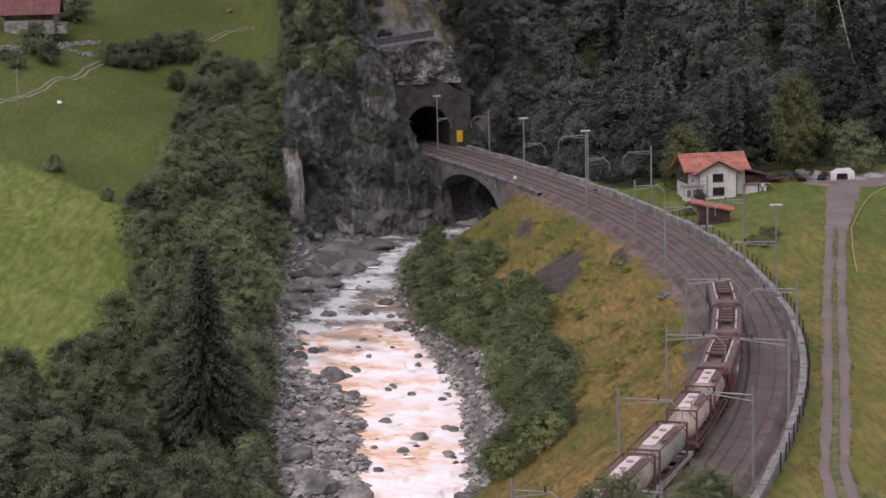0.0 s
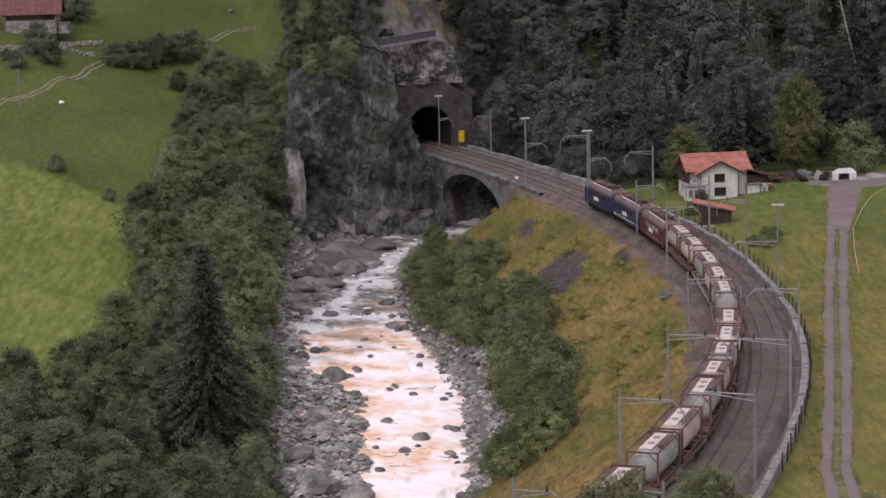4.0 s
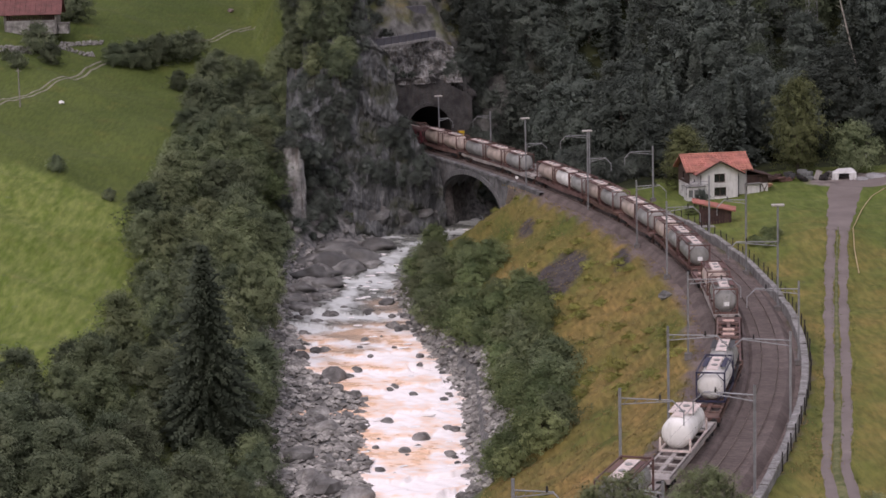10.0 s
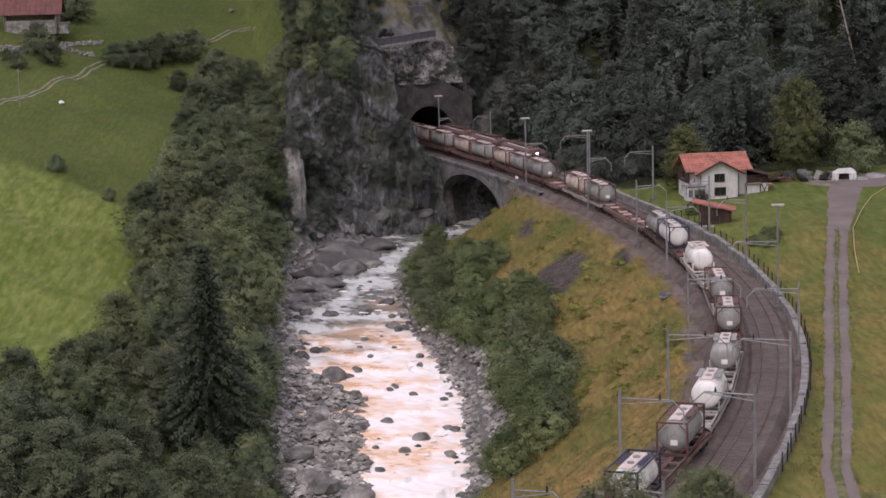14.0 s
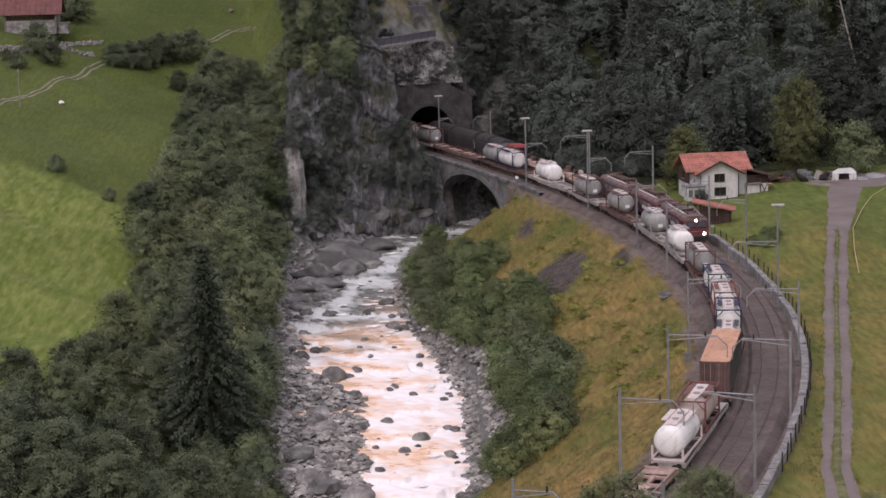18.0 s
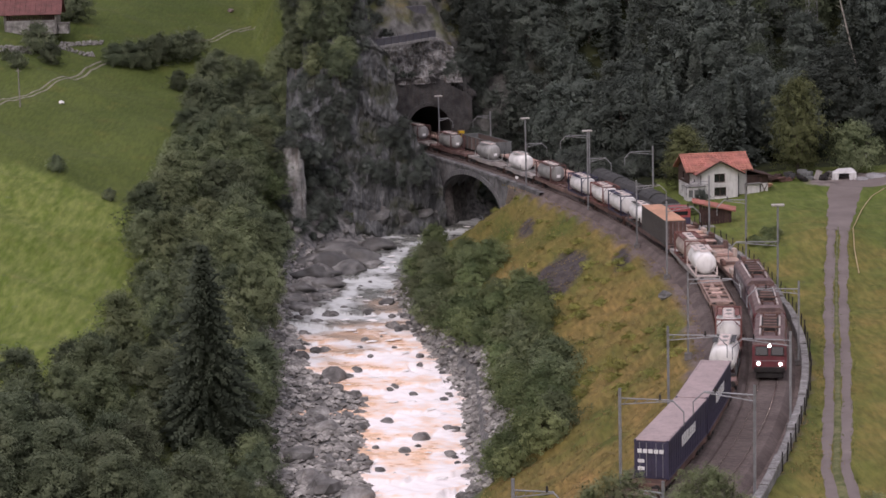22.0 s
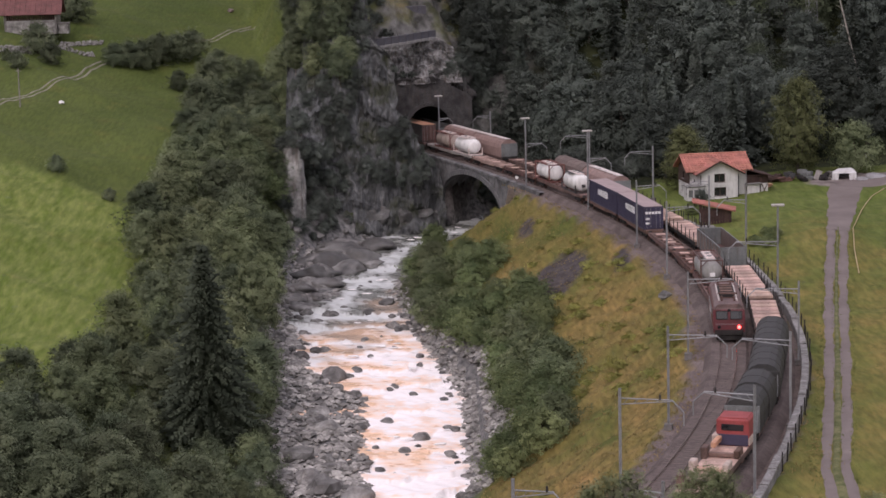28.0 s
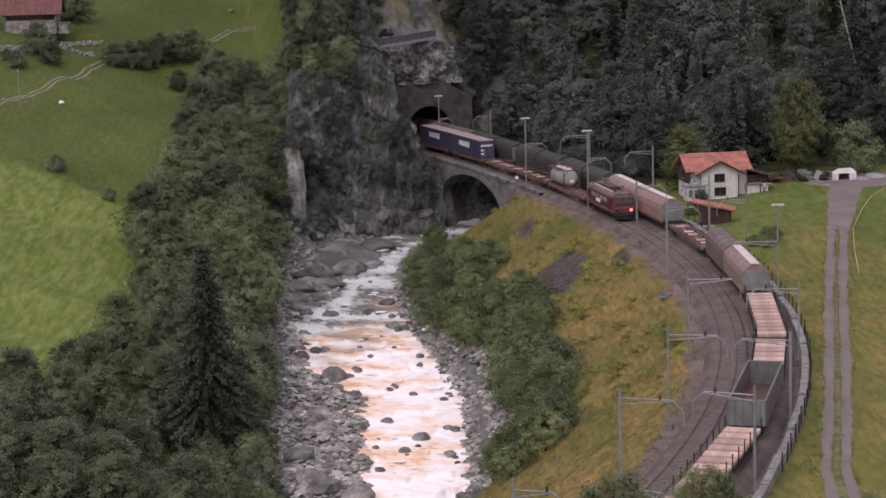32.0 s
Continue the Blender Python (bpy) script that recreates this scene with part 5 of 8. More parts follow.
def stones(name, n, seed, where, lo, hi, material, label, category):
    """Uncountable loose stones, joined."""
    rg = np.random.default_rng(seed)
    base = np.array([(1, 0, 0), (-1, 0, 0), (0, 1, 0), (0, -1, 0), (0, 0, 1), (0, 0, -1), (0.62, 0.62, 0.45), (-0.62, 0.62, 0.45), (-0.62, -0.62, 0.45), (0.62, -0.62, 0.45)], float)
    tri = np.array([(0, 6, 4), (6, 2, 7), (6, 7, 4), (2, 1, 7), (7, 1, 4), (1, 8, 4), (1, 3, 8), (8, 3, 9), (8, 9, 4), (3, 0, 9), (9, 0, 4), (0, 2, 6), (0, 5, 2), (2, 5, 1), (1, 5, 3), (3, 5, 0)])
    X, Y = where(rg, n)
    Z = land(X, Y)[0]
    m = len(X)
    a, s = rg.uniform(0, 6.28, m), np.exp(rg.uniform(math.log(lo), math.log(hi), m))
    v = base[None] * (1 + rg.uniform(-0.25, 0.25, (m, 10, 1))) * s[:, None, None] * np.array([1, 0.8, 0.6])
    c, q = np.cos(a)[:, None], np.sin(a)[:, None]
    co = np.stack([v[..., 0] * c - v[..., 1] * q + X[:, None], v[..., 0] * q + v[..., 1] * c + Y[:, None], v[..., 2] + Z[:, None] + s[:, None] * 0.15], -1)
    f = (tri[None] + (np.arange(m) * 10)[:, None, None]).reshape(-1, 3)
    ob = new(name, np_mesh(name, co.reshape(-1, 3), f, material))
    return tagged(ob, label, category, kind="stuff")


def margins(rg, n):
    Y = rg.uniform(200, 346, n)
    v = np.where(rg.random(n) < 0.6, rg.uniform(-1.25, -0.1, n), rg.uniform(0.8, 1.42, n))
    X = np.interp(Y, RIVER[1:10, 1], RIVER[1:10, 0]) + v * np.interp(Y, RIVER[1:10, 1], RIVER[1:10, 2])
    keep = (v > 0.5) | (v < -0.6) | (Y < 250) | (v < -0.15 - 0.5 * (Y - 248) / 22)
    keep &= ~((v > 0.5) & (Y > 335))
    return X[keep], Y[keep]


M_STONES = mat("river_stones", (0.20, 0.192, 0.178), 0.8, 0, 0.3, 0.5, (0.38, 0.365, 0.34), stain=0.2)
sn, sk = M_STONES.node_tree.nodes, M_STONES.node_tree.links
gi, hv, mr = sn.new("ShaderNodeNewGeometry"), sn.new("ShaderNodeHueSaturation"), sn.new("ShaderNodeMapRange")
mr.inputs[3].default_value, mr.inputs[4].default_value = 0.55, 1.5
src = sn["Principled BSDF"].inputs["Base Color"].links[0].from_socket
sk.new(gi.outputs["Random Per Island"], mr.inputs[0]), sk.new(mr.outputs[0], hv.inputs["Value"]), sk.new(src, hv.inputs["Color"]), sk.new(hv.outputs[0], sn["Principled BSDF"].inputs["Base Color"])
stones("river_stones", 13000, 3, margins, 0.16, 0.7, M_STONES, "loose grey stones lining the torrent", "stones")

# pale blocks at the cliff's foot and the slope's bare rock
for x, y, z, s in ((-9.8, 349.0, -8.6, 3.0), (-6.6, 350.2, -9.2, 2.7), (-12.8, 347.6, -10, 2.0), (-2.6, 352.0, -9.0, 2.3), (-15.5, 347.2, -9.8, 2.2), (-18.5, 346.2, -10.2, 2.0), (-21.8, 345.8, -9, 2.2)):
    y += 1.0
    ob = tagged(new("cliff_block", boulder_mesh("cliff_block", int(x * 3) % 11 + 2, M_ROCKP, 3, 0.95, 0.4)), "pale grey rock block at the foot of the cliff", "rock", "cliff blocks")
    ob.matrix_basis = pose(x, y + 0.6, z - 0.3, r2.uniform(-16, 16), r2.uniform(-16, 16), r2.uniform(0, 360)) @ Matrix.Diagonal((s, s * 0.8, s, 1))
for i in range(14):
    x, y = r2.uniform(-25, -15), r2.uniform(335, 346)
    if river_at(np.array([x]), np.array([y]))[0][0] > -7:
        continue
    s = r2.uniform(0.4, 1.1)
    ob = tagged(new("cliff_block", BOULDERS[r2.randrange(7)]), "grey rock block fallen at the foot of the cliff", "rock", "cliff blocks")
    ob.matrix_basis = pose(x, y, height(x, y) + 0.1 * s, r2.uniform(-20, 20), r2.uniform(-20, 20), r2.uniform(0, 360)) @ Matrix.Diagonal((s, s, s * 1.2, 1))
ob = boulder(24.0, 235.6, height(24.0, 235.6) + 0.3, 0.85, "pale grey boulder on the grassy embankment", "")
ob.data = boulder_mesh("boulder", 9, M_ROCKP)
ob = boulder(-62.3, 362.5, height(-62.3, 362.5) + 0.2, 0.55, "white boulder lying on the meadow", "")
ob.data = boulder_mesh("boulder", 4, M_WHITE)
ob = boulder(-42.9, 459.5, height(-42.9, 459.5) + 0.2, 0.8, "reddish stone heap on the upper meadow", "")
ob.data = boulder_mesh("boulder", 5, M_COV)


def draped(name, pts, width, material, words, category, lift=0.07, step=1.0, parent=None):
    """A strip laid over the ground along pts."""
    P = [np.array(p, float) for p in pts]
    C = []
    for a, b in zip(P, P[1:]):
        n = max(1, int(np.hypot(*(b - a)) / step))
        C += [a + (b - a) * i / n for i in range(n)]
    C.append(P[-1])
    C = np.array(C)
    T = np.gradient(C, axis=0)
    T /= np.hypot(*T.T)[:, None]
    N = np.stack([T[:, 1], -T[:, 0]], 1)
    offs = np.linspace(-0.5, 0.5, 5)
    co, f = [], []
    for i in range(len(C)):
        w = width[0] + (width[1] - width[0]) * i / len(C)
        for o in offs:
            q = C[i] + N[i] * (o * w + min(1, w) ** 2 * (0.09 * math.sin(i * 0.31 + o * 3) + 0.07 * math.sin(i * 0.83 + o * 7) + 0.05 * math.sin(i * 2.1 + o * 11)))
            co.append((q[0], q[1], height(q[0], q[1]) + lift * (0.2 if abs(o) > 0.45 else 1)))
    for i in range(len(C) - 1):
        for j in range(4):
            k = i * 5 + j
            f.append((k, k + 1, k + 6, k + 5))
    ob = new(name, np_mesh(name, np.array(co), np.array(f), material, True))
    if parent:
        ob.parent = parent
        return ob
    return tagged(ob, words, category, kind="structure")


M_ROADM = mat("gravel_road", (0.165, 0.136, 0.126), 0.95, 0, 0.1, 0.15, (0.2, 0.168, 0.156))
road = thing("road", "grey gravel farm road with two wheel ruts and a grassy middle", "road", kind="structure")
for o in (-0.75, 0.75):
    draped("wheel_rut", [(road_x(y) + o + 0.25 * math.sin(y * 0.045), y) for y in np.linspace(108, 262, 36)], (0.68, 1.1), M_ROADM, "", "", 0.07, parent=road)
draped("roadbed", [(road_x(y) + 0.25 * math.sin(y * 0.045), y) for y in np.linspace(260, 304, 12)] + [(57.5, 309)], (2.5, 4.8), M_ROADM, "", "", 0.09, parent=road)
M_STRIP = mat("grassy_middle_strip", (0.10, 0.122, 0.035), 0.95, 0, 0.3, 0.8, (0.17, 0.165, 0.075), bump=0.6)
draped("middle_strip", [(road_x(y) + 0.25 * math.sin(y * 0.045), y) for y in np.linspace(108, 263, 36)], (0.85, 0.2), M_STRIP, "", "", 0.10, parent=road)
draped("gravel_top", [(57, 308), (64, 311.5), (76, 315)], (8.0, 5.0), M_ROADM, "", "", 0.10, parent=road)
M_PATH = mat("pale_path", (0.20, 0.19, 0.135), 0.95, 0, 0.25, 0.8, (0.27, 0.26, 0.20), bump=0.5)
for name, pts, words in (("path_1", [(-75, 341), (-71.0, 355.3), (-69.3, 361), (-67.5, 367), (-65.5, 372.5), (-63.8, 379), (-62.2, 388), (-60.5, 399)], "pale farm path with two ruts climbing across the meadow"), ("path_2", [(-49, 425), (-45.3, 432), (-42, 439), (-37.5, 452)], "pale farm path with two ruts along the upper meadow")):
    path = thing(name, words, "path", kind="structure")
    for o in (-0.5, 0.5):
        draped("wheel_rut", [(x + o, y - 0.3 * o) for x, y in pts], (0.42, 0.42), M_PATH, "", "", 0.1, parent=path)

# ---- the rock face left of the tunnel ----
def cliff():
    M = bpy.data.materials.new("cliff_rock")
    M.use_nodes = True
    n, k = M.node_tree.nodes, M.node_tree.links
    b = n["Principled BSDF"]
    b.inputs["Roughness"].default_value = 0.9
    co, mp = n.new("ShaderNodeTexCoord"), n.new("ShaderNodeMapping")
    mp.inputs["Scale"].default_value = (1, 1, 0.3)
    k.new(co.outputs["Object"], mp.inputs[0])
    t1, t2, t3 = (n.new("ShaderNodeTexNoise") for _ in range(3))
    for t, sc, v in ((t1, 0.5, mp), (t2, 2.4, mp), (t3, 0.23, co)):
        t.inputs["Scale"].default_value, t.inputs["Detail"].default_value, t.inputs["Roughness"].default_value = sc, 9, 0.62
        k.new(v.outputs[0] if v is mp else v.outputs["Object"], t.inputs["Vector"])
    r1 = n.new("ShaderNodeValToRGB")
    r1.color_ramp.elements[0].position, r1.color_ramp.elements[1].position = 0.34, 0.68
    r1.color_ramp.elements[0].color, r1.color_ramp.elements[1].color = (0.031, 0.033, 0.034, 1), (0.168, 0.174, 0.174, 1)
    k.new(t1.outputs[0], r1.inputs[0])
    ov = n.new("ShaderNodeMix")
    ov.data_type, ov.blend_type = "RGBA", "OVERLAY"
    ov.inputs[0].default_value = 0.8
    k.new(r1.outputs[0], ov.inputs[6]), k.new(t2.outputs[0], ov.inputs[7])
    mo, mm = n.new("ShaderNodeMapRange"), n.new("ShaderNodeMix")
    mo.inputs[1].default_value, mo.inputs[2].default_value = 0.5, 0.64
    mm.data_type = "RGBA"
    mm.inputs[7].default_value = (0.045, 0.05, 0.03, 1)
    k.new(t3.outputs[0], mo.inputs[0]), k.new(mo.outputs[0], mm.inputs[0]), k.new(ov.outputs[2], mm.inputs[6])
    ms, t4, sr, sm = n.new("ShaderNodeMapping"), n.new("ShaderNodeTexNoise"), n.new("ShaderNodeMapRange"), n.new("ShaderNodeMix")
    ms.inputs["Scale"].default_value = (1, 1, 0.09)
    t4.inputs["Scale"].default_value, t4.inputs["Detail"].default_value, t4.inputs["Roughness"].default_value = 0.9, 7, 0.6
    sr.inputs[1].default_value, sr.inputs[2].default_value, sr.inputs[4].default_value = 0.60, 0.74, 0.65
    sm.data_type = "RGBA"
    sm.inputs[7].default_value = (0.36, 0.36, 0.355, 1)
    k.new(co.outputs["Object"], ms.inputs[0]), k.new(ms.outputs[0], t4.inputs["Vector"]), k.new(t4.outputs[0], sr.inputs[0])
    k.new(sr.outputs[0], sm.inputs[0]), k.new(mm.outputs[2], sm.inputs[6]), k.new(sm.outputs[2], b.inputs["Base Color"])
    bp = n.new("ShaderNodeBump")
    bp.inputs["Strength"].default_value, bp.inputs["Distance"].default_value = 1.0, 0.4
    k.new(t2.outputs[0], bp.inputs["Height"]), k.new(bp.outputs[0], b.inputs["Normal"])
    nu, nv = 230, 210
    U, Vv = np.meshgrid(np.linspace(-25.0, 1.2, nu), np.linspace(-13.5, 33, nv))
    foot = np.interp(U, (-40, -22, -13, -7, -3, 1.5), (350, 346.5, 348.8, 350.5, 352.2, 354.6))
    # buttresses and clefts that run down the face, broken by ledges
    nz = np.array([noise.noise(Vector((x * 0.20, z * 0.05, 3.1))) * 2.6 + (1 - abs(noise.noise(Vector((x * 0.5, z * 0.11, 9.7))))) * 1.9 + noise.noise(Vector((x * 1.2, z * 0.35, 1.7))) * 0.8 + noise.noise(Vector((x * 2.7, z * 1.2, 5.2))) * 0.4 for x, z in zip(U.ravel(), Vv.ravel())]).reshape(U.shape)
    level = Vv / 5.2 + 0.5 * wob(U, Vv, 4, 2)
    ledge = 0.25 * np.sin(level * 6.28) + 0.12 * np.sin(level * 17 + 0.6 * U)
    Y = foot + (Vv + 11) / 3.2 - 0.4 - nz + ledge + 0.3 * wob(Vv, U, 3, 3)
    Y = Y + smooth(-21.5, -25.0, U) * 5 + np.maximum(0, Vv - 8 - 0.9 * (U + 22)) * 0.5
    Y = np.where(Vv < -7, Y - 0.8 * smooth(-7, -11, Vv) * (1 + wob(U, Vv, 2.2, 6)), Y)
    co_ = np.stack([U, Y, Vv], -1).reshape(-1, 3)
    i = np.arange(nu * (nv - 1)).reshape(nv - 1, nu)[:, :-1].ravel()
    f = np.stack([i, i + 1, i + nu + 1, i + nu], 1)
    fx, fz = co_[f].mean(1)[:, 0], co_[f].mean(1)[:, 2]
    rim = lambda z: np.interp(z, (-13, -2, 1.6, 6, 8.4, 17, 20), (0.6, 0.1, -2.9, -4.9, -7.0, -7.6, -11.5))
    f = f[(fx < rim(fz) + 0.5 * wob(fz, fx, 2.5, 4)) & (fz < 31)]
    rs = np.random.default_rng(44)
    spots = []
    for _ in range(1500):
        a, b = rs.integers(0, nv), rs.integers(4, nu)
        x, y, z = U[a, b], Y[a, b], Vv[a, b]
        if x > rim(z) + 0.3:
            continue
        cover = 0.5 + 0.5 * wob(np.array([x]), np.array([z]), 4.5, 3)[0]
        bare = 2.0 * math.exp(-((x + 10) / 3.0) ** 2 - ((z - 12.5) / 6) ** 2) + math.exp(-((x + 22.6) / 2.0) ** 2) * (z < 7) + 0.9 * (z < -3.5) 
        lush = 0.35 * math.exp(-((x + 5.5) / 3.5) ** 2 - ((z - 1) / 5) ** 2) + 0.2 * (z > 14) + 0.3 * math.exp(-((x + 17) / 3.5) ** 2) * (z > -3)
        if z < -7 or cover < 0.5 - lush + 0.6 * bare or any((x - p) ** 2 + (z - q) ** 2 < 1.7 for p, q in spots):
            continue
        spots.append((x, z))
        if z > 13 and x < -13 and rs.random() < 0.6:
            tagged(plant(BANK[rs.integers(0, 4)], x, y, rs.uniform(0.4, 0.68), rs.uniform(0, 360), 0.9, z=z), group="spur trees")
        else:
            tagged(plant(SCRUB[rs.integers(0, 2)], x, y + 0.1, rs.uniform(0.3, 0.72), rs.uniform(0, 360), 0.7, z=z), group="cliff shrubs")
    return tagged(new("cliff", np_mesh("cliff", co_, f, M)), "grey fissured cliff with pale streaks beside the tunnel", "cliff", kind="structure")



cliff()


def pillar():
    """The pale weathered column at the cliff's river end."""
    bm = B()
    seg, rows = 40, 70
    rings = []
    for j in range(rows):
        z = -14 + 20.5 * j / (rows - 1)
        ring = []
        for i in range(seg):
            a = 2 * math.pi * i / seg
            d = Vector((math.cos(a), math.sin(a), 0))
            r = 1.75 + 0.55 * noise.noise(Vector((d.x * 1.6, d.y * 1.6, z * 0.12))) + 0.3 * noise.noise(Vector((d.x * 4, d.y * 4, z * 0.3))) + 0.12 * noise.noise(Vector((d.x * 9, d.y * 9, z * 1.1))) + 0.035 * max(0, -z)
            r *= 1 - 0.85 * max(0, (j / rows - 0.72) / 0.28) ** 1.5
            ring.append(bm.verts.new((-23.1 + d.x * r * 1.15 + 0.03 * z, 341.5 + d.y * r * 0.9 + 0.1 * z, z)))
        rings.append(ring)
    for p, q in zip(rings, rings[1:]):
        for i in range(seg):
            bm.faces.new((p[i], p[(i + 1) % seg], q[(i + 1) % seg], q[i]))
    bm.faces.new(rings[-1])
    me = mesh_of("rock_pillar", bm, mat("streaked_pale_rock", (0.17, 0.167, 0.158), 0.9, 0, 0.4, 0.35, (0.40, 0.395, 0.375), bump=1.0, bscale=2.2, stain=0.75))
    tagged(new("rock_pillar", me), "pale streaked rock column at the river end of the cliff", "rock", kind="structure")
    for x, y, z, k in ((-23.4, 341.0, 4.6, 0.7), (-21.4, 342.2, 2.5, 0.8), (-25.0, 342, 3.0, 0.8), (-20.6, 343.5, -2.5, 0.6), (-21.8, 343.5, 6.5, 0.9), (-20.0, 345, 1.5, 0.9), (-19.4, 345.5, -5.0, 0.5), (-25.6, 341, -1.5, 0.8)):
        tagged(plant(SCRUB[0], x, y, k, x * 91, 0.5, z=z), group="cliff shrubs")


pillar()
# ---- house by the line ----
M_PLASTER = mat("white_plaster", (0.56, 0.555, 0.55), 0.9, 0, 0.12, 0.8, stain=0.28, bump=0.2)
M_TILE = mat("orange_roof_tiles", (0.36, 0.145, 0.11), 0.8, 0, 0.22, 1.2, stain=0.22, rand=0.16)
M_WOOD = mat("dark_stained_boards", (0.06, 0.035, 0.03), 0.85, 0, 0.3, 1.5, rand=0.2)
M_BARNR = mat("red_barn_roof", (0.145, 0.06, 0.055), 0.8, 0, 0.22, 0.8, stain=0.3)
M_RUBBLE = mat("rubble_stone", (0.21, 0.2, 0.19), 0.95, 0, 0.35, 1.2, (0.36, 0.35, 0.335), bump=0.9, bscale=4)
M_GREYB = mat("weathered_boards", (0.21, 0.195, 0.18), 0.9, 0, 0.3, 1.5, rand=0.2)


def wall_with_holes(w, h, holes, thick, gable=0.0):
    """A wall in the x-z plane from x = 0, outside at y = 0, with rectangular openings (x0, z0, x1, z1) through it."""
    xs = sorted({0.0, w, w / 2, *[q for a in holes for q in (a[0], a[2])]})
    zs = sorted({0.0, h, *[q for a in holes for q in (a[1], a[3])]})
    bm = B()
    for xa, xb in zip(xs, xs[1:]):
        for za, zb in zip(zs, zs[1:]):
            cx, cz = (xa + xb) / 2, (za + zb) / 2
            if any(a[0] < cx < a[2] and a[1] < cz < a[3] for a in holes):
                continue
            box(bm, (cx, thick / 2, cz), (xb - xa, thick, zb - za))
    if gable:
        v = [bm.verts.new(p) for p in ((0, 0, h), (w, 0, h), (w / 2, 0, h + gable), (0, thick, h), (w, thick, h), (w / 2, thick, h + gable))]
        for f in ((0, 1, 2), (3, 5, 4), (0, 2, 5, 3), (1, 4, 5, 2)):
            bm.faces.new([v[i] for i in f])
    bmesh.ops.remove_doubles(bm, verts=bm.verts, dist=0.001)
    return bm


def window(parent, x, y, z, w, h, m=None, side=0):
    fr = part("window", B_frame(w, h), M_WOOD, parent)
    fr.matrix_basis = pose(x, y, z, 0, 0, side)
    part("pane", box(B(), (0, 0.06, 0), (w - 0.1, 0.03, h - 0.1)), M_GLASS, fr)
    part("sill", box(B(), (0, -0.06, -h / 2 - 0.05), (w + 0.2, 0.2, 0.08), 0.02), M_CONC, fr)
    return fr


def B_frame(w, h):
    bm = B()
    for x in (-1, 1):
        box(bm, (x * (w / 2 - 0.04), 0, 0), (0.08, 0.12, h))
    for z in (-1, 1):
        box(bm, (0, 0, z * (h / 2 - 0.04)), (w, 0.12, 0.08))
    box(bm, (0, 0.02, 0), (0.06, 0.08, h))
    return bm


def slab(a, b, c, d, thick):
    """A roof panel through four corners."""
    bm = B()
    P = [Vector(p) for p in (a, b, c, d)]
    n = (P[1] - P[0]).cross(P[3] - P[0]).normalized() * thick
    lo = [bm.verts.new(p) for p in P]
    hi = [bm.verts.new(p + n) for p in P]
    bm.faces.new(lo[::-1]), bm.faces.new(hi)
    for i in range(4):
        j = (i + 1) % 4
        bm.faces.new((lo[i], lo[j], hi[j], hi[i]))
    return bm


def tile_rows(parent, a, b, c, d, rows=9, cols=14):
    """Roof tile courses over the panel a-b (eave) to d-c (ridge)."""
    a, b, c, d = (Vector(p) for p in (a, b, c, d))
    n = (b - a).cross(d - a).normalized()
    for r in range(rows):
        f0, f1 = r / rows, (r + 1) / rows
        p0, p1, q1, q0 = a.lerp(d, f0), b.lerp(c, f0), b.lerp(c, f1 + 0.02), a.lerp(d, f1 + 0.02)
        bm = B()
        for i in range(cols):
            g0, g1 = i / cols, (i + 1) / cols
            P = [p0.lerp(p1, g0) + n * 0.14, p0.lerp(p1, g1) + n * 0.14, q0.lerp(q1, g1) + n * 0.08, q0.lerp(q1, g0) + n * 0.08]
            mid0, mid1 = (P[0] + P[1]) / 2 + n * 0.06, (P[2] + P[3]) / 2 + n * 0.06
            v = [bm.verts.new(p) for p in (P[0], mid0, P[1], P[2], mid1, P[3])]
            bm.faces.new((v[0], v[1], v[4], v[5])), bm.faces.new((v[1], v[2], v[3], v[4]))
            w = [bm.verts.new(p) for p in (P[0] - n * 0.08, P[1] - n * 0.08)]
            bm.faces.new((v[0], w[0], w[1], v[2], v[1]))
        part("tile_course", bm, M_TILE, parent)


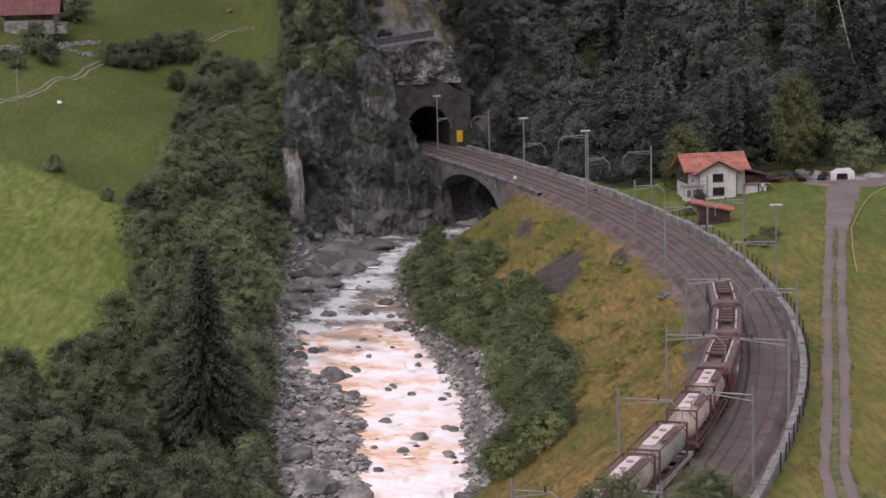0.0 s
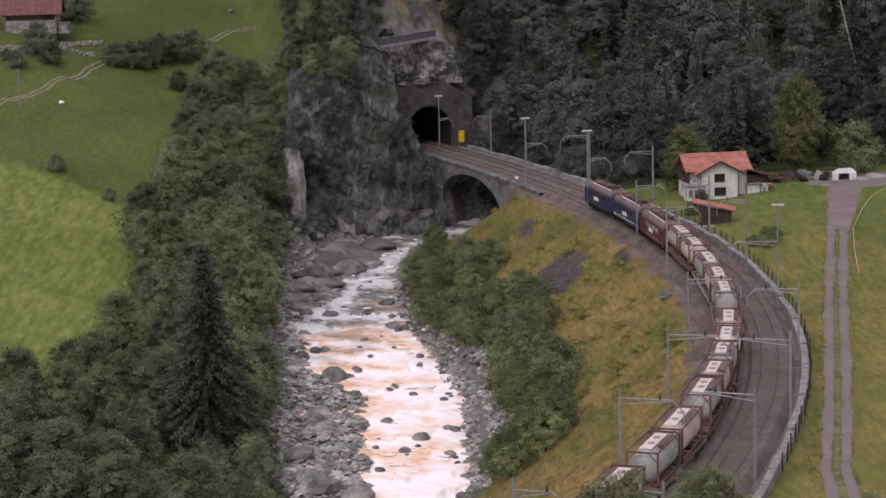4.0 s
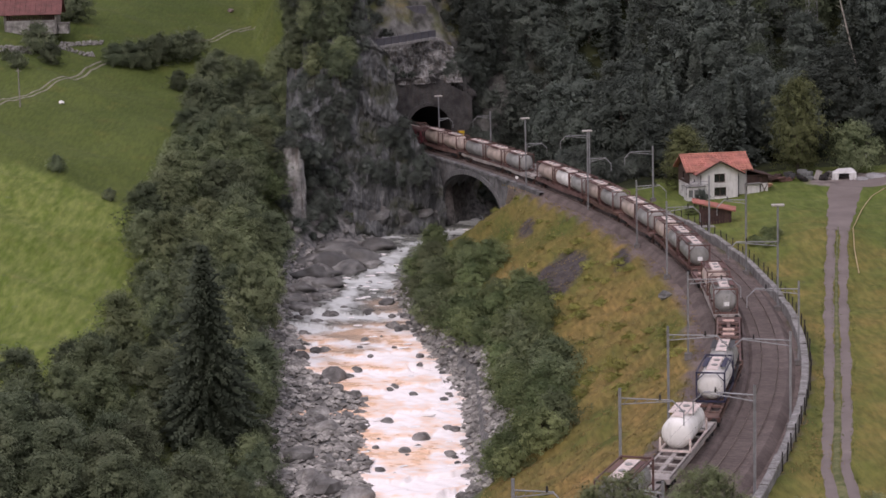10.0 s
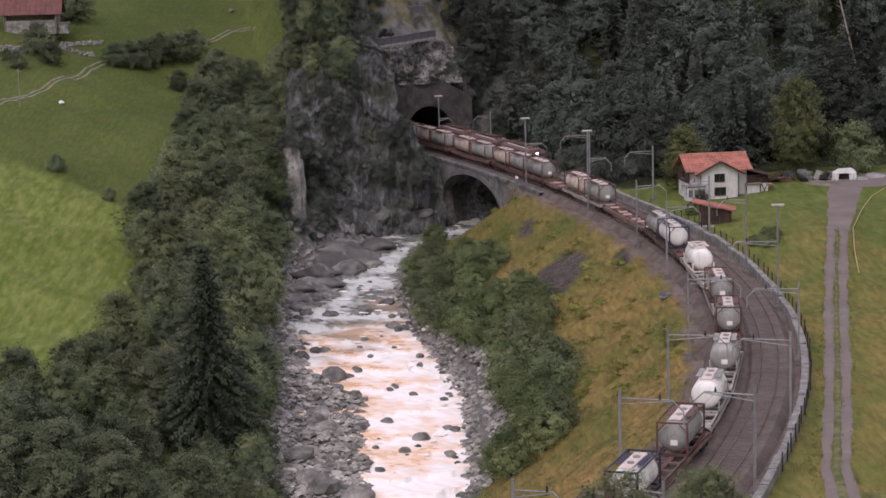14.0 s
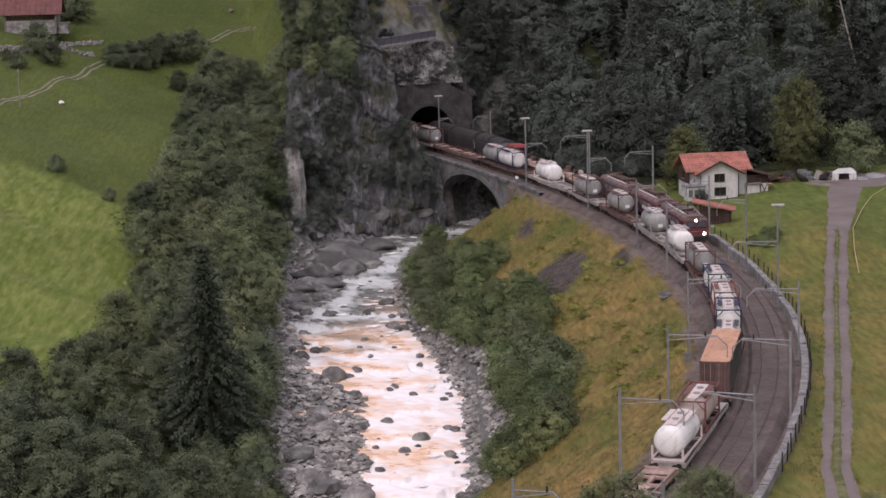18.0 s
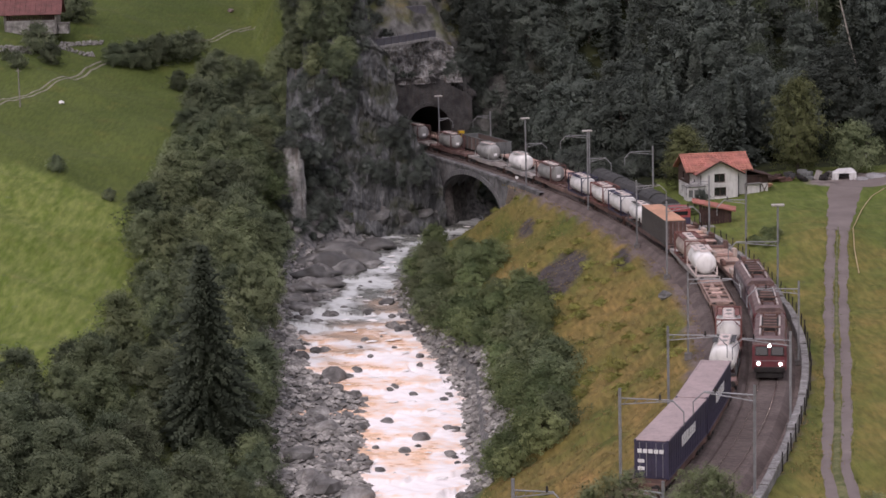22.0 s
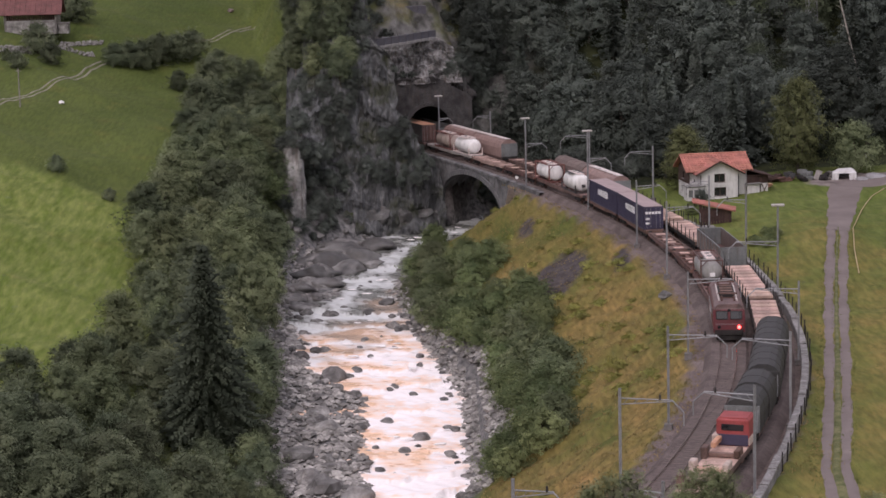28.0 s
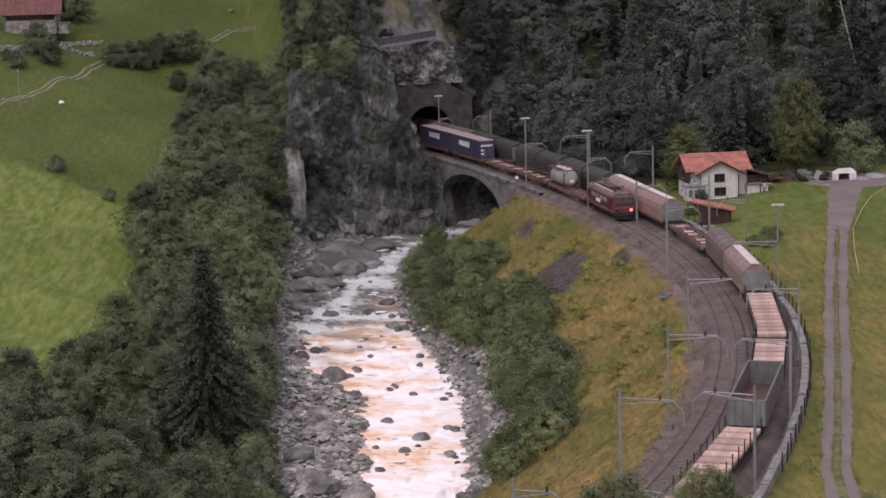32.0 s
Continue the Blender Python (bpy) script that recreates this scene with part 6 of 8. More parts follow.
def house():
    h = thing("house", "white plastered two-storey house with orange tiled roof by the railway", "house", m=pose(34.6, 301.6, -0.62, 0, 0, 9))
    # main block, 8.2 m long, ridge along x; a cross gable towards the line
    front = part("wall", wall_with_holes(8.2, 4.6, [], 0.35), M_PLASTER, h)
    front.matrix_basis = pose(0, 1.2, 0)
    part("wall", wall_with_holes(8.2, 4.6, [], 0.35), M_PLASTER, h).matrix_basis = pose(0, 6.6, 0)
    lw = part("wall", wall_with_holes(5.7, 2.6, [(1.2, 1.0, 2.1, 2.0)], 0.35), M_PLASTER, h)
    lw.matrix_basis = pose(0, 6.9, 0, 0, 0, -90)
    lg = part("gable_boarding", wall_with_holes(5.7, 2.0, [(2.2, 0.5, 3.3, 1.5)], 0.3, 1.6), M_WOOD, h, "dark board cladding on the gable")
    lg.matrix_basis = pose(-0.05, 6.9, 2.6, 0, 0, -90)
    window(lg, 2.75, 0.05, 1.0, 1.1, 1.0)
    part("gable_boarding", wall_with_holes(5.7, 4.6, [], 0.3, 1.6), M_PLASTER, h).matrix_basis = pose(8.2, 1.2, 0, 0, 0, 90)
    gx = 1.2
    g = part("gable_front", wall_with_holes(5.4, 4.3, [(2.0, 2.85, 3.55, 4.05), (2.0, 0.95, 3.7, 2.15)], 0.35, 1.55), M_PLASTER, h, "white gable front with two dark windows")
    g.matrix_basis = pose(gx, 0, 0)
    window(g, 2.77, 0.12, 3.45, 1.55, 1.2)
    window(g, 2.85, 0.12, 1.55, 1.7, 1.2)
    for x in (gx + 0.2, gx + 5.2):
        part("wall", box(B(), (x, 0.75, 2.15), (0.35, 1.0, 4.3)), M_PLASTER, h)
    # roofs
    ry, rz = 4.0, 6.25
    r = part("roof", slab((-0.7, 0.5, 4.25), (8.9, 0.5, 4.25), (8.9, ry, rz), (-0.7, ry, rz), 0.16), M_TILE, h, "orange tiled main roof")
    tile_rows(r, (-0.7, 0.5, 4.3), (8.9, 0.5, 4.3), (8.9, ry, rz + 0.05), (-0.7, ry, rz + 0.05), 9, 20)
    part("roof", slab((8.9, 7.5, 4.25), (-0.7, 7.5, 4.25), (-0.7, ry, rz), (8.9, ry, rz), 0.16), M_TILE, h)
    cx, top = gx + 2.7, 5.85
    for e in (-1, 1):
        a, b = (cx + e * 3.5, -0.7, 4.0), (cx + e * 3.5, 2.2, 4.0)
        q = (b, a, (cx, -0.7, top), (cx, 3.2, top)) if e < 0 else (a, b, (cx, 3.2, top), (cx, -0.7, top))
        rr = part("gable_roof", slab(*q, 0.14), M_TILE, h)
        tile_rows(rr, *[(p[0], p[1], p[2] + 0.03) for p in q], 6, 7)
        part("barge_board", rod(B(), (cx + e * 3.5, -0.72, 3.98), (cx, -0.72, top), 0.1, 4), M_WOOD, h)
    part("ridge_cap", rod(B(), (-0.7, ry, rz + 0.17), (8.9, ry, rz + 0.17), 0.14, 8), M_TILE, h)
    part("gutter", rod(B(), (-0.6, 0.42, 4.25), (2.0, 0.42, 4.2), 0.07, 6), M_DARK, h)
    part("downpipe", rod(B(), (gx + 0.05, -0.08, 0.2), (gx + 0.05, -0.08, 4.0), 0.06, 6), M_DARK, h)
    part("downpipe", rod(B(), (gx + 5.42, -0.08, 0.2), (gx + 5.42, -0.08, 4.0), 0.06, 6), M_DARK, h)
    # porch on the gable end
    p = part("porch", box(B(), (0.45, 0.4, 1.2), (2.5, 1.8, 2.4), 0.05), M_PLASTER, h, "low white porch with posts")
    part("porch_roof", box(B(), (0.45, 0.35, 2.48), (2.8, 2.1, 0.14), 0.03), M_CONC, p)
    for x in (-0.3, 0.5, 1.3):
        part("porch_window", box(B(), (x, -0.52, 1.5), (0.6, 0.06, 1.0), 0.02), M_GREYW, p)
    # wooden annexe
    an = part("annexe", box(B(), (9.7, 3.6, 1.75), (3.2, 4.6, 3.5), 0.03), M_WOOD, h, "dark boarded annexe with lean-to roof")
    part("annexe_roof", slab((7.9, 0.4, 4.35), (12.3, 0.4, 3.05), (12.3, 6.6, 3.05), (7.9, 6.6, 4.35), 0.14), M_WOOD, an)
    for i in range(10):
        part("board", box(B(), (8.25 + i * 0.32, 1.27, 1.75), (0.26, 0.06, 3.3), 0.01), M_WOOD, an)
    part("garage_door", box(B(), (9.0, 0.72, 1.1), (1.8, 0.1, 2.2), 0.02), M_PLASTER, an, "white garage door")
    part("balcony_slab", box(B(), (9.1, 0.9, 2.35), (2.2, 1.2, 0.12), 0.02), M_CONC, an)
    d = part("braced_door", box(B(), (10.75, 1.2, 1.35), (1.0, 0.08, 1.9), 0.02), M_PLASTER, an, "white door with dark cross brace")
    for e in (-1, 1):
        part("brace", rod(B(), (10.75 - e * 0.42, 1.14, 0.5), (10.75 + e * 0.42, 1.14, 2.2), 0.07, 4), M_WOOD, d)
    part("plinth", box(B(), (5.2, -0.12, 0.1), (5.7, 0.2, 0.7), 0.03), M_RUBBLE, h)
    part("aerial", rod(B(), (3.7, ry, rz), (3.7, ry, rz + 1.0), 0.03, 5), M_STEEL, h)


house()


def shed():
    s = thing("shed", "small dark wooden shed with orange tiled lean-to roof", "shed", m=pose(33.2, 281.0, height(35.2, 282) - 0.35, 0, 0, -8))
    for i in range(11):
        part("board", box(B(), (0.2 + i * 0.36, 0, 1.38 - 0.035 * i), (0.31, 0.08, 2.76 - 0.07 * i), 0.01), M_WOOD, s)
    part("side_wall", box(B(), (0.0, 1.2, 1.42), (0.14, 2.3, 2.84)), M_WOOD, s)
    part("side_wall", box(B(), (4.0, 1.2, 1.02), (0.14, 2.3, 2.04)), M_WOOD, s)
    part("back_wall", box(B(), (1.85, 2.35, 1.0), (3.7, 0.14, 2.0)), M_WOOD, s)
    r = part("roof", slab((-0.9, -0.6, 3.15), (4.6, -0.6, 2.0), (4.6, 2.6, 2.05), (-0.9, 2.6, 3.2), 0.1), M_TILE, s)
    tile_rows(r, (4.6, -0.6, 2.05), (4.6, 2.6, 2.1), (-0.9, 2.6, 3.25), (-0.9, -0.6, 3.2), 7, 6)
    part("slab", box(B(), (1.8, -1.4, 0.05), (6.4, 1.6, 0.5), 0.05), M_CONC, s)


shed()


def barn():
    b = thing("barn", "stone and timber barn with red-brown roof on the meadow", "barn", m=pose(-79.4, 405.5, height(-74, 406) + 0.7, 0, 0, 4))
    part("wall", wall_with_holes(9.6, 2.6, [(5.4, 0.7, 6.4, 1.8)], 0.5), M_RUBBLE, b)
    part("wall", wall_with_holes(9.6, 2.6, [], 0.5), M_RUBBLE, b).matrix_basis = pose(0, 6.5, 0)
    e = part("gable_wall", wall_with_holes(7.0, 3.9, [(2.6, 0.3, 4.2, 2.3)], 0.4, 2.6), M_GREYB, b, "weathered board gable")
    e.matrix_basis = pose(0, 7.0, 0, 0, 0, -90)
    for i in range(18):
        part("board", box(B(), (-0.06, 0.25 + i * 0.38, 3.0), (0.06, 0.33, 1.9), 0.01), M_GREYB, b)
    part("gable_wall", wall_with_holes(7.0, 3.9, [], 0.4, 2.6), M_GREYB, b).matrix_basis = pose(9.6, 0, 0, 0, 0, 90)
    for i in range(24):
        part("board", box(B(), (0.2 + i * 0.4, 0.1, 3.2), (0.34, 0.1, 1.2), 0.01), M_WOOD, b)
    for q in (((-0.9, -0.9, 3.55), (10.5, -0.9, 3.55), (10.5, 3.5, 6.6), (-0.9, 3.5, 6.6)), ((10.5, 7.9, 3.55), (-0.9, 7.9, 3.55), (-0.9, 3.5, 6.6), (10.5, 3.5, 6.6))):
        r = part("roof", slab(*q, 0.15), M_BARNR, b, "red-brown sheet roof")
        a, c, d, f = (Vector(p) for p in q)
        n = (c - a).cross(f - a).normalized()
        for i in range(13):
            k = i / 12
            part("roof_seam", rod(B(), a.lerp(c, k) + n * 0.17, f.lerp(d, k) + n * 0.17, 0.05, 4), M_BARNR, r)
    part("lean_to", box(B(), (10.6, 2.2, 0.9), (1.9, 3.2, 1.8), 0.05), M_RUBBLE, b)
    part("lean_to_roof", box(B(), (10.6, 2.2, 1.88), (2.2, 3.6, 0.14), 0.03), M_GREYB, b)


barn()


def dry_wall(pts, h, words):
    """Dry-stone terrace wall of separate stones."""
    w = thing("terrace_wall", words, "stone wall", "terrace walls")
    rr = random.Random(int(abs(pts[0][0]) * 10))
    forms = [boulder_mesh("stone", 20 + i, M_RUBBLE, 1, 0.75, 0.25) for i in range(4)]
    for (xa, ya), (xb, yb) in zip(pts, pts[1:]):
        d = math.hypot(xb - xa, yb - ya)
        for row in range(int(h / 0.42)):
            n = int(d / 0.62)
            for i in range(n):
                f = (i + rr.uniform(0.2, 0.8)) / n
                x, y = xa + (xb - xa) * f, ya + (yb - ya) * f
                ob = part("stone", forms[rr.randrange(4)], M_RUBBLE, w)
                k = rr.uniform(0.36, 0.58)
                ob.matrix_basis = pose(x + rr.uniform(-0.1, 0.1), y + 0.2 * row, height(x, y) + 0.15 + row * 0.4, 0, 0, rr.uniform(0, 360)) @ Matrix.Diagonal((k, k, k, 1))


dry_wall(((-80, 390), (-77.5, 391.5), (-72.5, 394)), 1.3, "grey dry-stone terrace wall below the barn")
dry_wall(((-69.5, 406.5), (-62.2, 409)), 0.9, "grey dry-stone terrace wall beside the barn")
dry_wall(((-70.5, 398.5), (-66, 400), (-62.6, 401.5)), 0.9, "low grey dry-stone terrace wall")


# ---- poles, yard ----
def pole(x, y, h, words="bare wooden pole standing on the meadow", lean=0):
    t = thing("utility_pole", words, "pole", m=pose(x, y, height(x, y), 0, lean, 0))
    part("pole", rod(B(), (0, 0, -0.5), (0, 0, h), 0.13, 8, 0.09), M_GREYB, t)
    part("crossbar", box(B(), (0, 0, h - 0.4), (0.9, 0.08, 0.1)), M_GREYB, t)


pole(-67.6, 354.5, 6.2)
pole(-76.5, 372, 7.5, lean=14)
trunk = thing("dead_tree", "bare pale leaning dead trunk among the hillside trees", "dead tree", m=pose(66.6, 344, height(66.6, 344), 0, -14, 0))
part("trunk", rod(B(), (0, 0, -0.5), (0, 0, 19), 0.2, 8, 0.1), M_BIRCH, trunk)
for z, a in ((9, 40), (12, 160), (15, 280)):
    part("stub", rod(B(), (0, 0, z), (0.9 * math.cos(a), 0.9 * math.sin(a), z + 0.7), 0.06, 5, 0.03), M_BIRCH, trunk)


def pylon(x, y, h):
    """Four-legged steel lattice mast of the power line."""
    t = thing("power_pylon", "grey steel lattice pylon rising from the hillside wood", "pylon", m=pose(x, y, height(x, y), 0, 0, 12))
    w = 0.75
    corners = ((-w, -w), (w, -w), (w, w), (-w, w))
    for cx, cy in corners:
        part("leg", rod(B(), (cx, cy, -0.3), (cx * 0.8, cy * 0.8, h), 0.06, 5), M_STEEL, t)
    for k in range(int(h / 1.5)):
        z0, z1 = k * 1.5, (k + 1) * 1.5
        bm = B()
        for i in range(4):
            (ax, ay), (bx, by) = corners[i], corners[(i + 1) % 4]
            q0, q1 = 1 - 0.2 * z0 / h, 1 - 0.2 * z1 / h
            rod(bm, (ax * q0, ay * q0, z0), (bx * q1, by * q1, z1), 0.035, 4)
            rod(bm, (bx * q0, by * q0, z0), (ax * q1, ay * q1, z1), 0.035, 4)
        part("bracing", bm, M_STEEL, t)


pylon(59.9, 354, 22)


def canopy():
    """White fabric shelter with sloped sides on a light frame."""
    t = thing("canopy_tent", "white fabric canopy tent standing in the gravel yard", "tent", m=pose(58.0, 314.4, height(58.0, 314.4), 0, 0, -10))
    w, d, h = 1.7, 1.2, 0.95
    bm = B()
    eave = [(-w, -d, h), (w, -d, h), (w, d, h), (-w, d, h)]
    ridge = [(-w * 0.5, 0, 1.5), (w * 0.6, 0, 1.62)]
    top = [bm.verts.new(p) for p in eave + ridge]
    low = [bm.verts.new((x, y, z - 0.04)) for x, y, z in eave + ridge]
    for f in ((0, 1, 5, 4), (1, 2, 5), (2, 3, 4, 5), (3, 0, 4)):
        bm.faces.new([top[i] for i in f]), bm.faces.new([low[i] for i in f[::-1]])
    part("roof_fabric", bm, M_PLASTER, t)
    for x0, x1 in ((-w, -w * 0.45), (w * 0.4, w)):
        bm = B()
        for k in range(4):
            a, b = x0 + (x1 - x0) * k / 4, x0 + (x1 - x0) * (k + 1) / 4
            q = [bm.verts.new(p) for p in ((a * 1.08, -d - 0.12 * (k % 2), 0), (b * 1.08, -d - 0.12 * ((k + 1) % 2), 0), (b, -d, h), (a, -d, h))]
            bm.faces.new(q)
        part("side_drape", bm, M_PLASTER, t)
    part("back_drape", box(B(), (0, d, h / 2), (2 * w, 0.03, h)), M_GREYW, t)
    for x in (-w, w):
        for y in (-d, d):
            part("pole", rod(B(), (x * 1.05, y, 0), (x, y, h), 0.04, 6), M_STEEL, t)


canopy()
M_HEAP = mat("grey_gravel_heap", (0.27, 0.265, 0.27), 0.95, 0, 0.2, 1.5, bump=0.6)
for x, y, s in ((62.2, 313.2, 1.6), (65.2, 315.0, 1.3), (60.2, 312.4, 1.1)):
    ob = tagged(new("gravel_mound", boulder_mesh("gravel_mound", int(x * 2) % 7 + 30, M_HEAP, 3, 0.45, 0.2)), "grey gravel heap in the yard", "gravel heap", "gravel heaps")
    ob.matrix_basis = pose(x, y, height(x, y), 0, 0, x * 40) @ Matrix.Diagonal((s, s, s, 1))
for x, y, s, m, n, w in ((51.5, 312.8, (1.6, 1.2, 0.9), M_DARK, "junk_pile", "dark pile of scrap at the yard's edge"), (49.4, 313.5, (2.2, 1.0, 0.8), M_RUST, "junk_pile", "rusty pile of scrap at the yard's edge"), (56.0, 314.8, (1.5, 0.8, 1.1), M_GREYB, "timber_stack", "grey timber stack in the yard"), (46.2, 309.5, (1.5, 0.9, 0.6), M_ORBOX, "tarpaulin_heap", "orange tarpaulin over a low heap"), (47.8, 314.5, (2.4, 1.4, 1.2), M_WOOD, "junk_pile", "dark pile of scrap at the yard's edge"), (50.4, 315, (2.0, 1.2, 1.3), M_BLACKF, "junk_pile", "dark pile of scrap at the yard's edge"), (52.6, 315, (1.6, 1.0, 1.4), M_GREYW, "junk_pile", "grey pile of scrap at the yard's edge"), (55.0, 313.6, (1.2, 0.9, 1.2), M_DARK, "junk_pile", "dark pile of scrap at the yard's edge"), (66.5, 318.5, (1.8, 1.0, 0.6), M_GREYT, "junk_pile", "grey pile of scrap at the yard's edge")):
    t = thing(n, w, n.replace("_", " "), m=pose(x, y, height(x, y), 0, 0, x * 37))
    for i in range(5):
        part("piece", box(B(), (r2.uniform(-0.5, 0.5) * s[0], r2.uniform(-0.4, 0.4) * s[1], s[2] * (0.2 + 0.14 * i)), (s[0] * r2.uniform(0.4, 0.9), s[1] * r2.uniform(0.4, 0.9), s[2] * 0.4), 0.06, Matrix.Rotation(r2.uniform(-0.4, 0.4), 3, "Z")), m, t)
t = thing("leaning_board", "grey sheet leaning against a scrap pile", "board", m=pose(53.8, 313.6, height(53.8, 313.6), 48, 18, -15))
part("sheet", box(B(), (0, 0.9, 0), (0.9, 1.7, 0.06), 0.01), M_GREYB, t)
t = thing("road_sign", "small white sign on a grey post", "sign", m=pose(62.5, 321, height(62.5, 321)))
part("post", rod(B(), (0, 0, 0), (0, 0, 2.4), 0.04, 6), M_STEEL, t)
part("plate", box(B(), (0, -0.05, 2.2), (0.6, 0.04, 0.75), 0.02), M_PLASTER, t)
hose = bpy.data.curves.new("hose", "CURVE")
hose.dimensions, hose.bevel_depth, hose.bevel_resolution = "3D", 0.06, 2
sp = hose.splines.new("POLY")
HP = [(63.5, 302), (60.5, 298.5), (58.3, 295.5), (56.2, 289), (54.4, 282.6), (52.8, 276), (51.2, 270), (49.6, 263), (48.4, 256), (47.5, 251), (46.9, 247), (45.7, 238.6)]
sp.points.add(len(HP) - 1)
for q, (x, y) in zip(sp.points, HP):
    q.co = (x, y, height(x, y) + 0.22, 1)
hose.materials.append(mat("pale_hose", (0.42, 0.33, 0.18), 0.6, 0, 0.15))
tagged(new("hose", hose), "pale yellowish hose lying beside the farm road", "hose")


# ---- loose grass over the near meadows and the embankment ----
def grass_stuff(name, n, seed, x0, x1, y0, y1, ok, lo, hi, material, label):
    rg = np.random.default_rng(seed)
    X, Y = rg.uniform(x0, x1, n), rg.uniform(y0, y1, n)
    rd, half, lev = river_at(X, Y)
    L = land(X, Y)
    k = ok(X, Y, rd, np.abs(rd) - half, L)
    X, Y, Z = X[k], Y[k], L[0][k]
    m = len(X)
    h = rg.uniform(lo, hi, m)
    a = rg.uniform(0, 6.28, m)
    P = []
    for j in range(3):
        b = a + j * 2.09
        lean = h * rg.uniform(0.5, 1.1, m)
        w = h * 0.28
        base = np.stack([X, Y, Z - 0.05], 1)
        d = np.stack([np.cos(b), np.sin(b), 0 * b], 1)
        e = np.stack([-np.sin(b), np.cos(b), 0 * b], 1)
        tip = base + d * lean[:, None] + np.array([0, 0, 1]) * h[:, None]
        P.append(np.stack([base - e * w[:, None], base + e * w[:, None], tip], 1))
    co = np.concatenate(P).reshape(-1, 3)
    f = np.arange(len(co)).reshape(-1, 3)
    e1, e2 = co[f[:, 1]] - co[f[:, 0]], co[f[:, 2]] - co[f[:, 0]]
    flip = np.cross(e1, e2) @ np.array([0.0, -0.85, 0.5]) < 0
    f[flip] = f[flip][:, ::-1]
    return tagged(new(name, np_mesh(name, co, f, material, False, np.tile([0.0, -0.3, 1.0], (len(co), 1)))), label, "grass", kind="stuff")


L_GRASS = leaf_mat("meadow_grass_blade", (0.12, 0.145, 0.045), (0.19, 0.205, 0.075), 0.0, 0.12)
L_DRYG = leaf_mat("dry_grass_blade", (0.21, 0.185, 0.07), (0.36, 0.26, 0.12), 0.0, 0.14)
grass_stuff("embankment_grass", 42000, 11, -5, 30, 160, 350, lambda x, y, rd, ed, L: (rd > 0) & (L[3] > 0.25) & (ed > 4) & (wob(x, y, 3.0, 2) + 0.5 * wob(x, y, 1.1, 5) > -0.35), 0.07, 0.24, L_DRYG, "tufted dry grass on the railway embankment")
grass_stuff("meadow_grass", 22000, 12, -70, -30, 230, 330, lambda x, y, rd, ed, L: (rd < 0) & (ed > 14), 0.06, 0.15, L_GRASS, "short flowering meadow grass")
grass_stuff("hillside_grass", 16000, 13, 28, 70, 150, 305, lambda x, y, rd, ed, L: (L[5] < 0.1) & (np.abs(x - road_x(y)) > 1.5) & (x - np.interp(y, TY, TX) > 8.5), 0.06, 0.16, L_GRASS, "meadow grass beside the farm road")
grass_stuff("verge_grass", 26000, 14, 24, 58, 120, 262, lambda x, y, rd, ed, L: (np.abs(np.abs(x - road_x(y) - 0.25 * np.sin(y * 0.045)) - 0.78) > 0.26 + 0.12 * np.abs(wob(x, y, 2.0, 3))) & (np.abs(x - road_x(y)) < 1.8), 0.08, 0.24, L_GRASS, "grass growing along the wheel ruts")
# ---- rolling stock; local +y is the way the vehicle faces, z = 0 the rail head ----
def bogie_mesh():
    bm = B()
    for x in (-1.02, 1.02):
        box(bm, (x, 0, 0.55), (0.14, 2.4, 0.28), 0.03)
        for y in (-0.9, 0.9):
            box(bm, (x * 1.06, y, 0.46), (0.2, 0.32, 0.34), 0.03)
        box(bm, (x * 1.05, 0, 0.45), (0.18, 0.5, 0.3), 0.04)
    box(bm, (0, 0, 0.62), (2.1, 0.4, 0.22), 0.03)
    return mesh_of("bogie", bm, M_DARK)


def wheelset_mesh():
    bm = B()
    for x in (-0.75, 0.75):
        for (xa, xb, r) in ((x - 0.07, x + 0.07, 0.46), (x - 0.1 * (1 if x < 0 else -1) - 0.02, x, 0.49)):
            rod(bm, (xa, 0, 0.46), (xb, 0, 0.46), r, 16)
    rod(bm, (-0.9, 0, 0.46), (0.9, 0, 0.46), 0.08, 8)
    return mesh_of("wheelset", bm, M_RUST)


BOGIE, WHEELS = bogie_mesh(), wheelset_mesh()


def add_bogies(t, y):
    for e in (-1, 1):
        bo = at(part("bogie", BOGIE, M_DARK, t), 0, e * y, 0)
        for w in (-0.9, 0.9):
            at(part("wheelset", WHEELS, M_RUST, bo), 0, w, 0)


def buffers(t, half):
    for e in (-1, 1):
        for x in (-0.87, 0.87):
            bm = B()
            rod(bm, (x, e * (half - 0.62), 1.05), (x, e * (half - 0.1), 1.05), 0.1, 8)
            rod(bm, (x, e * (half - 0.1), 1.05), (x, e * half, 1.05), 0.24, 10)
            part("buffer", bm, M_DARK, t)


